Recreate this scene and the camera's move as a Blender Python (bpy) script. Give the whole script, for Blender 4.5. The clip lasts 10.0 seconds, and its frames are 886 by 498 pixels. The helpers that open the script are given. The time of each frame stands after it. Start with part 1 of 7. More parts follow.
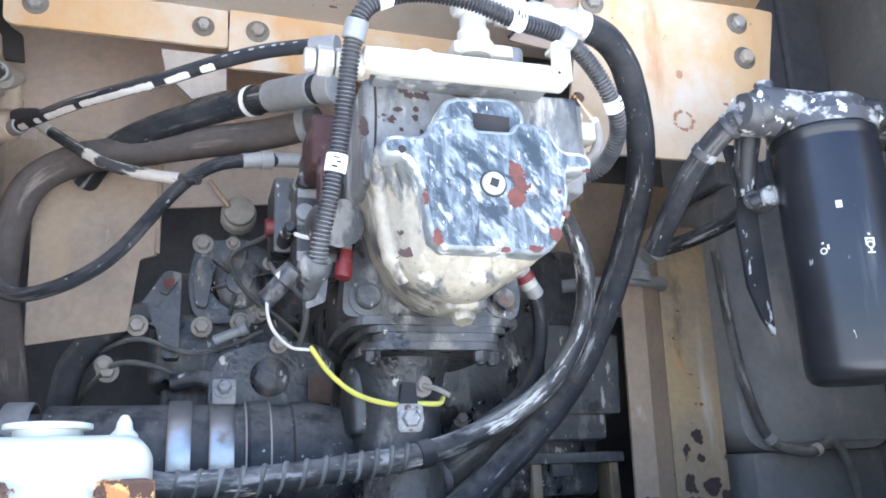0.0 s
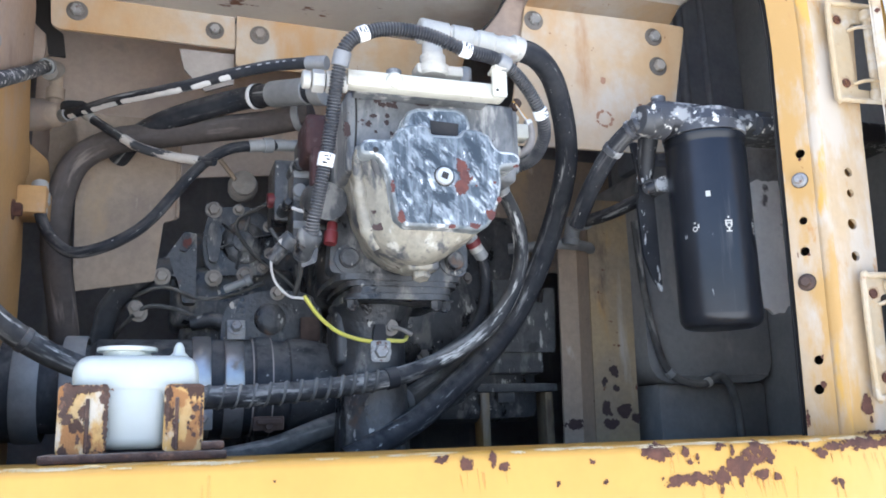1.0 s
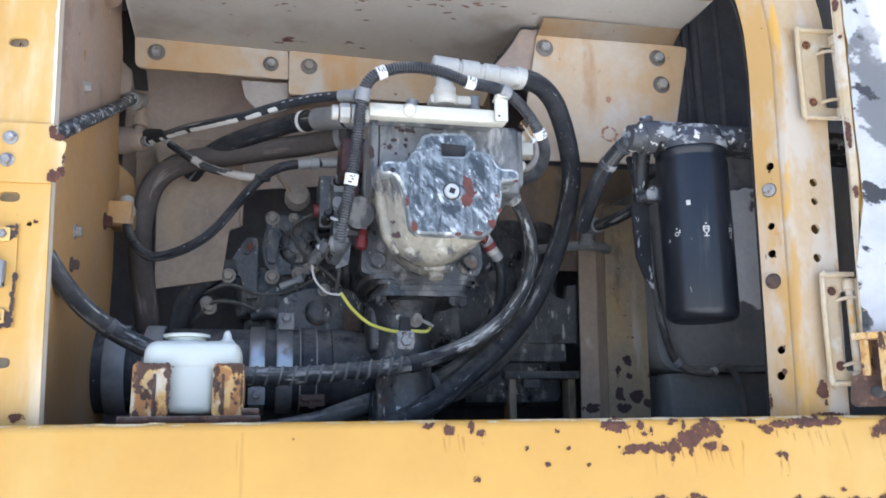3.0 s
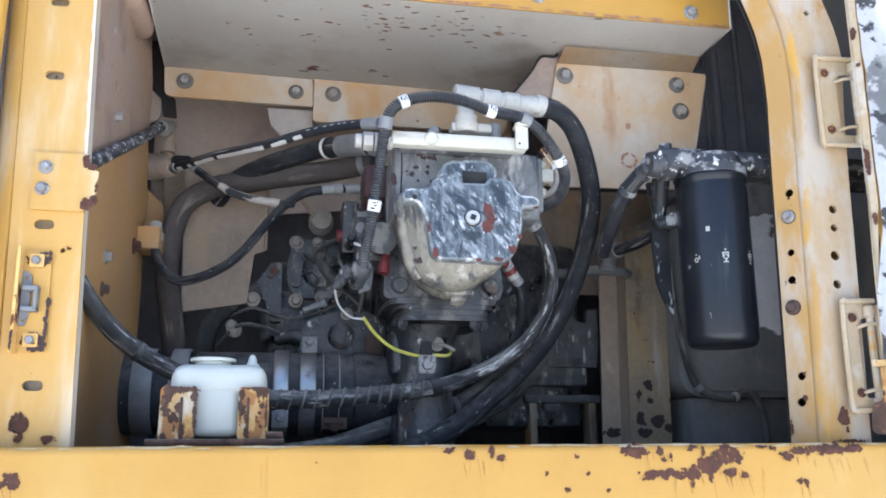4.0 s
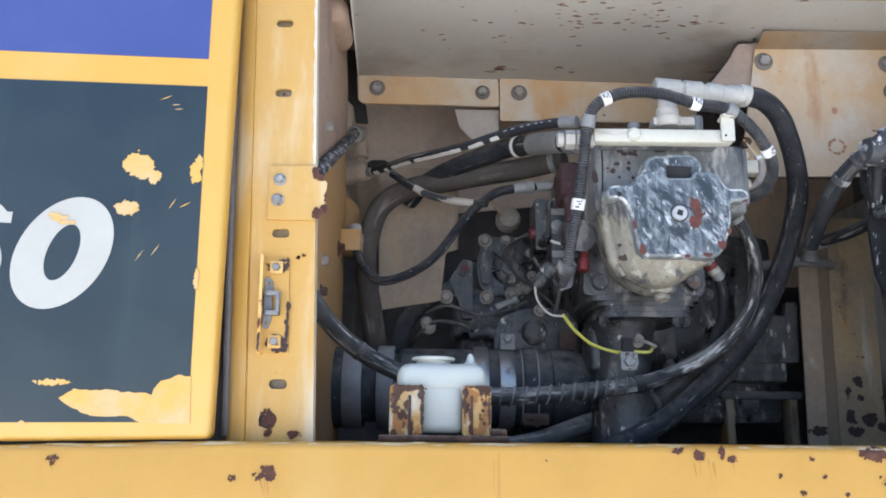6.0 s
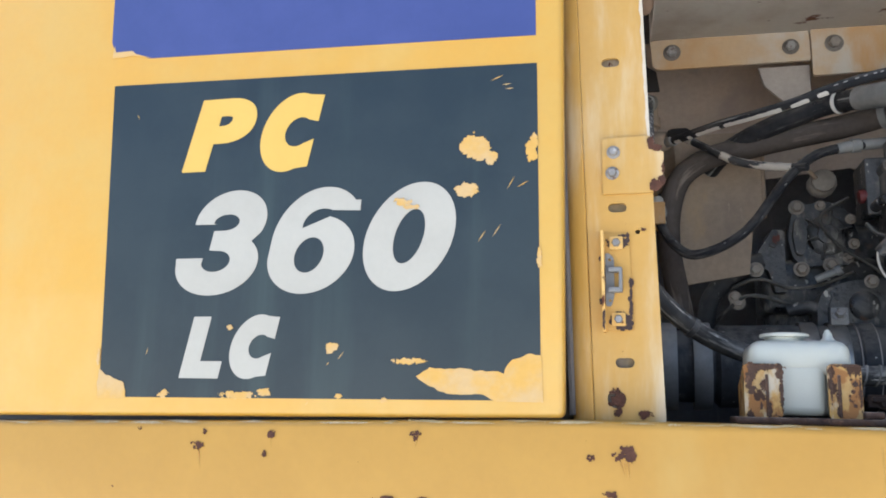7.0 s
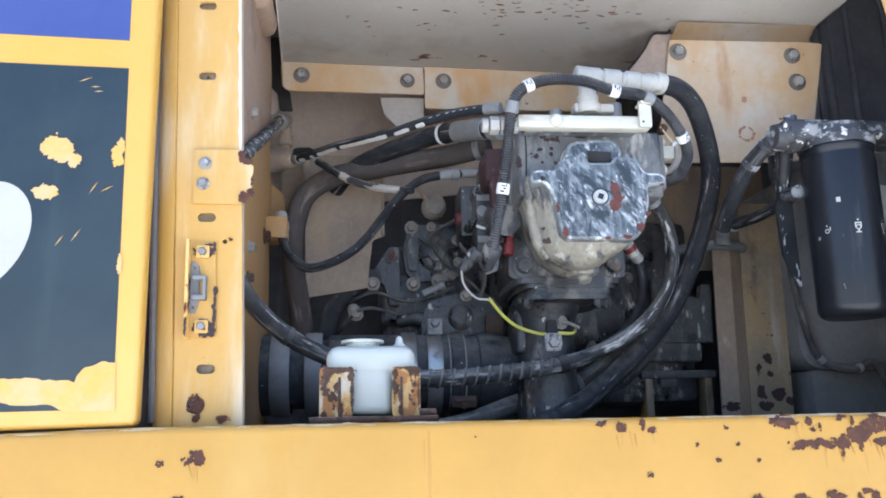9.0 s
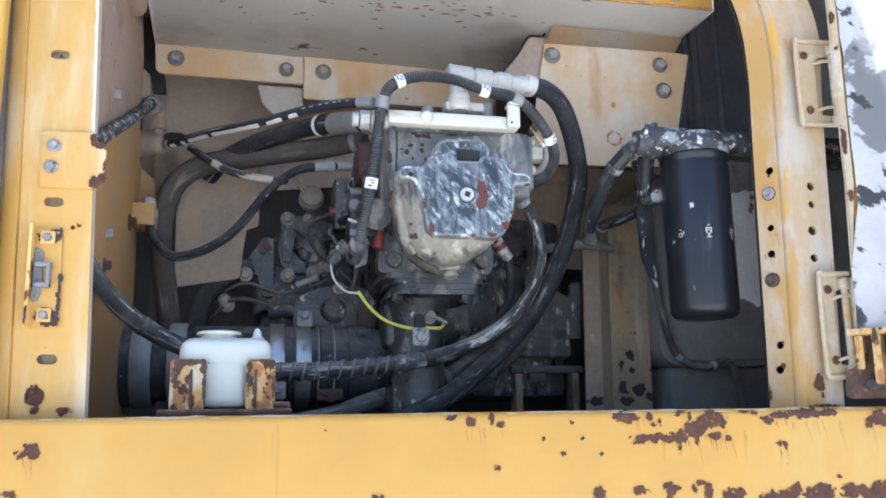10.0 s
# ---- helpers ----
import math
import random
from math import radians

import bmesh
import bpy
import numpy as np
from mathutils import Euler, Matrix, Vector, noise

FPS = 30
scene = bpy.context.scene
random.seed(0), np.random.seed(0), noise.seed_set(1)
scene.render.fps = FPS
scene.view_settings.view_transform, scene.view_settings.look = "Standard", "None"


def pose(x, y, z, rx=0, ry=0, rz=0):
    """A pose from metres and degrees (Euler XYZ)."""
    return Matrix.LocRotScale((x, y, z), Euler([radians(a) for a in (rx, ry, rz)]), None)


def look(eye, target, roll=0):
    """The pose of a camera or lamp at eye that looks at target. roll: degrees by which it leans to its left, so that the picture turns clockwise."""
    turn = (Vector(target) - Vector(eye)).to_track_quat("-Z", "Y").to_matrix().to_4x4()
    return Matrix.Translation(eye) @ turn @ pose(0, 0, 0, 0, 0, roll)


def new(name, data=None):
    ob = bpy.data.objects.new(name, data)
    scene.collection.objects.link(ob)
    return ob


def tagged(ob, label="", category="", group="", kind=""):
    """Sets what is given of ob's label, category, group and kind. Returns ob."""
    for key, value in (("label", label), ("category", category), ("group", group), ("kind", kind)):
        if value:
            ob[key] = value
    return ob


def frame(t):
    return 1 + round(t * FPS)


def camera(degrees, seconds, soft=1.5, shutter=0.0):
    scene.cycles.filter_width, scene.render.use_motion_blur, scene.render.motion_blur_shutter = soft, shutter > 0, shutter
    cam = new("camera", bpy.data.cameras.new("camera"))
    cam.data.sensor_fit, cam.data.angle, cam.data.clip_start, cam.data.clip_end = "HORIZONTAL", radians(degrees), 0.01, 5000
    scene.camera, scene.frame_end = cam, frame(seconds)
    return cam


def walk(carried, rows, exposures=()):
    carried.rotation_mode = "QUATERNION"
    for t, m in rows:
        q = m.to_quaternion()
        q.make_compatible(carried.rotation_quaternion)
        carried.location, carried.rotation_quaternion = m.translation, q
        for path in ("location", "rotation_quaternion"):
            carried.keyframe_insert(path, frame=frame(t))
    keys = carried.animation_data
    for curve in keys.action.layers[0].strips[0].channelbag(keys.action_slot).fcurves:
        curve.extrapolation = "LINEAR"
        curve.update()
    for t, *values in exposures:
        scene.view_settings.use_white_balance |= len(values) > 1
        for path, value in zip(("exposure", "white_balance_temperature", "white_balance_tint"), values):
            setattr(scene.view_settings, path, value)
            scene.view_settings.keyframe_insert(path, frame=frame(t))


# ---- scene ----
cam = camera(55.8, 10.0, soft=1.8)
PATH = [
    (0, (0.044, -0.597, 1.436), (0.613, 1.243, 1.976), -2.3),
    (0.5, (-0.001, -0.753, 1.407), (0.587, 1.091, 1.908), -2.3),
    (1, (-0.018, -0.901, 1.392), (0.596, 0.956, 1.809), -1.7),
    (1.5, (0.014, -0.991, 1.388), (0.56, 0.888, 1.8), -1.7),
    (2, (0.054, -1.07, 1.369), (0.516, 0.832, 1.782), 0.1),
    (2.5, (0.056, -1.119, 1.359), (0.477, 0.793, 1.766), -0.3),
    (3.8, (0.045, -1.161, 1.365), (0.427, 0.753, 1.801), -0.7),
    (4, (0.049, -1.166, 1.365), (0.402, 0.749, 1.821), -0.3),
    (4.5, (0.055, -1.179, 1.363), (0.364, 0.741, 1.83), 0.1),
    (5, (0.047, -1.175, 1.361), (0.314, 0.754, 1.817), -0.1),
    (5.2, (0.036, -1.172, 1.36), (0.253, 0.766, 1.804), -0.1),
    (6.3, (-0.127, -1.175, 1.382), (-0.228, 0.777, 1.806), 0.5),
    (6.5, (-0.17, -1.167, 1.382), (-0.389, 0.778, 1.794), 0.4),
    (7, (-0.244, -1.158, 1.377), (-0.739, 0.743, 1.751), 1.3),
    (7.5, (-0.251, -1.151, 1.373), (-0.782, 0.741, 1.744), 1.3),
    (8, (-0.221, -1.15, 1.372), (-0.621, 0.769, 1.767), 1.0),
    (8.5, (-0.147, -1.166, 1.358), (-0.227, 0.79, 1.768), -0.4),
    (9, (-0.075, -1.185, 1.356), (0.131, 0.76, 1.774), -1.2),
    (9.5, (-0.03, -1.197, 1.356), (0.348, 0.724, 1.765), -1.1),
    (10, (-0.007, -1.202, 1.358), (0.422, 0.711, 1.753), -0.9),
]
walk(cam, [(t, look(eye, target, roll)) for t, eye, target, roll in PATH],
     exposures=[(0, 2.75, 5250, 10), (0.5, 2.6, 5250, 10), (1.0, 2.1, 5350, 10), (2.0, 1.77, 5300, 10), (5.2, 1.58, 5300, 10), (6.5, 1.38, 5700, 9), (7.5, 1.16, 5850, 8), (8.2, 1.25, 5650, 9), (8.6, 1.4, 5500, 9), (9.0, 1.68, 5300, 10), (10, 1.63, 5300, 10)])

# ---- light ----
world = bpy.data.worlds.new("sky")
scene.world = world
world.use_nodes = True
wn = world.node_tree
sky = wn.nodes.new("ShaderNodeTexSky")
sky.sky_type, sky.sun_disc = "NISHITA", False
SUN_TO = Vector((-0.36, 0.115, 0.93)).normalized()
sky.sun_elevation = math.asin(SUN_TO.z)
sky.sun_rotation = math.atan2(SUN_TO.x, SUN_TO.y)
sky.air_density, sky.dust_density, sky.ozone_density = 1.0, 2.5, 1.0
wn.links.new(sky.outputs[0], wn.nodes["Background"].inputs[0])
wn.nodes["Background"].inputs[1].default_value = 0.125
sun = new("sun", bpy.data.lights.new("sun", "SUN"))
sun.data.energy, sun.data.angle, sun.data.color = 4.4, radians(0.5), (1.0, 0.95, 0.87)
sun.matrix_world = look((0, 0, 8), Vector((0, 0, 8)) - SUN_TO)

# ---- materials ----


def node(nt, kind, **values):
    n = nt.nodes.new(kind)
    for key, value in values.items():
        n.inputs[key.replace("_", " ")].default_value = value
    return n


def mask_of(nt, coord, scale, lo, hi, stretch=(1, 1, 1), detail=6.0, rough=0.6, shift=0.0):
    """A noise between 0 and 1, cut softly between lo and hi."""
    mp = nt.nodes.new("ShaderNodeMapping")
    if len(stretch) == 4:
        mp.vector_type = "TEXTURE"
        mp.inputs["Rotation"].default_value = (0, stretch[3], 0)
        stretch = [1 / k for k in stretch[:3]]
    mp.inputs["Scale"].default_value = stretch
    mp.inputs["Location"].default_value = (shift, shift * 1.7, shift * 0.6)
    nt.links.new(coord, mp.inputs["Vector"])
    n = node(nt, "ShaderNodeTexNoise", Scale=scale, Detail=detail, Roughness=rough)
    nt.links.new(mp.outputs[0], n.inputs["Vector"])
    r = nt.nodes.new("ShaderNodeMapRange")
    r.interpolation_type = "SMOOTHSTEP"
    r.inputs["From Min"].default_value, r.inputs["From Max"].default_value = lo, hi
    nt.links.new(n.outputs[0], r.inputs["Value"])
    return r.outputs[0]


def mix_colour(nt, fac, a, b):
    m = nt.nodes.new("ShaderNodeMix")
    m.data_type = "RGBA"
    for socket, value in ((m.inputs["Factor"], fac), (m.inputs["A"] if False else m.inputs[6], a), (m.inputs[7], b)):
        if isinstance(value, (tuple, list)):
            socket.default_value = (*value, 1) if len(value) == 3 else value
        elif isinstance(value, (int, float)):
            socket.default_value = value
        else:
            nt.links.new(value, socket)
    return m.outputs[2]


def mix_value(nt, fac, a, b):
    m = nt.nodes.new("ShaderNodeMix")
    m.data_type = "FLOAT"
    for socket, value in ((m.inputs[0], fac), (m.inputs[2], a), (m.inputs[3], b)):
        if isinstance(value, (int, float)):
            socket.default_value = value
        else:
            nt.links.new(value, socket)
    return m.outputs[0]


def surface(name, c1, c2, rough=0.6, metal=0.0, layers=(), grain=0.25, big=6.0, bump=0.15, bump_scale=220.0, dust=None, coat=0.0, along=False, spec=0.5):
    """A worn surface: two tones, fine grain, layers of (colour, scale, lo, hi, stretch, roughness, metal), dust on what faces up."""
    m = bpy.data.materials.new(name)
    m.use_nodes = True
    nt = m.node_tree
    b = nt.nodes["Principled BSDF"]
    b.inputs["Specular IOR Level"].default_value = spec
    if along:
        lengthwise = nt.nodes.new("ShaderNodeAttribute")
        lengthwise.attribute_name = "along"
        co = lengthwise.outputs["Vector"]
    else:
        co = nt.nodes.new("ShaderNodeTexCoord").outputs["Object"]
    col = mix_colour(nt, mask_of(nt, co, big, 0.35, 0.65), c1, c2)
    fine = mask_of(nt, co, 90.0, 0.25, 0.75, detail=4.0, shift=3.1)
    dark = mix_colour(nt, grain, (1, 1, 1), (0.45, 0.45, 0.45))
    mul = nt.nodes.new("ShaderNodeMix")
    mul.data_type, mul.blend_type = "RGBA", "MULTIPLY"
    nt.links.new(fine, mul.inputs[0])
    nt.links.new(col, mul.inputs[6])
    nt.links.new(dark, mul.inputs[7])
    col = mul.outputs[2]
    r, me = rough, metal
    for i, (c, scale, lo, hi, stretch, lr, lm) in enumerate(layers):
        k = mask_of(nt, co, scale, lo, hi, stretch, shift=7.3 * (i + 1))
        col = mix_colour(nt, k, col, c)
        r, me = mix_value(nt, k, r, lr), mix_value(nt, k, me, lm)
    if dust:
        colour, amount = dust
        geo = nt.nodes.new("ShaderNodeNewGeometry")
        sep = nt.nodes.new("ShaderNodeSeparateXYZ")
        nt.links.new(geo.outputs["Normal"], sep.inputs[0])
        up = nt.nodes.new("ShaderNodeMapRange")
        up.inputs["From Min"].default_value, up.inputs["From Max"].default_value = -0.1, 0.9
        nt.links.new(sep.outputs["Z"], up.inputs["Value"])
        broken = mask_of(nt, co, 35.0, 0.3, 0.62, shift=21.0)
        k = nt.nodes.new("ShaderNodeMath")
        k.operation = "MULTIPLY"
        nt.links.new(up.outputs[0], k.inputs[0])
        nt.links.new(broken, k.inputs[1])
        k2 = nt.nodes.new("ShaderNodeMath")
        k2.operation = "MULTIPLY"
        k2.inputs[1].default_value = amount
        nt.links.new(k.outputs[0], k2.inputs[0])
        col = mix_colour(nt, k2.outputs[0], col, colour)
        r, me = mix_value(nt, k2.outputs[0], r, 0.95), mix_value(nt, k2.outputs[0], me, 0.0)
    nt.links.new(col, b.inputs["Base Color"])
    for value, socket in ((r, "Roughness"), (me, "Metallic")):
        if isinstance(value, (int, float)):
            b.inputs[socket].default_value = value
        else:
            nt.links.new(value, b.inputs[socket])
    b.inputs["Coat Weight"].default_value = coat
    if bump:
        bp = node(nt, "ShaderNodeBump", Strength=bump, Distance=0.002)
        n1 = node(nt, "ShaderNodeTexNoise", Scale=bump_scale, Detail=5.0)
        nt.links.new(co, n1.inputs["Vector"])
        nt.links.new(n1.outputs[0], bp.inputs["Height"])
        nt.links.new(bp.outputs[0], b.inputs["Normal"])
    return m


ONE = (1, 1, 1)
UPRIGHT = (1, 1, 0.18)
ALONG = (0.15, 1, 1)
RUST = (0.10, 0.032, 0.014)
DUST = (0.48, 0.44, 0.38)
M = {}
M["yellow"] = surface("yellow_paint", (0.455, 0.252, 0.040), (0.425, 0.232, 0.036), 0.42, layers=[
    ((0.47, 0.305, 0.082), 2.5, 0.52, 0.75, (1, 1, 0.5), 0.55, 0), ((0.50, 0.22, 0.04), 16, 0.70, 0.74, (1, 1, 0.35), 0.8, 0),
    (RUST, 60, 0.735, 0.75, ONE, 0.9, 0)], grain=0.06, bump=0.06)
M["door_yellow"] = surface("door_yellow_paint", (0.57, 0.318, 0.046), (0.55, 0.335, 0.066), 0.30, layers=[
    ((0.57, 0.39, 0.14), 2.0, 0.5, 0.75, (1, 1, 0.5), 0.4, 0)], grain=0.04, bump=0.03, coat=0.2)
def column_paint(name, ochre, yellow, pale=0.51):
    """Bleached paint with ochre washes, worn yellow streaks and pale wear; the numbers say where each begins."""
    return surface(name, (0.405, 0.298, 0.175), (0.395, 0.280, 0.145), 0.62, layers=[
        ((0.385, 0.230, 0.070), 16, ochre, ochre + 0.14, (1, 1, 0.36), 0.75, 0), ((0.41, 0.345, 0.262), 22, pale, pale + 0.16, (1, 1, 0.3), 0.8, 0),
        ((0.455, 0.262, 0.048), 14, yellow, yellow + 0.06, (1, 1, 0.24), 0.7, 0), ((0.37, 0.20, 0.065), 34, 0.62, 0.72, (1, 1, 0.4), 0.8, 0), (RUST, 75, 0.71, 0.74, ONE, 0.9, 0)], grain=0.15, bump=0.13)


M["faded"] = column_paint("faded_ochre_paint", 0.38, 0.60, 0.53)
M["bleached"] = column_paint("sun_bleached_pinkish_paint", 0.53, 0.64, 0.48)
M["worn_fold"] = column_paint("worn_yellow_fold_paint", 0.47, 0.49)
M["column"] = surface("weathered_column_paint", (0.49, 0.30, 0.080), (0.50, 0.285, 0.058), 0.5, layers=[
    ((0.58, 0.465, 0.295), 7, 0.52, 0.70, (1, 1, 0.2), 0.65, 0), (RUST, 70, 0.74, 0.75, ONE, 0.9, 0)], grain=0.07, bump=0.07)
M["chalky"] = surface("chalky_bleached_paint", (0.60, 0.54, 0.44), (0.52, 0.45, 0.34), 0.7, layers=[
    ((0.55, 0.36, 0.12), 12, 0.58, 0.70, (1, 1, 0.2), 0.6, 0), (RUST, 60, 0.72, 0.74, ONE, 0.9, 0)], grain=0.12, bump=0.1)
M["hinge_paint"] = surface("dusty_cream_yellow_paint", (0.44, 0.355, 0.235), (0.41, 0.31, 0.175), 0.7, layers=[((0.30, 0.165, 0.07), 40, 0.61, 0.72, ONE, 0.9, 0),
    ((0.46, 0.405, 0.32), 18, 0.52, 0.68, ONE, 0.8, 0), ((0.45, 0.26, 0.07), 20, 0.60, 0.72, ONE, 0.7, 0)], grain=0.15, bump=0.15)
M["post_paint"] = surface("grimy_yellow_post_paint", (0.33, 0.245, 0.135), (0.25, 0.20, 0.135), 0.75, big=8, layers=[
    ((0.36, 0.21, 0.06), 9, 0.52, 0.68, (1, 1, 0.25), 0.7, 0), ((0.36, 0.325, 0.28), 16, 0.55, 0.72, (1, 1, 0.15), 0.8, 0), ((0.12, 0.085, 0.06), 14, 0.58, 0.70, (1, 1, 0.3), 0.85, 0), (RUST, 40, 0.66, 0.70, ONE, 0.9, 0)], grain=0.3)
M["primer"] = surface("dusty_orange_plate_paint", (0.473, 0.331, 0.185), (0.456, 0.357, 0.249), 0.75, layers=[
    ((0.464, 0.430, 0.378), 5, 0.48, 0.68, ONE, 0.85, 0),
    ((0.447, 0.267, 0.112), 6, 0.50, 0.68, (1, 1, 0.4), 0.75, 0), ((0.344, 0.189, 0.086), 11, 0.63, 0.80, (1, 1, 0.3), 0.8, 0), ((0.172, 0.069, 0.034), 45, 0.70, 0.73, ONE, 0.9, 0)], grain=0.12)
M["beige"] = surface("dusty_beige_sheet_paint", (0.80, 0.76, 0.68), (0.78, 0.72, 0.635), 0.8, layers=[
    ((0.22, 0.10, 0.06), 22, 0.655, 0.70, (0.5, 1, 1), 0.9, 0), ((0.62, 0.54, 0.45), 4, 0.55, 0.75, ONE, 0.85, 0)], grain=0.08)
M["brown"] = surface("brown_dusty_sheet", (0.44, 0.365, 0.305), (0.48, 0.385, 0.305), 0.8, layers=[((0.36, 0.295, 0.26), 5, 0.55, 0.75, ONE, 0.85, 0),
    ((0.46, 0.32, 0.18), 4, 0.58, 0.75, (1, 1, 0.5), 0.7, 0), ((0.36, 0.31, 0.26), 12, 0.62, 0.72, ONE, 0.9, 0)], grain=0.2)
M["partition"] = surface("partition_paint", (0.46, 0.262, 0.090), (0.43, 0.255, 0.105), 0.7, layers=[
    ((0.40, 0.27, 0.17), 5, 0.52, 0.66, (1, 1, 0.6), 0.8, 0), ((0.36, 0.31, 0.25), 14, 0.64, 0.76, ONE, 0.9, 0),
    (RUST, 30, 0.70, 0.73, ONE, 0.9, 0)], grain=0.2)
M["engine"] = surface("greasy_black_casting", (0.026, 0.028, 0.032), (0.055, 0.057, 0.060), 0.42, big=16, layers=[
    ((0.20, 0.19, 0.172), 26, 0.53, 0.68, (1, 1, 0.5), 0.9, 0), ((0.012, 0.012, 0.014), 24, 0.52, 0.62, (1, 1, 0.6), 0.25, 0), ((0.46, 0.44, 0.39), 70, 0.635, 0.68, (0.7, 1, 0.4), 0.9, 0), ((0.11, 0.075, 0.055), 18, 0.62, 0.72, ONE, 0.9, 0)], grain=0.45, bump=0.8, bump_scale=120, dust=(DUST, 0.40))
M["worn_grey"] = surface("grey_casting_with_pale_wear", (0.095, 0.098, 0.10), (0.065, 0.068, 0.071), 0.7, big=12, layers=[
    ((0.20, 0.20, 0.19), 22, 0.52, 0.68, (1, 1, 0.4), 0.9, 0), ((0.42, 0.41, 0.38), 60, 0.60, 0.66, (1, 1, 0.3), 0.9, 0), ((0.02, 0.021, 0.024), 20, 0.56, 0.66, ONE, 0.5, 0)], grain=0.35, bump=0.4, dust=(DUST, 0.4))
M["pipe_rubber"] = surface("dull_black_pipe_rubber", (0.030, 0.031, 0.035), (0.052, 0.053, 0.055), 0.6, big=14, layers=[
    ((0.10, 0.098, 0.092), 26, 0.56, 0.74, (1, 1, 0.5), 0.9, 0), ((0.40, 0.385, 0.35), 120, 0.67, 0.71, ONE, 0.9, 0)], grain=0.35, bump=0.3, dust=(DUST, 0.25), spec=0.3)
M["dusty_rubber"] = surface("dust_greyed_rubber", (0.075, 0.073, 0.068), (0.12, 0.116, 0.106), 0.9, big=16, layers=[
    ((0.035, 0.035, 0.036), 40, 0.52, 0.66, (0.2, 1, 1), 0.7, 0), ((0.24, 0.23, 0.21), 50, 0.55, 0.70, (0.15, 1, 1), 0.95, 0)], grain=0.25, dust=(DUST, 0.35), along=True, spec=0.2)
M["deck_dust"] = surface("oily_dust_on_the_deck", (0.19, 0.182, 0.168), (0.125, 0.123, 0.118), 0.85, big=5, layers=[
    ((0.25, 0.235, 0.21), 10, 0.52, 0.70, ONE, 0.95, 0), ((0.03, 0.03, 0.032), 7, 0.55, 0.66, ONE, 0.4, 0)], grain=0.3)
M["chalk"] = surface("chalky_worn_edge", (0.58, 0.48, 0.30), (0.54, 0.41, 0.20), 0.75, grain=0.15, big=30)
M["seal_grey"] = surface("dusty_grey_rubber_seal", (0.125, 0.112, 0.108), (0.165, 0.150, 0.140), 0.85, layers=[((0.10, 0.08, 0.07), 20, 0.55, 0.68, (1, 1, 0.3), 0.9, 0)], grain=0.25)
M["sooty"] = surface("sooty_dark_sheet", (0.10, 0.106, 0.125), (0.15, 0.155, 0.17), 0.7, layers=[
    ((0.24, 0.23, 0.22), 16, 0.55, 0.75, (1, 1, 0.12), 0.85, 0)], grain=0.3, dust=(DUST, 0.5))
M["grey_sheet"] = surface("dusty_grey_sheet", (0.205, 0.203, 0.195), (0.155, 0.155, 0.152), 0.75, layers=[
    ((0.28, 0.265, 0.24), 7, 0.54, 0.7, (1, 1, 0.4), 0.9, 0)], grain=0.25, dust=(DUST, 0.4))
M["rubber"] = surface("dusty_black_rubber_hose", (0.015, 0.016, 0.020), (0.030, 0.030, 0.032), 0.75, big=20, layers=[
    ((0.11, 0.105, 0.10), 70, 0.54, 0.72, (0.12, 1, 1), 0.9, 0), ((0.25, 0.245, 0.23), 90, 0.60, 0.70, (0.07, 1, 1), 0.9, 0), ((0.30, 0.29, 0.27), 150, 0.65, 0.70, (0.4, 1, 1), 0.9, 0)], grain=0.3, dust=(DUST, 0.2), along=True, spec=0.2)
M["scuffed"] = surface("chalky_scuffed_rubber", (0.018, 0.019, 0.022), (0.045, 0.044, 0.043), 0.75, big=20, layers=[
    ((0.26, 0.25, 0.232), 70, 0.51, 0.68, (0.14, 1, 1), 0.95, 0), ((0.47, 0.455, 0.42), 95, 0.585, 0.66, (0.12, 1, 1), 0.95, 0), ((0.014, 0.014, 0.015), 60, 0.54, 0.62, (0.25, 1, 1), 0.4, 0)], grain=0.3, dust=(DUST, 0.3), along=True, spec=0.35)
M["pale_hose"] = surface("pale_worn_hose", (0.50, 0.46, 0.40), (0.42, 0.38, 0.33), 0.85, layers=[
    ((0.035, 0.035, 0.037), 45, 0.55, 0.575, (0.35, 1, 1), 0.7, 0)], grain=0.2, along=True)
M["brown_hose"] = surface("dust_covered_suction_hose", (0.098, 0.083, 0.072), (0.074, 0.063, 0.057), 0.9, layers=[
    ((0.10, 0.086, 0.078), 30, 0.56, 0.70, (0.2, 1, 1), 0.7, 0), ((0.19, 0.16, 0.135), 50, 0.60, 0.74, (0.12, 1, 1), 0.9, 0)], grain=0.3, dust=(DUST, 0.16), along=True, spec=0.15)
M["loom"] = surface("black_corrugated_conduit", (0.020, 0.021, 0.026), (0.045, 0.045, 0.047), 0.42, grain=0.2, dust=(DUST, 0.55), spec=0.35)
M["tape"] = surface("white_marker_sleeve", (0.78, 0.77, 0.74), (0.66, 0.64, 0.60), 0.6, grain=0.15)
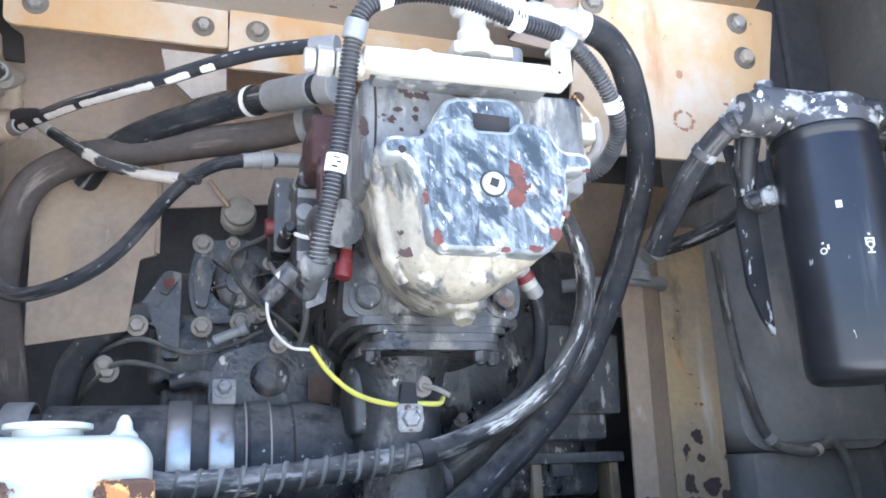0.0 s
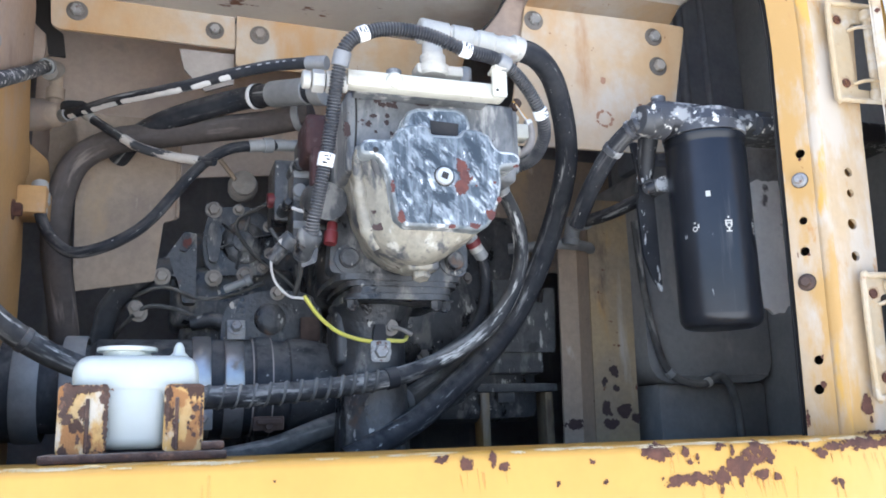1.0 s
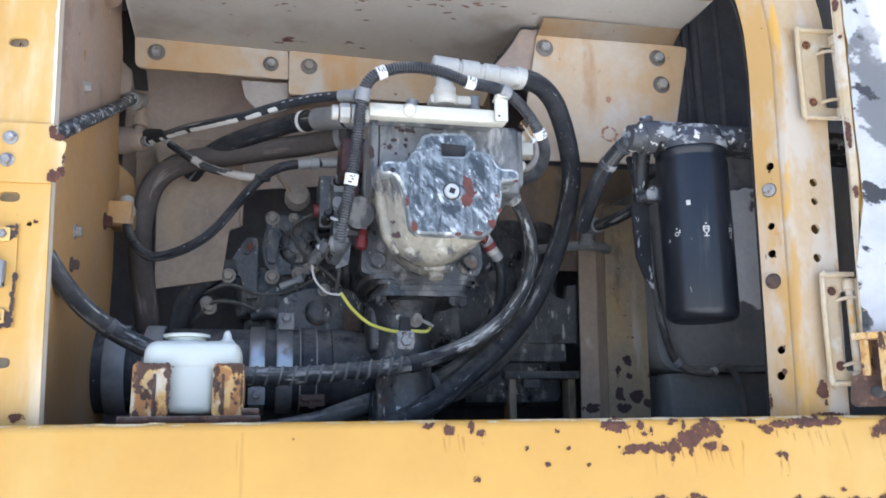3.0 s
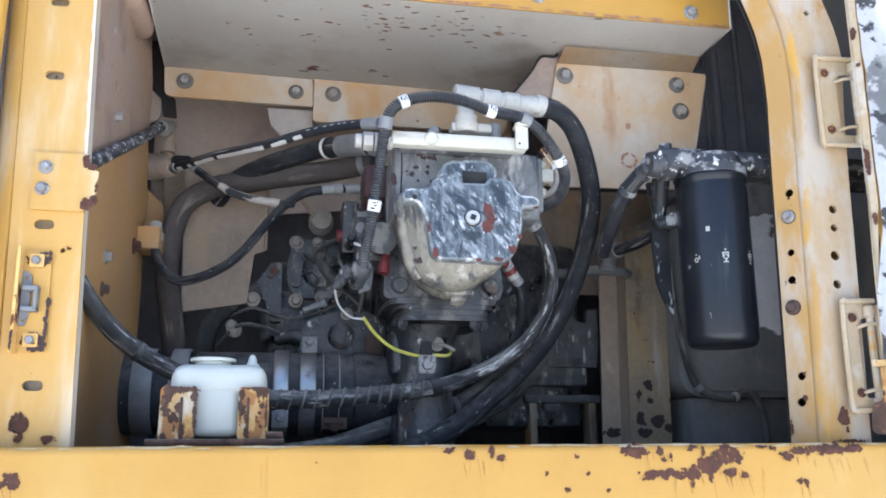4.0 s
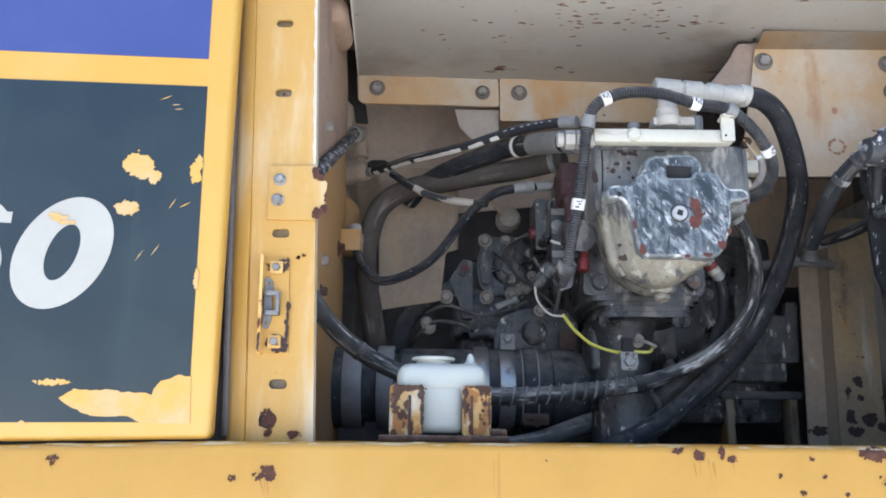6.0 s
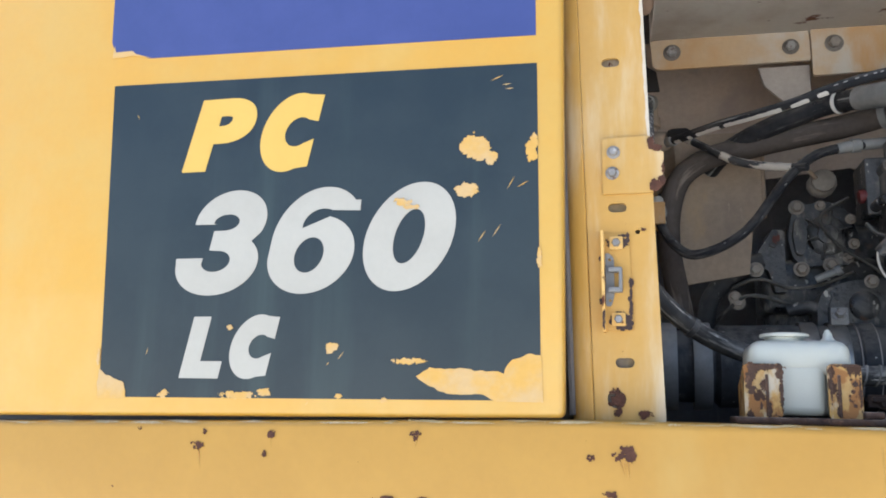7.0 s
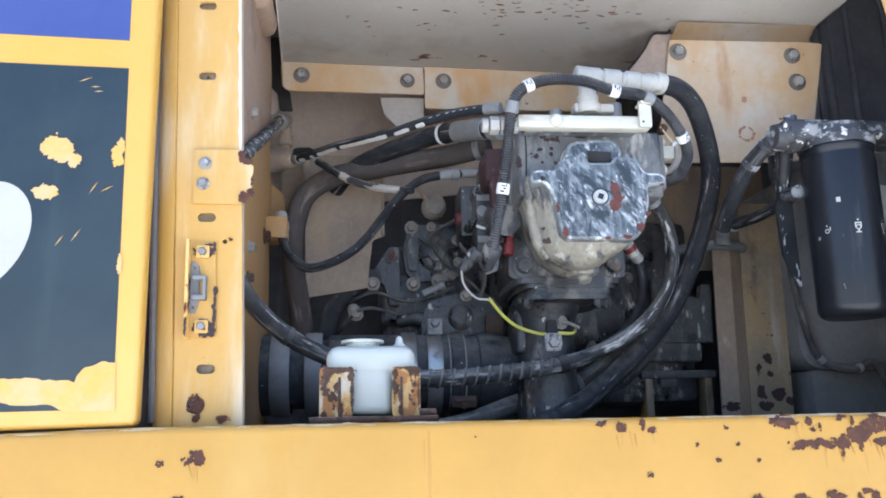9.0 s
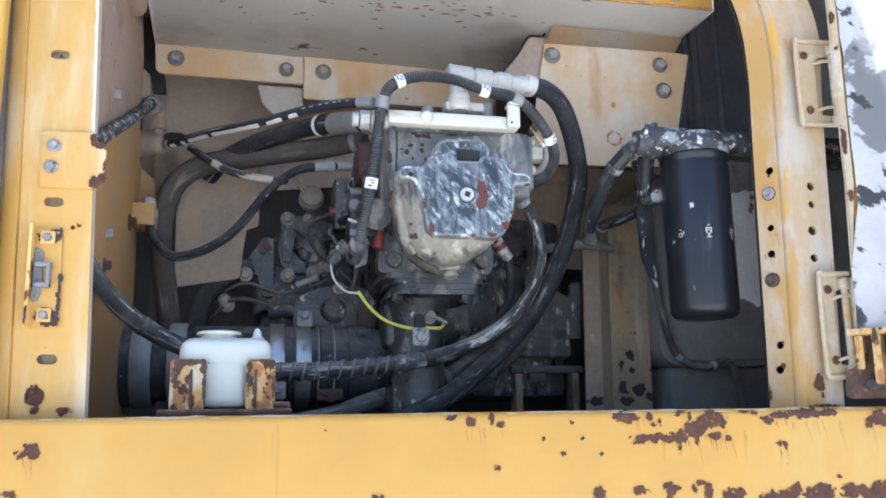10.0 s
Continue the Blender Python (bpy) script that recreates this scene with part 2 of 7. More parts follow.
M["cover_steel"] = surface("scraped_pump_cover", (0.050, 0.060, 0.068), (0.085, 0.098, 0.108), 0.42, 0.25, big=24, layers=[
    ((0.20, 0.215, 0.225), 75, 0.47, 0.68, (1, 1, 0.14), 0.45, 0.3), ((0.27, 0.29, 0.295), 62, 0.48, 0.72, (0.6, 1, 1.3, 0.95), 0.45, 0.2),
    ((0.030, 0.037, 0.043), 42, 0.55, 0.65, (0.5, 1, 1.3, 0.7), 0.4, 0.2), ((0.52, 0.535, 0.53), 70, 0.55, 0.74, (0.6, 1, 1.3, 0.95), 0.5, 0.1), ((0.035, 0.04, 0.045), 90, 0.60, 0.68, (1, 1, 0.2), 0.4, 0.2),
    ((0.60, 0.60, 0.58), 170, 0.655, 0.70, (1, 1, 0.35), 0.6, 0.0)], grain=0.4, bump=0.3, bump_scale=150)
M["cover_rim"] = surface("whitened_cover_rim", (0.13, 0.145, 0.15), (0.27, 0.285, 0.285), 0.5, 0.0, big=30, layers=[
    ((0.60, 0.60, 0.575), 34, 0.52, 0.64, ONE, 0.6, 0), ((0.08, 0.10, 0.11), 26, 0.60, 0.70, ONE, 0.5, 0.1)], grain=0.3, bump=0.2)
M["red_rust"] = surface("reddish_rust", (0.135, 0.047, 0.034), (0.095, 0.036, 0.030), 0.9, grain=0.4, big=60, bump=0.5)
M["shield_brown"] = surface("dull_brown_shield", (0.34, 0.268, 0.198), (0.37, 0.285, 0.205), 0.8, big=4, layers=[
    ((0.23, 0.185, 0.152), 5, 0.50, 0.70, (1, 1, 0.7), 0.85, 0), ((0.40, 0.285, 0.165), 7, 0.57, 0.74, (1, 1, 0.5), 0.85, 0), ((0.42, 0.36, 0.29), 30, 0.62, 0.74, (1, 1, 0.4), 0.9, 0), ((0.13, 0.10, 0.085), 50, 0.69, 0.73, ONE, 0.9, 0)], grain=0.3, bump=0.3)
M["plum_brown"] = surface("reddish_brown_dusty_sheet", (0.37, 0.270, 0.205), (0.39, 0.265, 0.175), 0.8, layers=[
    ((0.27, 0.185, 0.135), 8, 0.52, 0.70, ONE, 0.85, 0), ((0.42, 0.35, 0.28), 20, 0.64, 0.74, ONE, 0.9, 0), (RUST, 40, 0.70, 0.73, ONE, 0.9, 0)], grain=0.3)
M["gusset_brown"] = surface("dull_brown_gusset_paint", (0.29, 0.225, 0.185), (0.33, 0.25, 0.195), 0.8, layers=[((0.30, 0.25, 0.20), 16, 0.58, 0.72, ONE, 0.9, 0)], grain=0.3)
M["grey_tab"] = surface("dusty_grey_beige_tab", (0.40, 0.355, 0.315), (0.33, 0.29, 0.26), 0.8, grain=0.25)
M["maroon"] = surface("maroon_rust", (0.070, 0.030, 0.028), (0.050, 0.024, 0.024), 0.85, layers=[
    ((0.16, 0.12, 0.11), 30, 0.56, 0.70, ONE, 0.9, 0), ((0.03, 0.03, 0.032), 24, 0.55, 0.66, ONE, 0.6, 0)], grain=0.35)
M["dark_chip"] = surface("bare_dark_brown_chip", (0.040, 0.027, 0.026), (0.058, 0.036, 0.032), 0.9, grain=0.4)
M["bright_steel"] = surface("worn_bright_steel", (0.56, 0.56, 0.54), (0.46, 0.46, 0.45), 0.4, 0.3, grain=0.3)
M["pump_paint"] = surface("chipped_grey_pump_paint", (0.20, 0.20, 0.195), (0.14, 0.143, 0.145), 0.65, big=14, layers=[
    ((0.40, 0.385, 0.35), 34, 0.53, 0.68, (1, 1, 0.3), 0.8, 0), ((0.075, 0.08, 0.087), 30, 0.52, 0.64, (1, 1, 0.35), 0.55, 0), ((0.05, 0.026, 0.024), 70, 0.67, 0.70, ONE, 0.9, 0)], grain=0.4, bump=0.4)
M["cream"] = surface("grimy_cream_paint", (0.36, 0.330, 0.255), (0.27, 0.248, 0.20), 0.55, big=20, layers=[
    ((0.070, 0.071, 0.074), 22, 0.50, 0.60, (1, 1, 0.28), 0.55, 0), ((0.52, 0.495, 0.43), 28, 0.56, 0.68, (1, 1, 0.4), 0.6, 0), ((0.16, 0.15, 0.135), 60, 0.54, 0.68, (1, 1, 0.5), 0.8, 0), ((0.05, 0.03, 0.025), 60, 0.67, 0.70, ONE, 0.9, 0)], grain=0.35, bump=0.35)
M["bar_cream"] = surface("clean_cream_paint", (0.55, 0.53, 0.44), (0.50, 0.47, 0.39), 0.55, layers=[((0.36, 0.33, 0.27), 26, 0.56, 0.70, (0.4, 1, 1), 0.7, 0),
    ((0.3, 0.26, 0.2), 40, 0.66, 0.73, ONE, 0.8, 0)], grain=0.12)
M["fitting"] = surface("overpainted_white_fitting", (0.46, 0.44, 0.39), (0.37, 0.35, 0.31), 0.6, layers=[
    ((0.26, 0.23, 0.2), 30, 0.62, 0.72, ONE, 0.8, 0)], grain=0.2)
M["grey_fitting"] = surface("dull_grey_crimp", (0.30, 0.30, 0.29), (0.21, 0.21, 0.21), 0.6, 0.25, grain=0.25, dust=(DUST, 0.4))
M["filter"] = surface("glossy_black_filter_can", (0.009, 0.010, 0.013), (0.015, 0.016, 0.019), 0.30, grain=0.1, bump=0.02,
                      layers=[((0.07, 0.07, 0.068), 40, 0.60, 0.74, (1, 1, 0.06), 0.6, 0), ((0.30, 0.30, 0.29), 120, 0.70, 0.73, (1, 1, 0.3), 0.8, 0)], coat=0.05, spec=0.32)
M["flaking"] = surface("flaking_black_paint", (0.035, 0.035, 0.04), (0.06, 0.06, 0.06), 0.5, layers=[
    ((0.24, 0.24, 0.235), 34, 0.52, 0.58, (0.7, 1, 1), 0.8, 0), ((0.55, 0.53, 0.47), 52, 0.60, 0.63, ONE, 0.8, 0)], grain=0.3, bump=0.4, bump_scale=90)
M["flecked_hose"] = surface("black_hose_with_flaking_paint", (0.035, 0.037, 0.042), (0.06, 0.06, 0.06), 0.6, layers=[
    ((0.22, 0.215, 0.20), 60, 0.50, 0.60, (0.5, 1, 1), 0.9, 0), ((0.62, 0.60, 0.55), 90, 0.575, 0.60, (0.6, 1, 1), 0.9, 0)], grain=0.3, bump=0.5, along=True, spec=0.3)
M["dark_flaky"] = surface("black_paint_with_few_flakes", (0.014, 0.0145, 0.017), (0.030, 0.030, 0.032), 0.45, layers=[
    ((0.30, 0.30, 0.29), 60, 0.585, 0.61, (1, 1, 0.5), 0.8, 0)], grain=0.3, bump=0.3, bump_scale=90, spec=0.25)
M["pale_grey"] = surface("peeled_pale_grey_sheet", (0.46, 0.46, 0.44), (0.36, 0.36, 0.355), 0.7, layers=[
    ((0.05, 0.05, 0.055), 10, 0.57, 0.62, ONE, 0.6, 0)], grain=0.2)
M["mid_grey"] = surface("smoky_mid_grey_sheet", (0.17, 0.172, 0.178), (0.125, 0.128, 0.135), 0.75, layers=[((0.05, 0.052, 0.057), 8, 0.55, 0.70, ONE, 0.7, 0)], grain=0.25)
M["plastic"] = surface("translucent_white_plastic", (0.53, 0.54, 0.475), (0.50, 0.51, 0.45), 0.35, grain=0.04, bump=0.02)
pb = M["plastic"].node_tree.nodes["Principled BSDF"]
pb.inputs["Subsurface Weight"].default_value = 0.35
pb.inputs["Subsurface Radius"].default_value = (0.02, 0.02, 0.02)
M["decal_black"] = surface("weathered_dark_decal", (0.014, 0.024, 0.030), (0.022, 0.033, 0.038), 0.33, grain=0.1, bump=0.02, layers=[
    ((0.035, 0.055, 0.055), 7, 0.5, 0.75, (1, 1, 0.08), 0.4, 0)])
M["decal_blue"] = surface("weathered_blue_decal", (0.045, 0.062, 0.20), (0.055, 0.072, 0.225), 0.35, grain=0.06, bump=0.02)
M["letter_white"] = surface("dull_white_vinyl", (0.44, 0.420, 0.365), (0.41, 0.388, 0.335), 0.4, grain=0.06, bump=0.02)
M["letter_yellow"] = surface("yellow_vinyl", (0.64, 0.42, 0.09), (0.62, 0.40, 0.08), 0.4, grain=0.04, bump=0.02)
M["torn"] = surface("bare_yellow_under_torn_decal", (0.60, 0.35, 0.07), (0.56, 0.38, 0.17), 0.55, big=18, grain=0.12)
M["rust"] = surface("dark_brown_rust", (0.070, 0.030, 0.019), (0.105, 0.043, 0.025), 0.95, grain=0.5, big=60, bump=0.8)
M["primer_rust"] = surface("brown_rust_scab", (0.26, 0.13, 0.075), (0.34, 0.19, 0.12), 0.9, grain=0.3, big=60)
M["stain"] = surface("orange_rust_stain", (0.52, 0.21, 0.035), (0.56, 0.26, 0.045), 0.5, grain=0.1, big=30)
M["stain"].node_tree.nodes["Principled BSDF"].inputs["Alpha"].default_value = 0.12
M["drip"] = surface("orange_rust_drip", (0.52, 0.21, 0.030), (0.46, 0.17, 0.025), 0.7, grain=0.2)
M["drip"].node_tree.nodes["Principled BSDF"].inputs["Alpha"].default_value = 0.22
M["rusty_yellow"] = surface("rusted_yellow_bracket", (0.66, 0.36, 0.07), (0.70, 0.44, 0.14), 0.7, layers=[
    (RUST, 26, 0.545, 0.59, (1, 1, 0.6), 0.95, 0), ((0.62, 0.56, 0.46), 18, 0.64, 0.70, ONE, 0.8, 0)], grain=0.25, bump=0.4)
M["bracket_paint"] = surface("flaking_ochre_bracket_paint", (0.50, 0.29, 0.075), (0.48, 0.32, 0.13), 0.7, big=20, layers=[
    ((0.52, 0.45, 0.34), 30, 0.54, 0.68, (1, 1, 0.5), 0.8, 0), ((0.30, 0.14, 0.045), 45, 0.50, 0.60, (1, 1, 0.6), 0.9, 0), ((0.06, 0.032, 0.02), 55, 0.56, 0.60, (1, 1, 0.6), 0.95, 0)], grain=0.3, bump=0.6)
M["bracket_rust"] = surface("dark_flaking_rust", (0.052, 0.027, 0.018), (0.085, 0.042, 0.026), 0.9, big=50, layers=[
    ((0.16, 0.085, 0.05), 70, 0.55, 0.68, ONE, 0.95, 0)], grain=0.45, bump=0.9, dust=((0.40, 0.33, 0.26), 0.5))
M["steel"] = surface("dull_zinc_bolt", (0.32, 0.315, 0.305), (0.24, 0.23, 0.22), 0.55, 0.2, layers=[
    ((0.10, 0.055, 0.04), 90, 0.54, 0.66, ONE, 0.9, 0), ((0.40, 0.39, 0.37), 110, 0.58, 0.68, ONE, 0.5, 0.2)], grain=0.3)
M["washer"] = surface("dark_dusty_washer", (0.13, 0.115, 0.10), (0.19, 0.17, 0.15), 0.7, 0.2, grain=0.35)
M["dusty_bolt"] = surface("dusty_bolt", (0.36, 0.32, 0.27), (0.25, 0.225, 0.20), 0.8, 0.1, grain=0.35)
M["rusty_bolt"] = surface("rusty_bolt", (0.085, 0.055, 0.042), (0.14, 0.10, 0.08), 0.8, 0.3, grain=0.4)
M["clamp"] = surface("bright_steel_band", (0.52, 0.51, 0.49), (0.40, 0.39, 0.37), 0.34, 0.75, layers=[
    ((0.22, 0.19, 0.16), 26, 0.55, 0.72, ONE, 0.8, 0)], grain=0.2)
M["red"] = surface("red_plastic_cap", (0.16, 0.017, 0.018), (0.12, 0.020, 0.021), 0.55, layers=[((0.20, 0.13, 0.12), 50, 0.56, 0.72, ONE, 0.9, 0)], grain=0.3)
M["wire_yellow"] = surface("yellow_wire_sleeve", (0.62, 0.57, 0.07), (0.56, 0.52, 0.14), 0.5, grain=0.25)
M["wire_white"] = surface("white_wire", (0.62, 0.60, 0.56), (0.5, 0.48, 0.45), 0.6, grain=0.2)
# Near-black for black parts, and for shade inside holes and the right column.
M["void"] = surface("near_black_and_hole_shade", (0.015, 0.014, 0.014), (0.03, 0.027, 0.025), 0.9, grain=0.2)
M["liner"] = surface("torn_white_insulation", (0.80, 0.80, 0.79), (0.70, 0.70, 0.70), 0.8, layers=[
    ((0.30, 0.30, 0.30), 5, 0.575, 0.60, (0.7, 1, 1.3, 0.8), 0.9, 0),
    ((0.10, 0.10, 0.105), 7, 0.545, 0.565, (0.5, 1, 1.4, 0.8), 0.9, 0), ((0.66, 0.65, 0.63), 7, 0.54, 0.70, ONE, 0.9, 0)], grain=0.1, bump=0.3)
M["ground"] = surface("pale_dry_ground", (0.82, 0.775, 0.69), (0.75, 0.705, 0.63), 0.95, big=0.6, grain=0.4, bump=0.5, bump_scale=30)

# ---- building helpers ----


def thing(name, base, label, category, group="", kind=""):
    ob = new(name)
    ob.location = base
    ob.empty_display_size = 0.05
    return tagged(ob, label, category, group, kind)


def mesh_data(name, bm, material, angle=38):
    bmesh.ops.recalc_face_normals(bm, faces=bm.faces)
    me = bpy.data.meshes.new(name)
    bm.to_mesh(me)
    bm.free()
    me.materials.append(material)
    for p in me.polygons:
        p.use_smooth = True
    me.set_sharp_from_angle(angle=radians(angle))
    return me


def part(name, bm, material, parent=None, label="", angle=38):
    """One mesh, built where it stands, under a thing or under a part."""
    ob = new(name, mesh_data(name, bm, material, angle))
    if parent:
        ob.parent = parent
        if parent.type == "EMPTY":
            ob.matrix_parent_inverse = Matrix.Translation(-parent.location)
    if name in ("flaked_rust", "rust_runoff", "chipped_paint", "torn_decal_area", "speckled_rust", "rust", "scrape_on_lettering", "pictogram_print", "worn_edge"):
        ob["kind"] = "stuff"
    return tagged(ob, label)


def solo(name, bm, material, label, category, group="", kind="", angle=38):
    return tagged(part(name, bm, material, None, "", angle), label, category, group, kind)


def box(bm, lo, hi, bev=0.003, seg=2):
    v = [bm.verts.new((x, y, z)) for x in (lo[0], hi[0]) for y in (lo[1], hi[1]) for z in (lo[2], hi[2])]
    f = [bm.faces.new([v[i] for i in q]) for q in ((0, 1, 3, 2), (4, 6, 7, 5), (0, 4, 5, 1), (2, 3, 7, 6), (0, 2, 6, 4), (1, 5, 7, 3))]
    if bev:
        edges = list({e for face in f for e in face.edges})
        bmesh.ops.bevel(bm, geom=edges, offset=bev, segments=seg, affect="EDGES", profile=0.5)
    return bm


def basis(a, b):
    d = (Vector(b) - Vector(a)).normalized()
    u = d.orthogonal().normalized()
    return d, u, d.cross(u)


def lathe(bm, a, b, profile, seg=28, closed=True):
    """Turn (distance from a towards b, radius) pairs round the line from a to b."""
    d, u, w = basis(a, b)
    a = Vector(a)
    rings = []
    for s, r in profile:
        rings.append([bm.verts.new(a + d * s + (u * math.cos(2 * math.pi * i / seg) + w * math.sin(2 * math.pi * i / seg)) * max(r, 1e-4)) for i in range(seg)])
    for p, q in zip(rings, rings[1:]):
        for i in range(seg):
            bm.faces.new((p[i], p[(i + 1) % seg], q[(i + 1) % seg], q[i]))
    if closed:
        bm.faces.new(rings[0][::-1])
        bm.faces.new(rings[-1])
    return bm


def rod(bm, a, b, r, seg=20, bev=0.0015):
    n = (Vector(b) - Vector(a)).length
    bev = min(bev, r * 0.4, n * 0.3)
    return lathe(bm, a, b, [(0, r - bev), (bev, r), (n - bev, r), (n, r - bev)], seg)


def glide(points, sub=8):
    """A smooth line through the points."""
    p = [Vector(q) for q in points]
    p = [2 * p[0] - p[1]] + p + [2 * p[-1] - p[-2]]
    out = []
    for i in range(1, len(p) - 2):
        for k in range(sub):
            t = k / sub
            a, b, c, d = p[i - 1], p[i], p[i + 1], p[i + 2]
            out.append(0.5 * ((2 * b) + (c - a) * t + (2 * a - 5 * b + 4 * c - d) * t * t + (3 * b - a - 3 * c + d) * t ** 3))
    out.append(p[-2])
    return out


def tube(bm, points, r, seg=14, sub=8, ribs=0.0, pitch=0.004, wobble=0.0, smooth_line=True):
    """A hose of radius r, or (r at start, r at end), along the points; ribs deep corrugation every pitch metres."""
    line = glide(points, sub) if smooth_line else [Vector(q) for q in points]
    if ribs:
        dense, left = [line[0]], 0.0
        step = pitch / 4
        for a, b in zip(line, line[1:]):
            n = (b - a).length
            s = step - left
            while s <= n:
                dense.append(a.lerp(b, s / n))
                s += step
            left = n - (s - step)
        line = dense
    r0, r1 = r if isinstance(r, tuple) else (r, r)
    d = (line[1] - line[0]).normalized()
    u = d.orthogonal().normalized()
    rings = []
    lay = bm.verts.layers.float_vector.get("along") or bm.verts.layers.float_vector.new("along")
    run, start = 0.0, line[0]
    for i, p in enumerate(line):
        run += (p - line[max(i - 1, 0)]).length
        e = (line[min(i + 1, len(line) - 1)] - line[max(i - 1, 0)]).normalized()
        u = (u - e * u.dot(e)).normalized()
        w = e.cross(u)
        k = i / (len(line) - 1)
        rr = r0 + (r1 - r0) * k
        if ribs:
            rr -= ribs if i % 4 in (0, 1) else 0
        if wobble:
            rr *= 1 + wobble * noise.noise(p * 60)
        ring = []
        for j in range(seg):
            c, e2 = math.cos(2 * math.pi * j / seg), math.sin(2 * math.pi * j / seg)
            vert = bm.verts.new(p + (u * c + w * e2) * rr)
            vert[lay] = (run + start.x * 3.1, c * r0 + start.z * 5.3, e2 * r0 + start.y * 2.7)
            ring.append(vert)
        rings.append(ring)
    for p, q in zip(rings, rings[1:]):
        for j in range(seg):
            bm.faces.new((p[j], p[(j + 1) % seg], q[(j + 1) % seg], q[j]))
    bm.faces.new(rings[0][::-1])
    bm.faces.new(rings[-1])
    return bm


def rounded(outline, r, seg=4):
    """The outline with its corners rounded."""
    out = []
    n = len(outline)
    for i in range(n):
        a, b, c = (Vector(outline[(i + k) % n]) for k in (-1, 0, 1))
        m = min(r, (a - b).length * 0.45, (c - b).length * 0.45)
        p, q = b + (a - b).normalized() * m, b + (c - b).normalized() * m
        for k in range(seg + 1):
            t = k / seg
            out.append(tuple(p * (1 - t) ** 2 + b * 2 * t * (1 - t) + q * t * t))
    return out


def ring_hole(cx, cz, r, seg=16):
    return [(cx + r * math.cos(2 * math.pi * i / seg), cz + r * math.sin(2 * math.pi * i / seg)) for i in range(seg)]


def slot_hole(cx, cz, w, h, seg=6):
    out = []
    for s in (1, -1):
        for i in range(seg + 1):
            a = -math.pi / 2 + math.pi * i / seg
            out.append((cx + s * (w / 2 - h / 2) + s * h / 2 * math.cos(a), cz + s * h / 2 * math.sin(a)))
    return out


def plate(bm, outline, y0, y1, holes=(), place=None):
    """A sheet with holes through it: outline in (x, z), from depth y0 to y1; place maps (x, y, z) elsewhere."""
    place = place or (lambda x, y, z: (x, y, z))
    sides = []
    for y in (y0, y1):
        loops, edges = [], []
        for loop in (outline, *holes):
            vs = [bm.verts.new((x, y, z)) for x, z in loop]
            es = [bm.edges.new((vs[i], vs[(i + 1) % len(vs)])) for i in range(len(vs))]
            loops.append(vs)
            edges += es
        if not holes:
            bm.faces.new(loops[0])
            sides.append(loops)
            continue
        bmesh.ops.triangle_fill(bm, use_beauty=True, use_dissolve=False, edges=edges, normal=(0, -1, 0))
        sides.append(loops)
    for la, lb in zip(*sides):
        for i in range(len(la)):
            j = (i + 1) % len(la)
            bm.faces.new((la[i], la[j], lb[j], lb[i]))
    for loops in sides:
        for loop in loops:
            for v in loop:
                v.co = place(*v.co)
    return bm


def bolt(bm, p, r=0.012, h=0.009, d=(0, -1, 0), washer=True):
    """A hexagon head on its washer; p on the surface, d outwards."""
    p, d = Vector(p), Vector(d).normalized()
    if washer:
        lathe(bm, p, p + d, [(0, r * 1.45), (0.0018, r * 1.45), (0.0022, r * 1.35)], 20)
    s = 0.002 if washer else 0
    _, u, w = basis(p, p + d)
    rings = []
    for t, rr in ((s, r), (s + h * 0.8, r), (s + h, r * 0.82)):
        rings.append([bm.verts.new(p + d * t + (u * math.cos(i * math.pi / 3 + 0.3) + w * math.sin(i * math.pi / 3 + 0.3)) * rr) for i in range(6)])
    for a, b in zip(rings, rings[1:]):
        for i in range(6):
            bm.faces.new((a[i], a[(i + 1) % 6], b[(i + 1) % 6], b[i]))
    bm.faces.new(rings[0][::-1])
    bm.faces.new(rings[-1])
    return bm


LAID = [0]


def chip(bm, cx, cz, rx, rz, y, seed, rough=0.55, n=46, depth=0.0008):
    """A flake with a ragged outline, lying on a front face at depth y."""
    LAID[0] += 1
    depth += (LAID[0] % 30) * 0.00004
    small = min(rx, rz)
    cell = max(0.0005, small / 7)
    k = 0.8 / small
    off = Vector((seed * 7.13, seed * 1.7, seed * 3.31))
    made = {}

    def corner(i, j):
        if (i, j) not in made:
            p = Vector((i * cell, 0, j * cell))
            d = noise.noise_vector(p * (0.9 / cell) + off) * cell * 0.45
            made[i, j] = bm.verts.new((cx + p.x + d.x, y - depth, cz + p.z + d.z))
        return made[i, j]

    ni, nj = int(1.35 * rx / cell) + 1, int(1.35 * rz / cell) + 1
    for i in range(-ni, ni):
        for j in range(-nj, nj):
            u, v = (i + 0.5) * cell, (j + 0.5) * cell
            q = Vector((u * k, v * k, 0)) + off
            f = 1 - (u / rx) ** 2 - (v / rz) ** 2 + rough * 1.7 * (noise.noise(q) + 0.55 * noise.noise(q * 2.7) + 0.3 * noise.noise(q * 6))
            if f > 0.22:
                bm.faces.new((corner(i, j), corner(i + 1, j), corner(i + 1, j + 1), corner(i, j + 1)))
    return bm


def B():
    return bmesh.new()

# ---- ground and machine body ----
bm = B()
v = [bm.verts.new(p) for p in ((-300, -300, 0), (300, -300, 0), (300, 300, 0), (-300, 300, 0))]
bm.faces.new(v)
solo("ground", bm, M["ground"], "pale dry sandy ground under the machine", "ground", kind="structure")

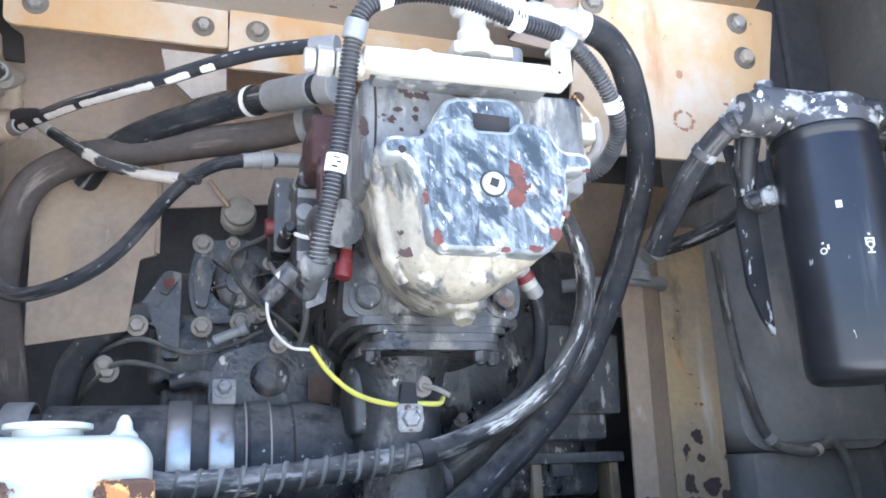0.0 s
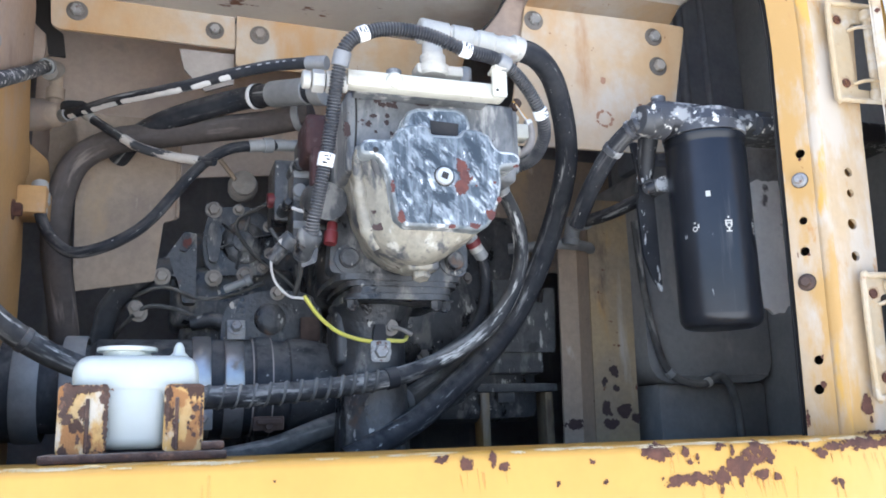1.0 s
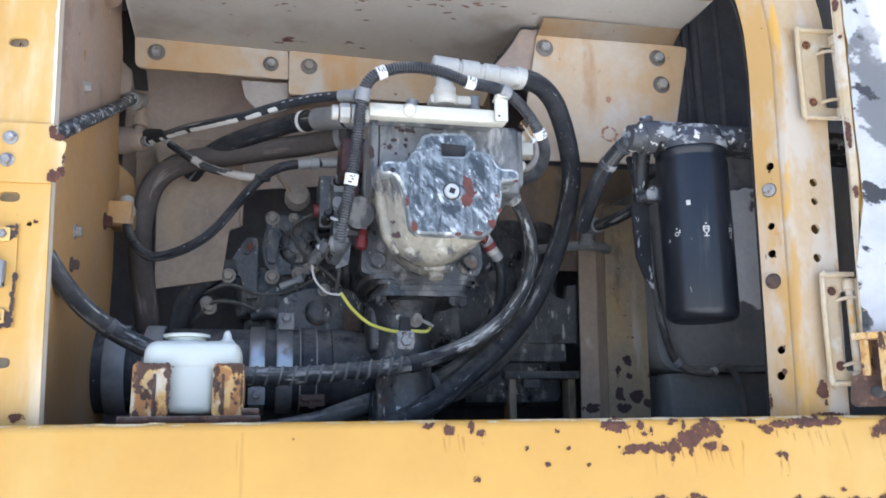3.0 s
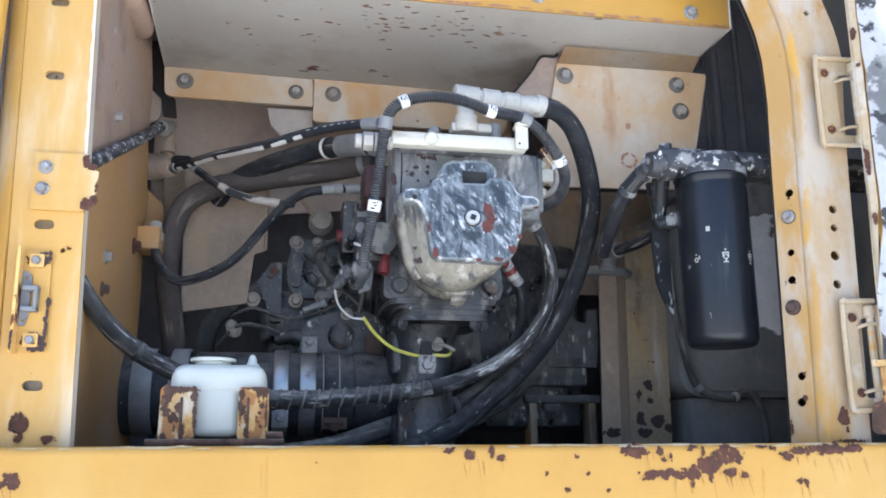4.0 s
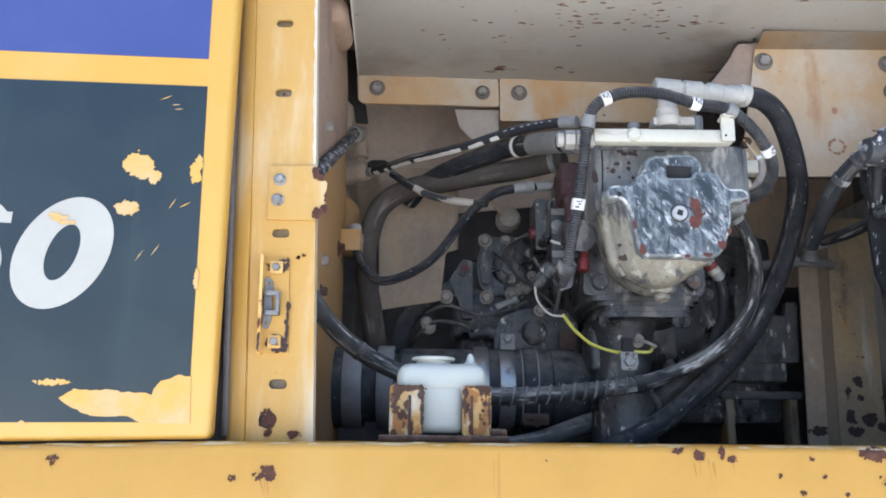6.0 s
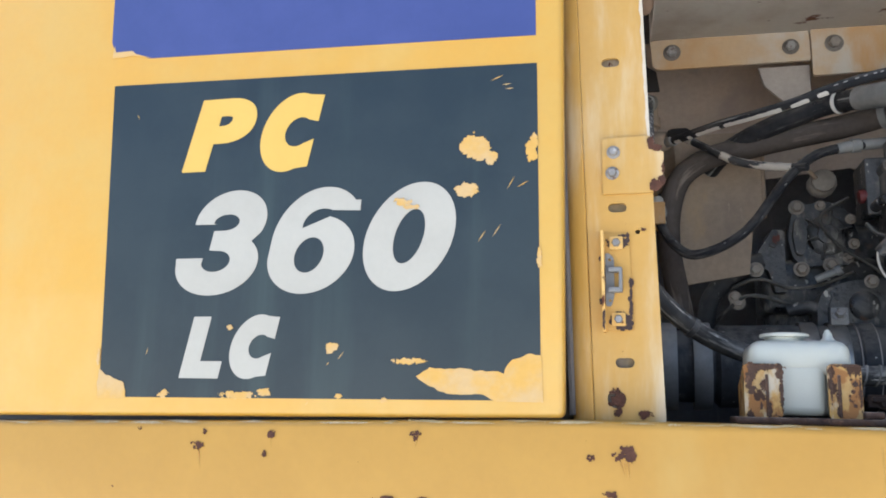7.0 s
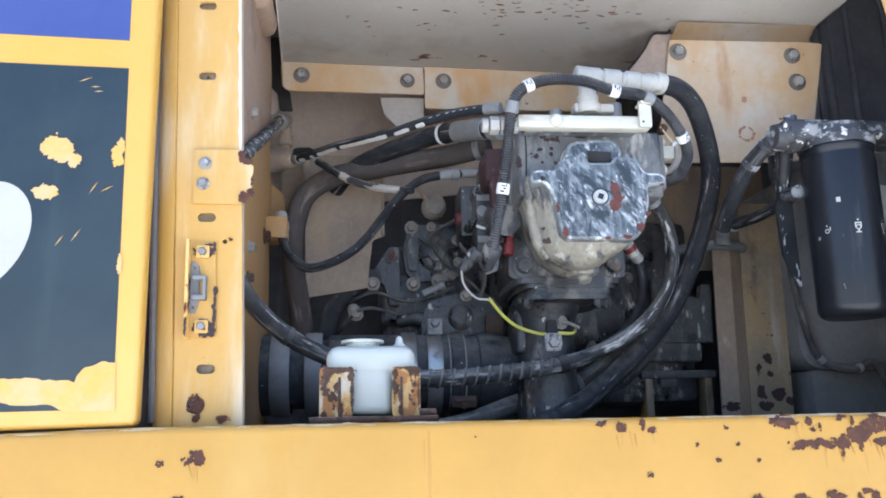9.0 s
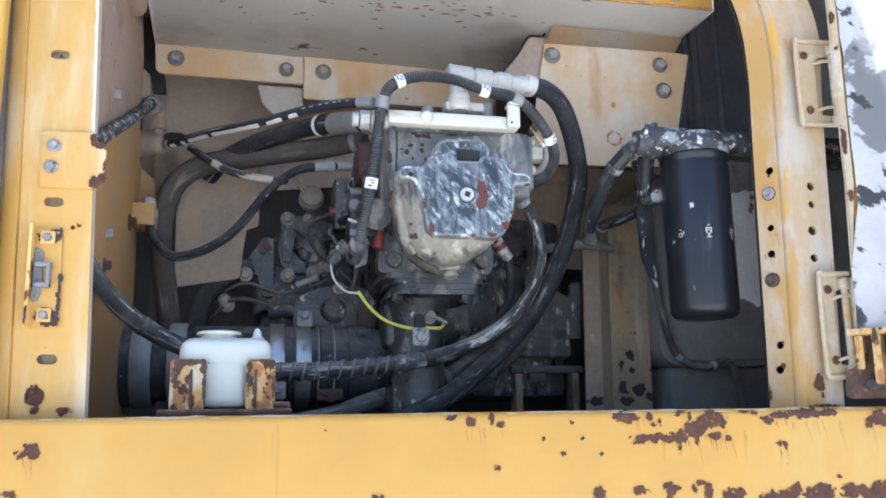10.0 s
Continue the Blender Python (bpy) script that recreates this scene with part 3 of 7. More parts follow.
SILL_TOP = 1.365
bm = B()
SILL_R = 0.011
box(bm, (-3.2, 0.0, 1.10), (2.4, 0.20, SILL_TOP), SILL_R, 4)
bmesh.ops.bisect_plane(bm, geom=bm.verts[:] + bm.edges[:] + bm.faces[:], plane_co=(-0.36, 0, 0), plane_no=(1, 0, 0))
for v in bm.verts:
    if v.co.z > 1.3 and v.co.x < -0.36:
        v.co.z -= 0.025 * (-0.36 - v.co.x)
sill = solo("frame_sill", bm, M["yellow"], "yellow painted steel deck frame with rust patches", "machine frame", kind="structure")
bm = B()
seed = 0
for x, z, rx, rz in ((0.656, 1.331, 0.018, 0.016), (0.624, 1.323, 0.014, 0.010), (0.602, 1.323, 0.013, 0.007), (0.582, 1.322, 0.013, 0.007), (0.561, 1.321, 0.012, 0.007), (0.628, 1.311, 0.003, 0.011), (0.684, 1.356, 0.014, 0.007),
                     (0.697, 1.350, 0.012, 0.008), (0.705, 1.342, 0.006, 0.008), (0.668, 1.349, 0.009, 0.005), (0.680, 1.341, 0.014, 0.005), (0.687, 1.324, 0.010, 0.006), (0.710, 1.320, 0.006, 0.004), (0.544, 1.355, 0.016, 0.009),
                     (0.560, 1.352, 0.006, 0.003), (0.579, 1.355, 0.006, 0.006), (0.585, 1.343, 0.005, 0.003), (0.597, 1.346, 0.0025, 0.005), (0.632, 1.361, 0.007, 0.0025), (0.627, 1.357, 0.005, 0.0025), (0.647, 1.355, 0.003, 0.006),
                     (0.742, 1.360, 0.010, 0.0025), (0.759, 1.358, 0.007, 0.004), (0.778, 1.350, 0.008, 0.004), (0.782, 1.344, 0.008, 0.0045), (0.802, 1.353, 0.014, 0.006), (0.824, 1.355, 0.018, 0.006), (0.848, 1.357, 0.018, 0.007),
                     (0.869, 1.357, 0.014, 0.007), (0.89, 1.357, 0.018, 0.006), (0.838, 1.350, 0.004, 0.004), (0.802, 1.310, 0.008, 0.004), (0.809, 1.307, 0.004, 0.005), (0.526, 1.356, 0.005, 0.004), (0.30, 1.352, 0.008, 0.006),
                     (0.332, 1.355, 0.005, 0.007), (0.345, 1.347, 0.006, 0.004), (0.272, 1.357, 0.010, 0.004), (0.605, 1.247, 0.009, 0.012), (0.619, 1.248, 0.006, 0.004), (0.648, 1.247, 0.004, 0.006), (0.658, 1.255, 0.007, 0.005),
                     (0.671, 1.242, 0.007, 0.010), (0.714, 1.235, 0.018, 0.010), (0.815, 1.238, 0.013, 0.012), (0.791, 1.231, 0.022, 0.008), (0.765, 1.230, 0.014, 0.005), (0.871, 1.232, 0.032, 0.012), (0.912, 1.235, 0.016, 0.013),
                     (0.946, 1.233, 0.024, 0.014), (0.985, 1.232, 0.025, 0.014), (0.899, 1.257, 0.004, 0.003), (0.971, 1.341, 0.014, 0.009), (0.988, 1.349, 0.014, 0.012), (1.02, 1.238, 0.05, 0.014), (0.560, 1.247, 0.010, 0.007),
                     (0.493, 1.244, 0.010, 0.008), (0.165, 1.249, 0.010, 0.005), (0.090, 1.343, 0.0012, 0.0013),
                     (0.338, 1.285, 0.005, 0.004), (0.41, 1.325, 0.003, 0.003), (0.455, 1.348, 0.004, 0.003), (0.47, 1.325, 0.003, 0.003), (0.50, 1.302, 0.003, 0.004), (0.44, 1.303, 0.004, 0.003),
                     (-0.291, 1.322, 0.014, 0.009), (-0.335, 1.317, 0.005, 0.004), (-0.310, 1.271, 0.008, 0.004), (-1.020, 1.337, 0.004, 0.003), (-0.910, 1.335, 0.004, 0.004), (-0.918, 1.315, 0.010, 0.005), (-0.800, 1.334, 0.006, 0.005),
                     (-0.809, 1.305, 0.004, 0.004), (-0.578, 1.339, 0.007, 0.006), (-0.619, 1.247, 0.020, 0.006), (-0.562, 1.249, 0.016, 0.005), (-0.303, 1.262, 0.008, 0.004)):
    seed += 1
    chip(bm, x, z, rx * 1.12, rz * 1.15, 0.0, seed, 0.75)


def hug_sill(bm):
    """Lays what is drawn on the sill's front round its upper edge."""
    for v in bm.verts:
        top = SILL_TOP - (0.025 * (-0.36 - v.co.x) if v.co.x < -0.36 else 0.0)
        k = min(max((v.co.z - (top - SILL_R)) / SILL_R, 0.0), 0.98)
        v.co.y += SILL_R * (1 - math.sqrt(1 - k * k))


hug_sill(bm)
part("flaked_rust", bm, M["rust"], sill, "dark brown flaked rust")
bm = B()
rnd = random.Random(77)
for k in range(95):
    x = rnd.uniform(-1.3, 1.15)
    top = SILL_TOP - (0.025 * (-0.36 - x) if x < -0.36 else 0.0)
    chip(bm, x, top - rnd.uniform(0.0005, 0.0035), rnd.uniform(0.006, 0.030), rnd.uniform(0.0007, 0.0015), 0.0, 700 + k, 0.8, depth=0.0004)
hug_sill(bm)
part("worn_edge", bm, M["chalk"], sill, "pale chalky worn upper edge")

bm = B()
rnd = random.Random(9)
for x, z, n in ((-0.291, 1.313, 0.02), (-0.918, 1.312, 0.035), (-0.80, 1.33, 0.02), (-0.578, 1.334, 0.012), (0.66, 1.322, 0.05), (0.70, 1.33, 0.04), (0.60, 1.32, 0.04),
                (0.74, 1.325, 0.05), (0.80, 1.30, 0.03), (0.85, 1.345, 0.04), (0.91, 1.345, 0.05), (0.345, 1.345, 0.02), (0.30, 1.348, 0.025), (0.97, 1.335, 0.05), (0.56, 1.352, 0.03)):
    w = rnd.uniform(0.0012, 0.003)
    d = rnd.uniform(-0.1, 0.25) * n
    bm.faces.new([bm.verts.new(p) for p in ((x - w, -0.0005, z), (x + w, -0.0005, z), (x + w * 0.7 + d * 0.5, -0.0005, z - n * 0.5), (x + d, -0.0005, z - n), (x - w * 0.7 + d * 0.5, -0.0005, z - n * 0.5))])
for x, w, z, n in ((0.0250, 0.0032, 1.352, 0.15), (0.0185, 0.0018, 1.342, 0.05)):
    bm.faces.new([bm.verts.new(p) for p in ((x - w * 0.6, -0.0001, z), (x + w * 0.6, -0.0001, z), (x + w, -0.0001, z - n * 0.3), (x + w * 0.3, -0.0001, z - n), (x - w * 0.7, -0.0001, z - n * 0.4))])
part("rust_runoff", bm, M["stain"], sill, "faint orange rust streaks")
bm = B()
rnd = random.Random(31)
for lo, hi, z, count in ((0.60, 0.72, 1.322, 12), (0.66, 0.76, 1.330, 6), (0.79, 0.96, 1.344, 10), (0.55, 0.60, 1.352, 4), (0.29, 0.35, 1.345, 3), (0.80, 0.82, 1.300, 2), (-0.30, -0.285, 1.312, 2), (-0.925, -0.91, 1.31, 2)):
    for k in range(count):
        x, n, w = rnd.uniform(lo, hi), rnd.uniform(0.010, 0.034), rnd.uniform(0.0008, 0.0022)
        y = -0.0004 - 0.00001 * k
        d = rnd.uniform(0.05, 0.30) * n
        z0 = z + rnd.uniform(-0.004, 0.004)
        bm.faces.new([bm.verts.new(p) for p in ((x - w, y, z0), (x + w, y, z0), (x + w * 0.8 + d * 0.5, y, z0 - n * 0.5), (x + d, y, z0 - n), (x - w * 0.8 + d * 0.5, y, z0 - n * 0.5))])
part("rust_runoff", bm, M["drip"], sill, "short orange rust drips")
bm = B()
box(bm, (-0.36, 0.20, 1.27), (1.30, 1.30, 1.31), 0)
solo("floor_plate", bm, M["deck_dust"], "oily dark steel deck floor of the bay", "floor", kind="structure")
bm = B()
box(bm, (-3.1, 1.22, 1.20), (1.40, 1.26, 2.75), 0)
solo("wall_back", bm, M["sooty"], "dark sooty sheet closing the bay", "wall", kind="structure")
bm = B()
box(bm, (1.22, 0.09, 1.20), (1.26, 1.22, 2.75), 0)
solo("wall_side", bm, M["grey_sheet"], "dusty dark grey sheet at the bay's end", "wall", kind="structure")
# Roof out of view, added to keep direct sun out of the bay.
bm = B()
box(bm, (-3.2, 0.06, 2.75), (2.4, 1.9, 2.80), 0.004)
solo("unseen_hood_roof", bm, M["yellow"], "unseen plain yellow hood roof that keeps the sun out of the bay", "hood", kind="structure")
bm = B()
box(bm, (-0.40, 0.05, 2.45), (1.10, 0.09, 2.75), 0.004)
solo("hood_front", bm, M["yellow"], "plain yellow hood rail over the opening", "hood", kind="structure")
bm = B()
box(bm, (1.075, 0.06, SILL_TOP), (2.4, 0.09, 2.75), 0.006)
solo("side_panel", bm, M["yellow"], "yellow body panel beside the opening", "body panel", kind="structure")
bm = B()
box(bm, (-3.2, 1.86, 0.9), (2.4, 1.90, 2.75), 0.004)
solo("wall_far", bm, M["yellow"], "yellow far side of the machine", "body panel", kind="structure")
bm = B()
box(bm, (-3.2, 0.15, 0.85), (2.4, 1.86, 1.10), 0.01)
box(bm, (-2.9, 0.30, 0.0), (2.1, 1.70, 0.85), 0.02)
solo("underframe", bm, M["sooty"], "dark steel underframe below the deck", "machine frame", kind="structure")

# ---- left partition, a sheet seen from its side ----
bm = B()
edge = [(0.12, 1.31), (0.12, 2.45), (0.585, 2.45), (0.585, 2.21), (0.632, 2.147), (0.640, 2.040), (0.658, 1.98), (0.676, 1.92), (0.70, 1.905), (0.70, 1.86), (0.672, 1.84), (0.675, 1.80), (0.695, 1.70), (0.70, 1.31)]
plate(bm, edge, -0.276, -0.270, [ring_hole(0.291, 1.987, 0.010), ring_hole(0.322, 1.627, 0.013)], place=lambda x, y, z: (y, x, z))
partition = solo("partition", bm, M["partition"], "rust-stained orange brown sheet metal partition", "partition", kind="structure")
bm = B()
plate(bm, [(0.122, 1.795), (0.300, 1.880), (0.480, 1.962), (0.600, 2.018), (0.632, 2.045), (0.628, 2.147), (0.583, 2.21), (0.583, 2.45), (0.122, 2.45)], -0.2698, -0.2672, [ring_hole(0.291, 1.987, 0.010)], place=lambda x, y, z: (y, x, z))
part("upper_sheet", bm, M["plum_brown"], partition, "purplish brown dusty upper sheet")
for z, y, m in ((1.934, 0.304, "dusty_bolt"), (1.685, 0.330, "dusty_bolt"), (1.627, 0.322, "rusty_bolt")):
    bm = B()
    bolt(bm, (-0.2675 if z > 1.9 else -0.270, y, z), 0.009, 0.010, (1, 0, 0))
    part("bolt", bm, M[m], partition)
bm = B()
box(bm, (-0.270, 0.60, 1.765), (-0.225, 0.68, 1.812), 0.002)
part("hose_bracket", bm, M["partition"], partition)
bm = B()
box(bm, (-0.300, 0.30, 2.150), (-0.238, 0.45, 2.205), 0.022, 4)
box(bm, (-0.320, 0.29, 2.208), (-0.243, 0.45, 2.300), 0.018, 4)
part("stiffener", bm, M["plum_brown"], partition)
bm = B()
plate(bm, rounded([(-0.30, 1.95), (-0.245, 1.90), (-0.235, 1.83), (-0.30, 1.83)], 0.006), 0.74, 0.746)
part("torn_tab", bm, M["partition"], partition, "torn orange tab")
bm = B()
plate(bm, rounded([(-0.30, 2.185), (-0.284, 2.178), (-0.268, 2.160), (-0.265, 2.130), (-0.268, 2.108), (-0.30, 2.09)], 0.005), 0.752, 0.757)
part("rear_lobe", bm, M["brown"], partition, "dusty tan lobe")

# ---- left column ----
LEAN_L = -0.031


def on_left(x, y, z):
    return (x + LEAN_L * (z - 1.365), y, z)


COL_Y = 0.062
bm = B()
slots = [slot_hole(-0.289, z, 0.027, 0.014) for z in (1.446, 1.672, 1.899, 2.018, 2.14, 2.26)]
plate(bm, [(-0.334, SILL_TOP), (-0.237, SILL_TOP), (-0.237, 2.45), (-0.334, 2.45)], COL_Y, COL_Y + 0.006,
      slots + [ring_hole(-0.303, 1.395, 0.013), ring_hole(-0.262, 1.635, 0.0035)], place=on_left)
left_column = solo("column_left", bm, M["column"], "weathered yellow steel column with oblong slots", "column", kind="structure")
bm = B()
for a, b in (((-0.3345, COL_Y), (-0.350, COL_Y + 0.004)), ((-0.350, COL_Y + 0.004), (-0.360, COL_Y + 0.014)), ((-0.360, COL_Y + 0.014), (-0.363, COL_Y + 0.036))):
    q = [bm.verts.new(on_left(p[0], p[1], z)) for z in (SILL_TOP, 2.45) for p in (a, b)]
    bm.faces.new((q[0], q[1], q[3], q[2]))
bmesh.ops.remove_doubles(bm, verts=bm.verts, dist=0.0005)
bmesh.ops.solidify(bm, geom=bm.faces[:], thickness=0.005)
part("folded_flange", bm, M["column"], left_column)
bm = B()
plate(bm, [(-0.330, SILL_TOP), (-0.247, SILL_TOP), (-0.247, 2.45), (-0.330, 2.45)], COL_Y + 0.014, COL_Y + 0.017, place=on_left)
part("backing_strip", bm, M["post_paint"], left_column, "grimy backing strip seen through the slots")
bm = B()
plate(bm, [(COL_Y + 0.0062, SILL_TOP), (0.088, SILL_TOP), (0.088, 2.45), (COL_Y + 0.0062, 2.45)], -0.243, -0.2372, place=lambda x, y, z: on_left(y, x, z))
part("inner_flange", bm, M["chalky"], left_column, "chalky bleached edge")
bm = B()
rnd = random.Random(31)
edge = []
for k in range(60):
    z = 1.775 + 0.675 * k / 59
    edge.append((-0.2405 - rnd.uniform(0.0, 0.0022), z))
plate(bm, [(-0.2368, 1.775)] + [(-0.2368, 2.45)] + edge[::-1], COL_Y - 0.0007, COL_Y - 0.0001, place=on_left)
part("worn_edge", bm, M["chalky"], left_column, "edge worn to pale undercoat")
bm = B()
for i, (x, z, rx, rz) in enumerate(((-0.304, 1.394, 0.012, 0.014), (-0.265, 1.374, 0.011, 0.006), (-0.262, 1.638, 0.004, 0.003), (-0.303, 1.378, 0.006, 0.008))):
    x += 0.031 * (z - 1.365)
    chip(bm, on_left(x, 0, z)[0] - 0.0, z, rx, rz, COL_Y, 60 + i, 0.6)
part("flaked_rust", bm, M["rust"], left_column)

latch_plate = thing("bolted_tab", (-0.28, COL_Y, 1.69), "yellow steel tab with a rust-eaten end bolted to the column", "bracket")
bm = B()
plate(bm, [(-0.319, 1.692), (-0.248, 1.692), (-0.240, 1.700), (-0.232, 1.706), (-0.234, 1.716), (-0.231, 1.724), (-0.234, 1.733), (-0.231, 1.742), (-0.231, 1.752),
           (-0.240, 1.757), (-0.246, 1.763), (-0.250, 1.778), (-0.319, 1.777)], COL_Y - 0.005, COL_Y - 0.0008)
tab = part("plate", bm, M["column"], latch_plate)
bm = B()
for k, (x, z, rx, rz) in enumerate(((-0.249, 1.768, 0.006, 0.010), (-0.241, 1.759, 0.008, 0.006), (-0.244, 1.702, 0.009, 0.009), (-0.235, 1.710, 0.006, 0.007), (-0.2325, 1.728, 0.0025, 0.008))):
    chip(bm, x, z, rx, rz, COL_Y - 0.005, 81 + k, 0.5)
part("flaked_rust", bm, M["rust"], tab)
for x, z in ((-0.303, 1.755), (-0.305, 1.723)):
    bm = B()
    bolt(bm, (x, COL_Y - 0.005, z), 0.0068, 0.007)
    part("bolt", bm, M["steel"], latch_plate, "dull zinc bolt")

strike = thing("door_strike", (-0.30, COL_Y, 1.49), "rust-edged yellow lock strike plate with a zinc catch", "door strike")
bm = B()
plate(bm, [(-0.318, 1.492), (-0.279, 1.492), (-0.2805, 1.556), (-0.2785, 1.562), (-0.281, 1.568), (-0.283, 1.632), (-0.319, 1.632)], COL_Y - 0.004, COL_Y - 0.0008)
part("plate", bm, M["column"], strike)
bm = B()
plate(bm, rounded([(-0.3205, 1.488), (-0.3165, 1.488), (-0.3180, 1.634), (-0.3220, 1.634)], 0.002, 2), COL_Y - 0.024, COL_Y - 0.0008)
part("flange", bm, M["rusty_yellow"], strike)
bm = B()
plate(bm, rounded([(-0.3165, 1.526), (-0.309, 1.526), (-0.3045, 1.540), (-0.3045, 1.588), (-0.305, 1.597), (-0.312, 1.603), (-0.3168, 1.603)], 0.003), COL_Y - 0.0075, COL_Y - 0.004,
      [ring_hole(-0.3105, 1.593, 0.0022), ring_hole(-0.3105, 1.534, 0.0022)])
box(bm, (-0.3125, COL_Y - 0.020, 1.574), (-0.2935, COL_Y - 0.004, 1.581), 0.002)
box(bm, (-0.3125, COL_Y - 0.020, 1.545), (-0.2925, COL_Y - 0.004, 1.552), 0.002)
box(bm, (-0.2975, COL_Y - 0.020, 1.545), (-0.2925, COL_Y - 0.004, 1.581), 0.0018)
part("catch", bm, M["grey_fitting"], strike, "worn zinc catch")
for x, z in ((-0.301, 1.618), (-0.299, 1.507)):
    bm = B()
    chip(bm, x, z, 0.0150, 0.0135, COL_Y - 0.0042, 95 + int(z * 100), 0.45)
    part("rust", bm, M["dark_chip"], strike)
    bm = B()
    plate(bm, rounded([(x - 0.0095, z - 0.0095), (x + 0.0095, z - 0.0095), (x + 0.0095, z + 0.0095), (x - 0.0095, z + 0.0095)], 0.003), COL_Y - 0.0075, COL_Y - 0.0055)
    nut = part("square_washer", bm, M["rusty_yellow"], strike)
    bm = B()
    bolt(bm, (x, COL_Y - 0.0075, z), 0.0062, 0.007, washer=False)
    part("bolt", bm, M["steel"], nut)
bm = B()
for i, (x, z, rx, rz) in enumerate(((-0.2845, 1.624, 0.003, 0.010), (-0.290, 1.629, 0.008, 0.003), (-0.281, 1.560, 0.004, 0.007), (-0.2815, 1.545, 0.0022, 0.014), (-0.283, 1.536, 0.0035, 0.004), (-0.2815, 1.518, 0.003, 0.020),
                                    (-0.290, 1.4955, 0.013, 0.005), (-0.284, 1.503, 0.006, 0.009))):
    chip(bm, x, z, rx, rz, COL_Y - 0.004, 190 + i, 0.5)
part("flaked_rust", bm, M["dark_chip"], strike)
bm = B()
for i, (x, z, rx, rz) in enumerate(((-0.325, 1.597, 0.002, 0.004), (-0.324, 1.534, 0.003, 0.005))):
    chip(bm, x + 0.0, z, rx, rz, COL_Y, 205 + i, 0.5)
chip(bm, -0.3185, 1.505, 0.0022, 0.016, COL_Y - 0.024, 208, 0.4)
part("flaked_rust", bm, M["dark_chip"], strike)

# ---- right column: a front face and a bevelled flange folded back from it ----
FACE_Y = 0.062
LEFT_RUN = [(1.365, 0.862), (1.45, 0.865), (1.64, 0.870), (1.83, 0.875), (1.97, 0.880), (2.05, 0.877), (2.10, 0.868), (2.14, 0.855), (2.18, 0.840), (2.26, 0.795), (2.36, 0.72), (2.45, 0.62)]
RIGHT_RUN = [(1.365, 0.971), (1.62, 0.981), (1.82, 0.988), (1.95, 0.995), (2.03, 1.003), (2.085, 0.996), (2.16, 0.972), (2.25, 0.93), (2.36, 0.85), (2.45, 0.74)]


def edge_x(run, z):
    for (z0, x0), (z1, x1) in zip(run, run[1:]):
        if z <= z1:
            return x0 + (x1 - x0) * (z - z0) / (z1 - z0)
    return run[-1][1]


def on_bevel(u, y, z):
    """u across the flange from its free edge, y through the sheet."""
    return (edge_x(LEFT_RUN, z) + u * 0.58 + y * 0.8, 0.112 - u * 0.815 + y * 0.58, z)


heights = [1.365 + (2.45 - 1.365) * k / 40 for k in range(41)]
bm = B()
plate(bm, [(edge_x(LEFT_RUN, z) + 0.036, z) for z in heights] + [(edge_x(RIGHT_RUN, z), z) for z in reversed(heights)], FACE_Y, FACE_Y + 0.006,
      [ring_hole(0.9500, 1.752, 0.0075), ring_hole(0.9485, 1.719, 0.0066), ring_hole(0.9445, 1.671, 0.0085), ring_hole(0.9425, 1.622, 0.0076), ring_hole(0.9262, 1.402, 0.0085), ring_hole(0.942, 2.118, 0.0055)])
right_column = solo("column_right", bm, M["bleached"], "sun-bleached yellow steel column with bolt holes and a bevelled flange", "column", kind="structure")
bm = B()
BEVEL = 0.042
plate(bm, [(0.0, z) for z in heights] + [(BEVEL, z) for z in reversed(heights)], 0.0, 0.005,
      [ring_hole(0.027, 1.786, 0.0072), ring_hole(0.022, 1.681, 0.0062), ring_hole(0.020, 1.634, 0.0070), ring_hole(0.024, 1.472, 0.0068), ring_hole(0.021, 1.430, 0.0072)], place=on_bevel)
bevel = part("bevelled_flange", bm, M["faded"], right_column, "faded yellow flange with small holes")
bm = B()
rows = []
for z in heights:
    a, c = Vector(on_bevel(BEVEL, 0, z)), Vector((edge_x(LEFT_RUN, z) + 0.036, FACE_Y, z))
    knee = Vector((edge_x(LEFT_RUN, z) + 0.029, FACE_Y + 0.004, z))
    line = [a * (1 - t) ** 2 + knee * 2 * t * (1 - t) + c * t * t for t in (0, 0.25, 0.5, 0.75, 1)]
    rows.append([bm.verts.new(v) for v in line] + [bm.verts.new(v + Vector((0.003, 0.0035, 0))) for v in reversed(line)])
for p, q in zip(rows, rows[1:]):
    for k in range(10):
        bm.faces.new((p[k], p[(k + 1) % 10], q[(k + 1) % 10], q[k]))
part("rounded_fold", bm, M["worn_fold"], right_column, "fold worn back to bright yellow", 70)
bm = B()
for u, run in ((0.0, LEFT_RUN), (None, RIGHT_RUN)):
    rows = []
    for z in heights:
        a = Vector(on_bevel(0, 0.0052, z)) if u == 0.0 else Vector((edge_x(RIGHT_RUN, z), FACE_Y + 0.0062, z))
        rows.append([bm.verts.new(a + Vector((0.003 + d * 0.75 if u == 0.0 else 0, d, 0))) for d in (0.0, 0.02 if u == 0.0 else 0.06)])
    for p, q in zip(rows, rows[1:]):
        bm.faces.new((p[0], p[1], q[1], q[0]))
bmesh.ops.solidify(bm, geom=bm.faces[:], thickness=0.004)
part("folded_edge", bm, M["faded"], right_column)
# Near-black sheet added as the shade inside the column, seen through its holes.
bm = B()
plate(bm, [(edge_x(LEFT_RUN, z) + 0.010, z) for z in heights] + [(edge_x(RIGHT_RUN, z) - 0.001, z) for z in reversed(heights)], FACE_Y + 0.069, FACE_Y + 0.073)
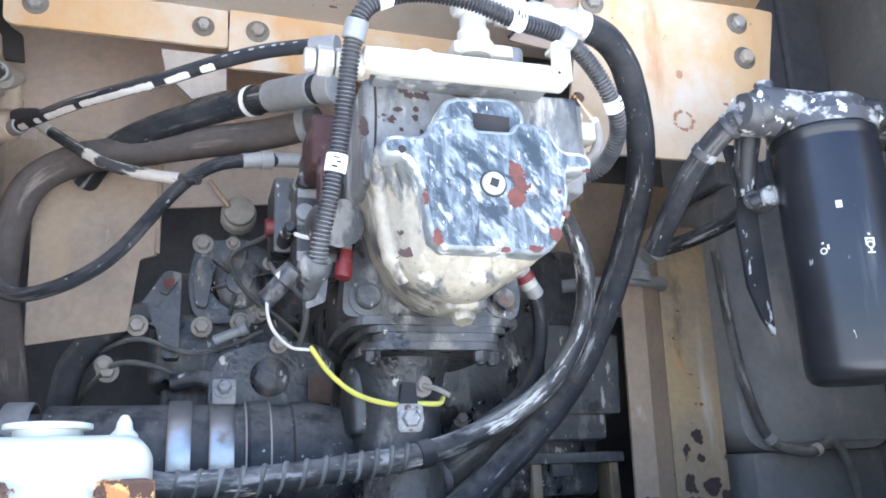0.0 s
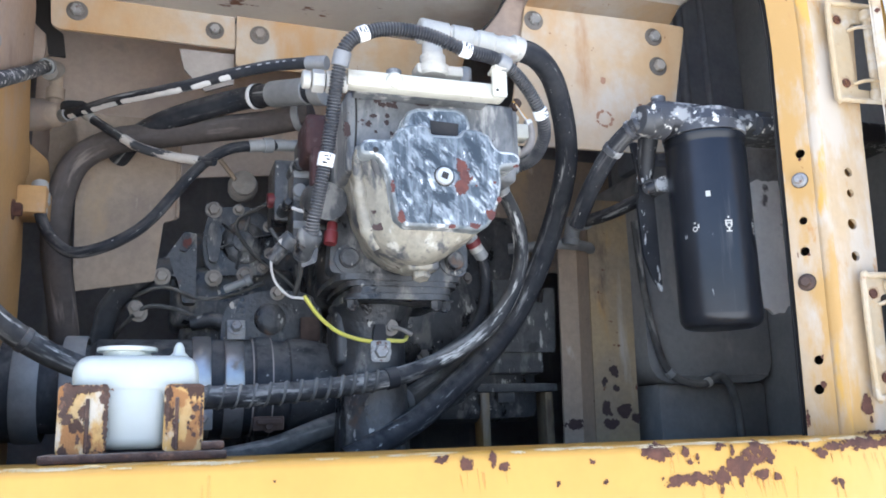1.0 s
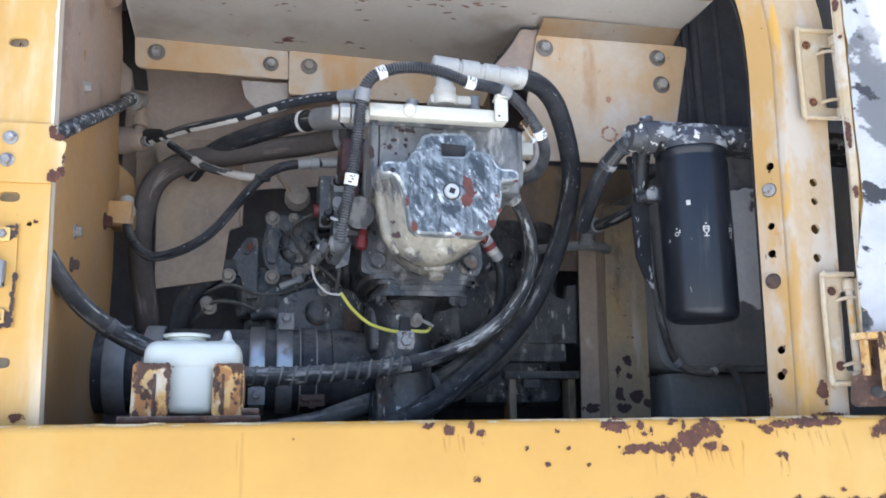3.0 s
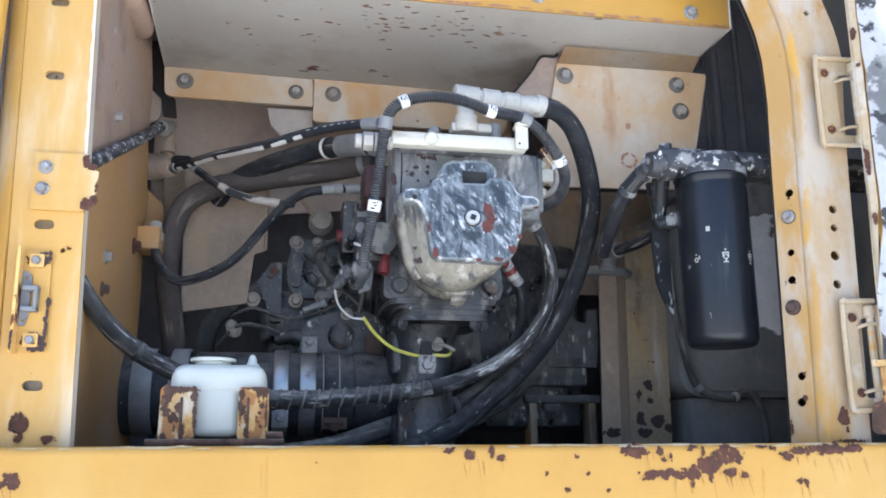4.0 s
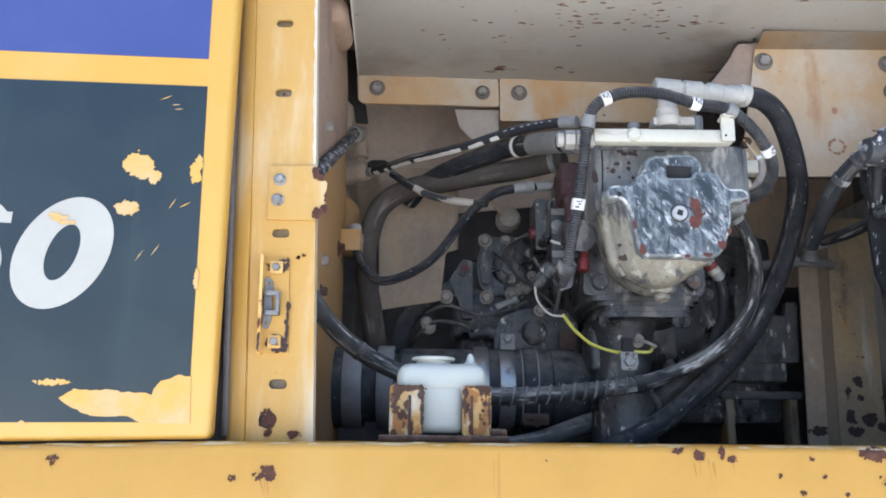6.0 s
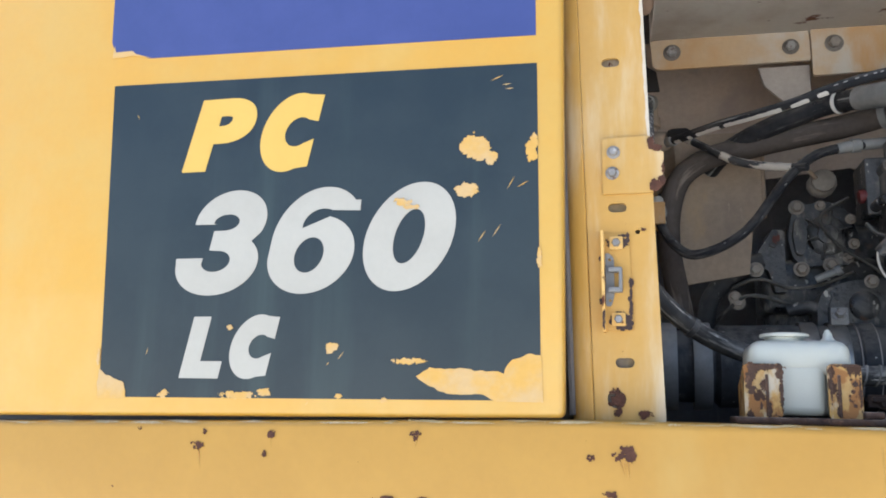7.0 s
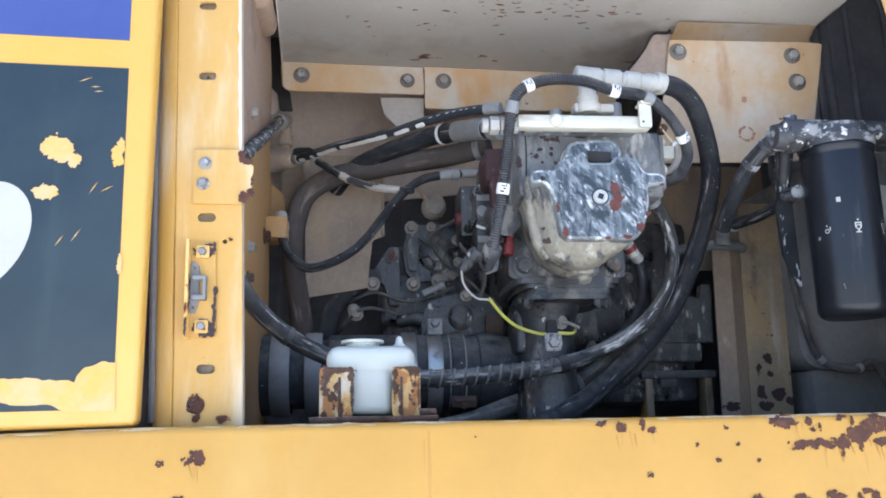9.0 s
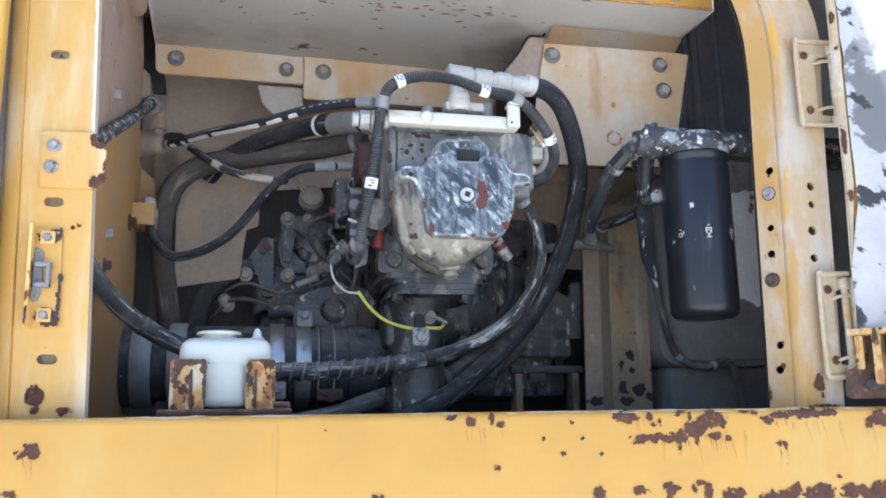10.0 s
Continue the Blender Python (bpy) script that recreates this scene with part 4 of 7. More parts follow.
part("shade_sheet", bm, M["void"], right_column, "near-black sheet for the shade inside the column")
for u, z, r, m in ((0.023, 1.744, 0.0080, "steel"), (0.019, 1.587, 0.0086, "rusty_bolt")):
    # Near-black ring round the bolt's foot.
    bm = B()
    lathe(bm, on_bevel(u, 0, z), on_bevel(u, -1, z), [(0.0, r * 1.55), (0.0012, r * 1.5)], 20)
    part("dark_ring", bm, M["void"], bevel)
    bm = B()
    lathe(bm, on_bevel(u, -0.0012, z), on_bevel(u, -1, z), [(0.0, r * 1.4), (0.003, r * 1.35), (0.0045, r * 1.02)], 20)
    bolt(bm, on_bevel(u, -0.0045, z), r * 0.95, 0.009, (-0.8, -0.58, 0), False)
    part("bolt", bm, M[m], bevel)
bm = B()
for i, (x, z, rx, rz) in enumerate(((0.926, 1.404, 0.0115, 0.016), (0.935, 1.368, 0.03, 0.003), (0.930, 1.385, 0.004, 0.006))):
    chip(bm, x, z, rx, rz, FACE_Y, 120 + i, 0.5)
part("flaked_rust", bm, M["rust"], right_column)
bm = B()
for i, (u, z, rx, rz) in enumerate(((0.028, 1.437, 0.0045, 0.006), (0.003, 1.388, 0.003, 0.014), (0.030, 1.476, 0.0025, 0.004), (0.026, 1.628, 0.002, 0.003), (0.026, 1.776, 0.003, 0.003), (0.010, 1.630, 0.001, 0.005))):
    tmp = B()
    chip(tmp, u, z, rx, rz, 0.0, 125 + i, 0.5)
    for f in tmp.faces:
        bm.faces.new([bm.verts.new(on_bevel(*w.co)) for w in f.verts])
    tmp.free()
part("flaked_rust", bm, M["rust"], bevel)
COL_R = 0.055


# ---- the pump bay door, swung open ----
open_door = thing("open_bay_door", (1.00, 0.01, 1.40), "open yellow bay door with torn white insulation on its inside", "door")
AX, AY = 0.62, -0.785


def on_door(x, y, z):
    """x along the door from its hinge, y through it, z up."""
    return (0.987 + 0.012 * (z - 1.6) + x * AX + y * -AY, 0.014 + x * AY + y * AX, z)


bm = B()
plate(bm, rounded([(0.0, 1.42), (0.90, 1.42), (0.90, 2.42), (0.0, 2.42)], 0.02), 0.020, 0.026, place=on_door)
part("skin", bm, M["door_yellow"], open_door)
bm = B()
plate(bm, [(-0.008, 1.49), (-0.004, 1.49), (-0.002, 1.60), (0.012, 1.74), (0.014, 2.42), (-0.004, 2.42), (0.0, 1.9)], -0.016, -0.0142, place=on_door)
plate(bm, [(-0.016, 1.49), (0.006, 1.49), (0.006, 2.42), (-0.016, 2.42)], -0.003, 0.001, place=lambda x, y, z: on_door(y, x, z))
part("edge_flange", bm, M["hinge_paint"], open_door, "rust-edged yellow folded door edge")
bm = B()
n = 26
rows = []
for i in range(n + 1):
    row = []
    for j in range(n + 1):
        z = 1.492 + 0.90 * j / n
        x = 0.016 - 0.020 * min(1, max(0, (1.70 - z) / 0.10)) + 0.004 * noise.noise(Vector((z * 30, 7, 1))) + 0.85 * i / n
        row.append(bm.verts.new(on_door(x, -0.0185 - 0.007 * noise.noise(Vector((x * 14, z * 14, 3))), z + (0.006 * noise.noise(Vector((x * 40, 1, 0))) if j == 0 else 0))))
    rows.append(row)
for i in range(n):
    for j in range(n):
        bm.faces.new((rows[i][j], rows[i + 1][j], rows[i + 1][j + 1], rows[i][j + 1]))
bmesh.ops.solidify(bm, geom=bm.faces[:], thickness=-0.012)
part("insulation", bm, M["liner"], open_door, "torn white insulation with dark tears")
bm = B()
plate(bm, rounded([(-0.035, 1.385), (-0.028, 1.378), (0.06, 1.378), (0.10, 1.40), (0.12, 1.41), (0.12, 1.485), (-0.012, 1.485), (-0.014, 1.43), (-0.030, 1.425)], 0.006), -0.012, -0.006, [ring_hole(0.055, 1.44, 0.008)], place=on_door)
lower_bracket = part("lower_bracket", bm, M["bracket_rust"], open_door, "rusty lower hinge bracket")
for x0, x1, z0, d in ((-0.008, 0.004, 1.425, 0.020), (0.020, 0.032, 1.400, 0.030), (0.066, 0.080, 1.405, 0.030)):
    bm = B()
    plate(bm, rounded([(x0, z0), (x1, z0), (x1, 1.480), (x0, 1.480)], 0.003, 2), -0.012 - d, -0.0125, place=on_door)
    part("bar", bm, M["bracket_paint"], lower_bracket, "flaking ochre bar")
bm = B()
plate(bm, rounded([(-0.016, 1.480), (0.12, 1.480), (0.12, 1.490), (-0.016, 1.490)], 0.003, 2), -0.044, -0.006, place=on_door)
part("top_strip", bm, M["bracket_paint"], lower_bracket)
bm = B()
for p in ((0.049, 1.452), (0.012, 1.400)):
    rod(bm, on_door(p[0], -0.046, p[1]), on_door(p[0], -0.012, p[1]), 0.0095, 14, 0.003)
part("stud", bm, M["void"], lower_bracket)
bm = B()
for i, (x, z, rx, rz) in enumerate(((0.005, 2.05, 0.006, 0.013), (0.004, 1.82, 0.005, 0.03), (0.007, 1.99, 0.004, 0.004), (0.006, 1.72, 0.005, 0.012))):
    tmp = B()
    chip(tmp, x, z, rx, rz, -0.016, 140 + i, 0.5)
    for f in tmp.faces:
        bm.faces.new([bm.verts.new(on_door(*w.co)) for w in f.verts])
    tmp.free()
part("flaked_rust", bm, M["rust"], open_door)

# ---- hinges of the open door ----
def hinge(z0, z1, x0, x1):
    w = x1 - x0
    bm = B()
    outline = rounded([(x0, z0), (x1 - 0.012, z0 + 0.004), (x1 - 0.014, z0 + 0.022), (x0 + w * 0.50, z0 + 0.022), (x0 + w * 0.46, z0 + 0.032), (x0 + w * 0.46, z1 - 0.045),
                       (x0 + w * 0.52, z1 - 0.03), (x1 - 0.012, z1 - 0.026), (x1 - 0.010, z1), (x0 + 0.004, z1)], 0.008)
    plate(bm, outline, COL_R - 0.006, COL_R - 0.001, [ring_hole(x0 + 0.022, z0 + 0.030, 0.007), ring_hole(x0 + 0.020, z1 - 0.028, 0.007)])
    h = part("hinge", bm, M["hinge_paint"], open_door, "dusty yellow hinge frame bolted to the column")
    bm = B()
    tube(bm, [(x1 - 0.004, COL_R - 0.010, z0 + 0.004), (x0 + 0.012, COL_R - 0.009, z0 + 0.002), (x0 + 0.002, COL_R - 0.009, z0 + 0.012), (x0 + 0.003, COL_R - 0.009, z1 - 0.012),
              (x0 + 0.014, COL_R - 0.009, z1 - 0.002), (x1 - 0.004, COL_R - 0.010, z1)], 0.0045, 8, 4)
    part("raised_rim", bm, M["hinge_paint"], h)
    bm = B()
    rod(bm, (x1 - 0.016, COL_R - 0.012, z0 + 0.016), (x1 - 0.016, COL_R - 0.012, z1 - 0.008), 0.006)
    part("pin", bm, M["hinge_paint"], h)
    for zz in (z0 + 0.034, z1 - 0.040):
        bm = B()
        tube(bm, [(x0 + w * 0.42, COL_R - 0.006, zz - 0.004), (x0 + w * 0.6, COL_R - 0.014, zz), (x1 - 0.010, COL_R - 0.018, zz + 0.001)], 0.003, 8, 4)
        part("rib", bm, M["hinge_paint"], h)
    for zz in (z0 + 0.012, z1 - 0.018):
        bm = B()
        rod(bm, (x1 - 0.016, COL_R - 0.012, zz - 0.010), (x1 - 0.016, COL_R - 0.012, zz + 0.010), 0.0095, 16, 0.003)
        part("knuckle", bm, M["hinge_paint"], h)
    bm = B()
    plate(bm, rounded([(x1 - 0.009, z0 + 0.008), (x1 + 0.030, z0 + 0.016), (x1 + 0.032, z1 - 0.020), (x1 - 0.009, z1 - 0.006)], 0.007), COL_R - 0.018, COL_R - 0.014, [ring_hole(x1 + 0.012, z1 - 0.044, 0.0055)])
    part("door_leaf", bm, M["hinge_paint"], h)
    for zz, xx in ((z0 + 0.030, x0 + 0.022), (z1 - 0.028, x0 + 0.020)):
        bm = B()
        chip(bm, xx, zz, 0.0115, 0.0105, COL_R - 0.006, int(zz * 900), 0.4)
        part("rust", bm, M["drip"], h)
        bm = B()
        lathe(bm, (xx, COL_R - 0.003, zz), (xx, COL_R - 0.010, zz), [(0.0, 0.0075), (0.005, 0.0072), (0.006, 0.0050), (0.0045, 0.0035)], 14)
        part("bolt", bm, M["rust"], h)
    return h


hinge(1.861, 2.024, 0.934, 1.022)
hinge(1.413, 1.592, 0.932, 0.996)

# ---- the closed side door with its decals ----
DY = 0.010
door = thing("side_door", (-0.86, DY, 1.375), "glossy yellow closed side door with peeling decals", "door")
bm = B()
box(bm, (-1.640, DY, 1.372), (-0.372, DY + 0.035, 2.62), 0.010, 4)
for v in bm.verts:
    if v.co.z < 1.5:
        v.co.z -= 0.005 + 0.0181 * (-0.372 - v.co.x)
part("panel", bm, M["door_yellow"], door)
bm = B()
plate(bm, [(-1.105, 1.383), (-0.4035, 1.390), (-0.410, 1.8855), (-1.133, 1.9045)], DY - 0.0009, DY - 0.0001)
dark_decal = part("model_decal", bm, M["decal_black"], door, "dark navy decal with torn corners")
bm = B()
plate(bm, [(-1.072, 1.950), (-0.4115, 1.930), (-0.4175, 2.40), (-1.165, 2.40), (-1.147, 1.985), (-1.138, 1.963), (-1.11, 1.965)], DY - 0.0009, DY - 0.0001)
part("blue_decal", bm, M["decal_blue"], door, "faded blue decal with a torn corner")
bm = B()
plate(bm, [(-1.141, 1.978), (-1.137, 1.966), (-1.105, 1.966), (-1.098, 1.960), (-1.066, 1.950), (-1.100, 1.957), (-1.13, 1.955), (-1.143, 1.955)], DY - 0.0016, DY - 0.0010)
part("curled_edge", bm, M["torn"], door)

GLYPHS = (("P", -0.990, -0.862, 1.744, 1.866, "letter_yellow"), ("C", -0.853, -0.746, 1.737, 1.866, "letter_yellow"),
          ("3", -0.987, -0.833, 1.542, 1.710, "letter_white"), ("6", -0.828, -0.678, 1.543, 1.709, "letter_white"), ("0", -0.672, -0.529, 1.545, 1.710, "letter_white"),
          ("L", -0.966, -0.894, 1.414, 1.509, "letter_white"), ("C", -0.882, -0.801, 1.414, 1.512, "letter_white"))
BOLD = {"P": 0.046, "L": 0.062}
SLANT = 0.21


def arc(cx, cz, rx, rz, a, b, n=18):
    """Points of an ellipse from angle a to b, in degrees."""
    return [(cx + rx * math.cos(radians(a + (b - a) * k / n)), cz + rz * math.sin(radians(a + (b - a) * k / n))) for k in range(n + 1)]


DRAWN = {
    "0": (arc(0.5, 0.5, 0.5, 0.5, 0, 350, 40), [arc(0.5, 0.5, 0.165, 0.25, 0, 345, 30)]),
    "C": ([(1.0, 0.955)] + arc(0.56, 0.5, 0.56, 0.5, 72, 292, 34) + [(1.0, 0.055), (1.0, 0.40)] + arc(0.68, 0.5, 0.24, 0.185, 305, 55, 24) + [(1.0, 0.62)], []),
    "3": (arc(0.52, 0.70, 0.47, 0.30, 184, -22, 30) + arc(0.47, 0.30, 0.54, 0.30, 44, -168, 30) + [(-0.09, 0.355), (0.27, 0.355)] + arc(0.45, 0.322, 0.19, 0.10, 195, 440, 20) + [(0.33, 0.428), (0.33, 0.612)]
          + arc(0.47, 0.692, 0.17, 0.078, -85, 185, 20) + [(0.34, 0.677)], []),
    "6": ([(1.02, 0.765), (1.0, 0.865)] + arc(0.50, 0.52, 0.62, 0.48, 46, 180, 24) + arc(0.47, 0.365, 0.59, 0.365, 186, 435, 40) + arc(0.52, 0.64, 0.25, 0.155, 190, 62, 16), [arc(0.45, 0.36, 0.20, 0.165, 0, 345, 30)]),
}
for char, x0, x1, z0, z1, m in GLYPHS:
    bm = B()
    if char in DRAWN:
        outline, holes = DRAWN[char]
        lean = (z1 - z0) / (x1 - x0) * SLANT / (1 - (z1 - z0) / (x1 - x0) * SLANT * 0.6)
        xs = [u + lean * t for u, t in outline]
        lo, hi = min(xs), max(xs)
        bottom, top = min(t for u, t in outline), max(t for u, t in outline)

        def on_decal(u, y, t):
            return (x0 + (x1 - x0) * (u + lean * t - lo) / (hi - lo), y, z0 + (z1 - z0) * (t - bottom) / (top - bottom))

        plate(bm, outline, DY - 0.0017, DY - 0.0010, holes, on_decal)
        part("character", bm, M[m], dark_decal)
        continue
    cu = bpy.data.curves.new("glyph", "FONT")
    cu.body, cu.size, cu.shear, cu.offset, cu.resolution_u, cu.fill_mode = char, 1.0, 0.2, BOLD[char], 8, "FRONT"
    tmp = bpy.data.objects.new("glyph", cu)
    scene.collection.objects.link(tmp)
    me = bpy.data.meshes.new_from_object(tmp.evaluated_get(bpy.context.evaluated_depsgraph_get()))
    bpy.data.objects.remove(tmp)
    xs, ys = [w.co.x for w in me.vertices], [w.co.y for w in me.vertices]
    wide, high = max(xs) - min(xs), max(ys) - min(ys)
    fat = 0.018
    for k, (du, dv) in enumerate(((-1, -1), (1, -1), (1, 1), (-1, 1), (0, 0))):
        vs = []
        for w in me.vertices:
            u, t = ((w.co.x - min(xs)) / wide - 0.5) * (1 - 2 * fat) + 0.5 + du * fat, ((w.co.y - min(ys)) / high - 0.5) * (1 - fat) + 0.5 + dv * fat / 2
            vs.append(bm.verts.new((x0 + (x1 - x0) * u, DY - 0.0013 - k * 0.00008, z0 + (z1 - z0) * t)))
        for p in me.polygons:
            bm.faces.new([vs[i] for i in p.vertices])
    bpy.data.meshes.remove(me)
    part("character", bm, M[m], dark_decal)

bm = B()
torn = ((-0.500, 1.758, 0.026, 0.020), (-0.476, 1.742, 0.010, 0.012), (-0.513, 1.694, 0.019, 0.013), (-0.417, 1.755, 0.010, 0.022), 
        (-0.595, 1.443, 0.028, 0.005), (-0.860, 1.390, 0.035, 0.006), (-0.82, 1.395, 0.012, 0.006),
        (-0.99, 1.389, 0.010, 0.007), (-0.715, 1.462, 0.012, 0.009), (-0.70, 1.391, 0.006, 0.004),
        (-1.112, 1.445, 0.003, 0.014), (-0.406, 1.590, 0.004, 0.016), (-0.63, 1.386, 0.006, 0.004))
for outline in (((-0.585, 1.421), (-0.562, 1.433), (-0.512, 1.433), (-0.456, 1.428), (-0.444, 1.447), (-0.420, 1.453), (-0.403, 1.4525), (-0.4005, 1.388), (-0.466, 1.388), (-0.489, 1.397),
                 (-0.537, 1.397), (-0.562, 1.407)), ((-1.110, 1.426), (-1.090, 1.416), (-1.062, 1.406), (-1.056, 1.381), (-1.108, 1.381))):
    pts = []
    for (xa, za), (xb, zb) in zip(outline, outline[1:] + outline[:1]):
        for k in range(7):
            q = Vector((xa + (xb - xa) * k / 7, 0, za + (zb - za) * k / 7))
            edge = q.x > -0.41 or q.z < 1.39
            pts.append((q.x + (0 if edge else 0.0035 * noise.noise(q * 90)), q.z + (0 if edge else 0.0035 * noise.noise(q * 90 + Vector((5, 5, 5))))))
    bm.faces.new([bm.verts.new((x, DY - 0.0019, z)) for x, z in pts])
for i, (x, z, rx, rz) in enumerate(torn):
    chip(bm, x, z, rx, rz, DY, 160 + i, 0.5, depth=0.0019)
for x, z, dx, dz in ((-0.448, 1.702, 0.012, 0.020), (-0.430, 1.70, 0.018, 0.010), (-0.468, 1.632, 0.013, 0.020), (-0.490, 1.624, 0.012, 0.018), (-0.47, 1.866, 0.02, 0.008),
                     (-0.455, 1.855, 0.014, 0.001), (-0.45, 1.848, 0.014, 0.001), (-0.700, 1.450, 0.010, 0.012), (-0.72, 1.438, 0.003, 0.005), (-1.025, 1.455, 0.003, 0.012),
                     (-1.08, 1.845, 0.004, -0.010), (-0.75, 1.38, 0.006, 0.008)):
    a = Vector((x, DY - 0.0019, z))
    d = Vector((dx, 0, dz)) / 2
    s = Vector((-dz, 0, dx)).normalized() * 0.0008
    bm.faces.new([bm.verts.new(p) for p in (a - d, a - s, a + d, a + s)])
part("torn_decal_area", bm, M["torn"], dark_decal, "bare yellow paint where the decal tore off")
bm = B()
for i, (x, z, rx, rz) in enumerate(((-0.612, 1.681, 0.014, 0.007), (-0.598, 1.672, 0.014, 0.004), (-0.884, 1.492, 0.005, 0.004))):
    chip(bm, x, z, rx, rz, DY, 190 + i, 0.6, depth=0.0024)
part("scrape_on_lettering", bm, M["torn"], dark_decal)
bm = B()
box(bm, (-2.8, DY, 1.372), (-1.655, DY + 0.035, 2.62), 0.010, 4)
for v in bm.verts:
    if v.co.z < 1.5:
        v.co.z -= 0.005 + 0.0181 * (-0.372 - v.co.x)
solo("front_side_panel", bm, M["door_yellow"], "plain yellow closed side panel", "body panel", kind="structure")
bm = B()
box(bm, (-3.2, 0.10, SILL_TOP), (-0.36, 0.12, 2.75), 0)
solo("door_seal_frame", bm, M["seal_grey"], "dusty grey frame behind the closed side door", "door frame", kind="structure")
bm = B()
tube(bm, [(-0.366, 0.075, 1.372), (-0.374, 0.072, 1.6), (-0.380, 0.072, 1.8), (-0.389, 0.072, 2.1), (-0.395, 0.072, 2.6)], 0.006, 8, 3)
solo("door_seal", bm, M["seal_grey"], "dusty rubber seal strip along the door edge", "door seal", kind="structure")

# ---- overhead box and hanging plates ----
overhead = thing("overhead_box", (0.33, 0.44, 2.17), "dusty beige sheet metal box overhead with a yellow front lip", "engine hood box", kind="structure")
bm = B()
v = [bm.verts.new(p) for p in ((-0.222, 0.225, 2.166), (0.885, 0.225, 2.166), (0.885, 0.41, 2.158), (0.885, 0.655, 2.165), (0.10, 0.655, 2.188), (-0.245, 0.655, 2.190))]
bm.faces.new(v)
bmesh.ops.solidify(bm, geom=bm.faces[:], thickness=-0.004)
part("underside", bm, M["beige"], overhead)
bm = B()
rnd = random.Random(5)
for i in range(70):
    x, y = (rnd.gauss(0.30, 0.11), rnd.gauss(0.31, 0.05)) if i < 55 else (rnd.uniform(-0.1, 0.8), rnd.uniform(0.25, 0.58))
    if not 0.235 < y < 0.6:
        continue
    a, r = rnd.uniform(-0.5, 0.5), rnd.uniform(0.002, 0.007)
    ring = []
    for k in range(12):
        t = 2 * math.pi * k / 12
        q = r * (0.5 + 0.7 * rnd.random())
        u, w = q * math.cos(t) * 1.6, q * math.sin(t) * 0.6
        ring.append(bm.verts.new((x + u * math.cos(a) - w * math.sin(a), y + u * math.sin(a) + w * math.cos(a), 2.1555 + 0.0)))
    bm.faces.new(ring)
for v in bm.verts:
    lo = 2.166 - 0.008 * min(1, max(0, (v.co.y - 0.225) / 0.185)) if v.co.x > 0.6 else 2.166 + 0.02 * (v.co.y - 0.225) / 0.43
    v.co.z = lo - 0.0055
part("speckled_rust", bm, M["primer_rust"], overhead)
bm = B()
plate(bm, [(-0.222, 2.166), (0.885, 2.166), (0.888, 2.46), (-0.222, 2.46)], 0.221, 0.2245)
lip = part("front_lip", bm, M["yellow"], overhead, "yellow front lip with bolts")
bm = B()
rnd = random.Random(15)
for k in range(46):
    chip(bm, rnd.uniform(-0.21, 0.88), 2.1685 + rnd.uniform(-0.001, 0.002), rnd.uniform(0.006, 0.022), rnd.uniform(0.0012, 0.0030), 0.221, 820 + k, 0.8)
part("worn_edge", bm, M["primer_rust"], lip, "thin fringe of rust along the lower edge")
for x, z in ((0.492, 2.198), (0.804, 2.192), (0.17, 2.204), (-0.12, 2.205)):
    bm = B()
    bolt(bm, (x, 0.221, z), 0.0105, 0.009)
    part("bolt", bm, M["steel"], lip)
bm = B()
plate(bm, [(0.221, 2.166), (0.655, 2.166), (0.655, 2.46), (0.221, 2.46)], 0.885, 0.889, place=lambda x, y, z: (y, x, z))
plate(bm, [(0.221, 2.166), (0.655, 2.190), (0.655, 2.46), (0.221, 2.46)], -0.226, -0.222, place=lambda x, y, z: (y - (x - 0.22) * 0.05, x, z))
part("side", bm, M["beige"], overhead)


def hung_plate(outline, y, label, bolts, m="primer", thick=0.006, holes=()):
    t = thing("mounting_plate", (sum(p[0] for p in outline) / len(outline), y, max(p[1] for p in outline)), label, "mounting plate", "bolted plates under the box")
    bm = B()
    plate(bm, rounded(outline, 0.006, 3), y, y + thick, holes)
    part("plate", bm, M[m], t)
    for x, z, r, mm in bolts:
        bm = B()
        bolt(bm, (x, y - 0.0024, z), r * 0.92, 0.010, washer=False)
        head = part("bolt", bm, M[mm], t)
        bm = B()
        lathe(bm, (x, y, z), (x, y - 1, z), [(0, r * 1.5), (0.0018, r * 1.5), (0.0024, r * 1.4), (0.0024, r * 0.6)], 24)
        part("washer", bm, M["washer"], head, "dark washer")
    return t


hung_plate([(-0.247, 2.190), (-0.243, 2.128), (-0.232, 2.120), (0.082, 2.117), (0.080, 2.188)], 0.640, "dusty orange painted strip with two steel bolts",
           [(-0.201, 2.158, 0.0125, "steel"), (0.043, 2.150, 0.0115, "steel")])
hung_plate([(0.083, 2.191), (0.083, 2.080), (0.53, 2.080), (0.56, 2.186)], 0.634, "dusty orange painted plate with a rusty edge and a dusty bolt",
           [(0.127, 2.148, 0.0125, "dusty_bolt")])
right_plate = hung_plate([(0.583, 2.149), (0.890, 2.150), (0.922, 2.148), (0.866, 1.887), (0.800, 1.880), (0.535, 1.876)], 0.392, "large dusty orange plate with rust spots and bolts",
           [(0.598, 2.120, 0.0125, "steel"), (0.850, 2.118, 0.012, "steel"), (0.855, 2.058, 0.0125, "dusty_bolt")])
bm = B()
q = [bm.verts.new(p) for p in ((0.583, 0.392, 2.147), (0.889, 0.392, 2.150), (0.886, 0.345, 2.166), (0.585, 0.345, 2.164))]
bm.faces.new(q)
bmesh.ops.solidify(bm, geom=bm.faces[:], thickness=0.004)
part("upper_fold", bm, M["primer"], right_plate)
bm = B()
chip(bm, 0.733, 2.016, 0.007, 0.007, 0.392, 210)
rnd = random.Random(12)
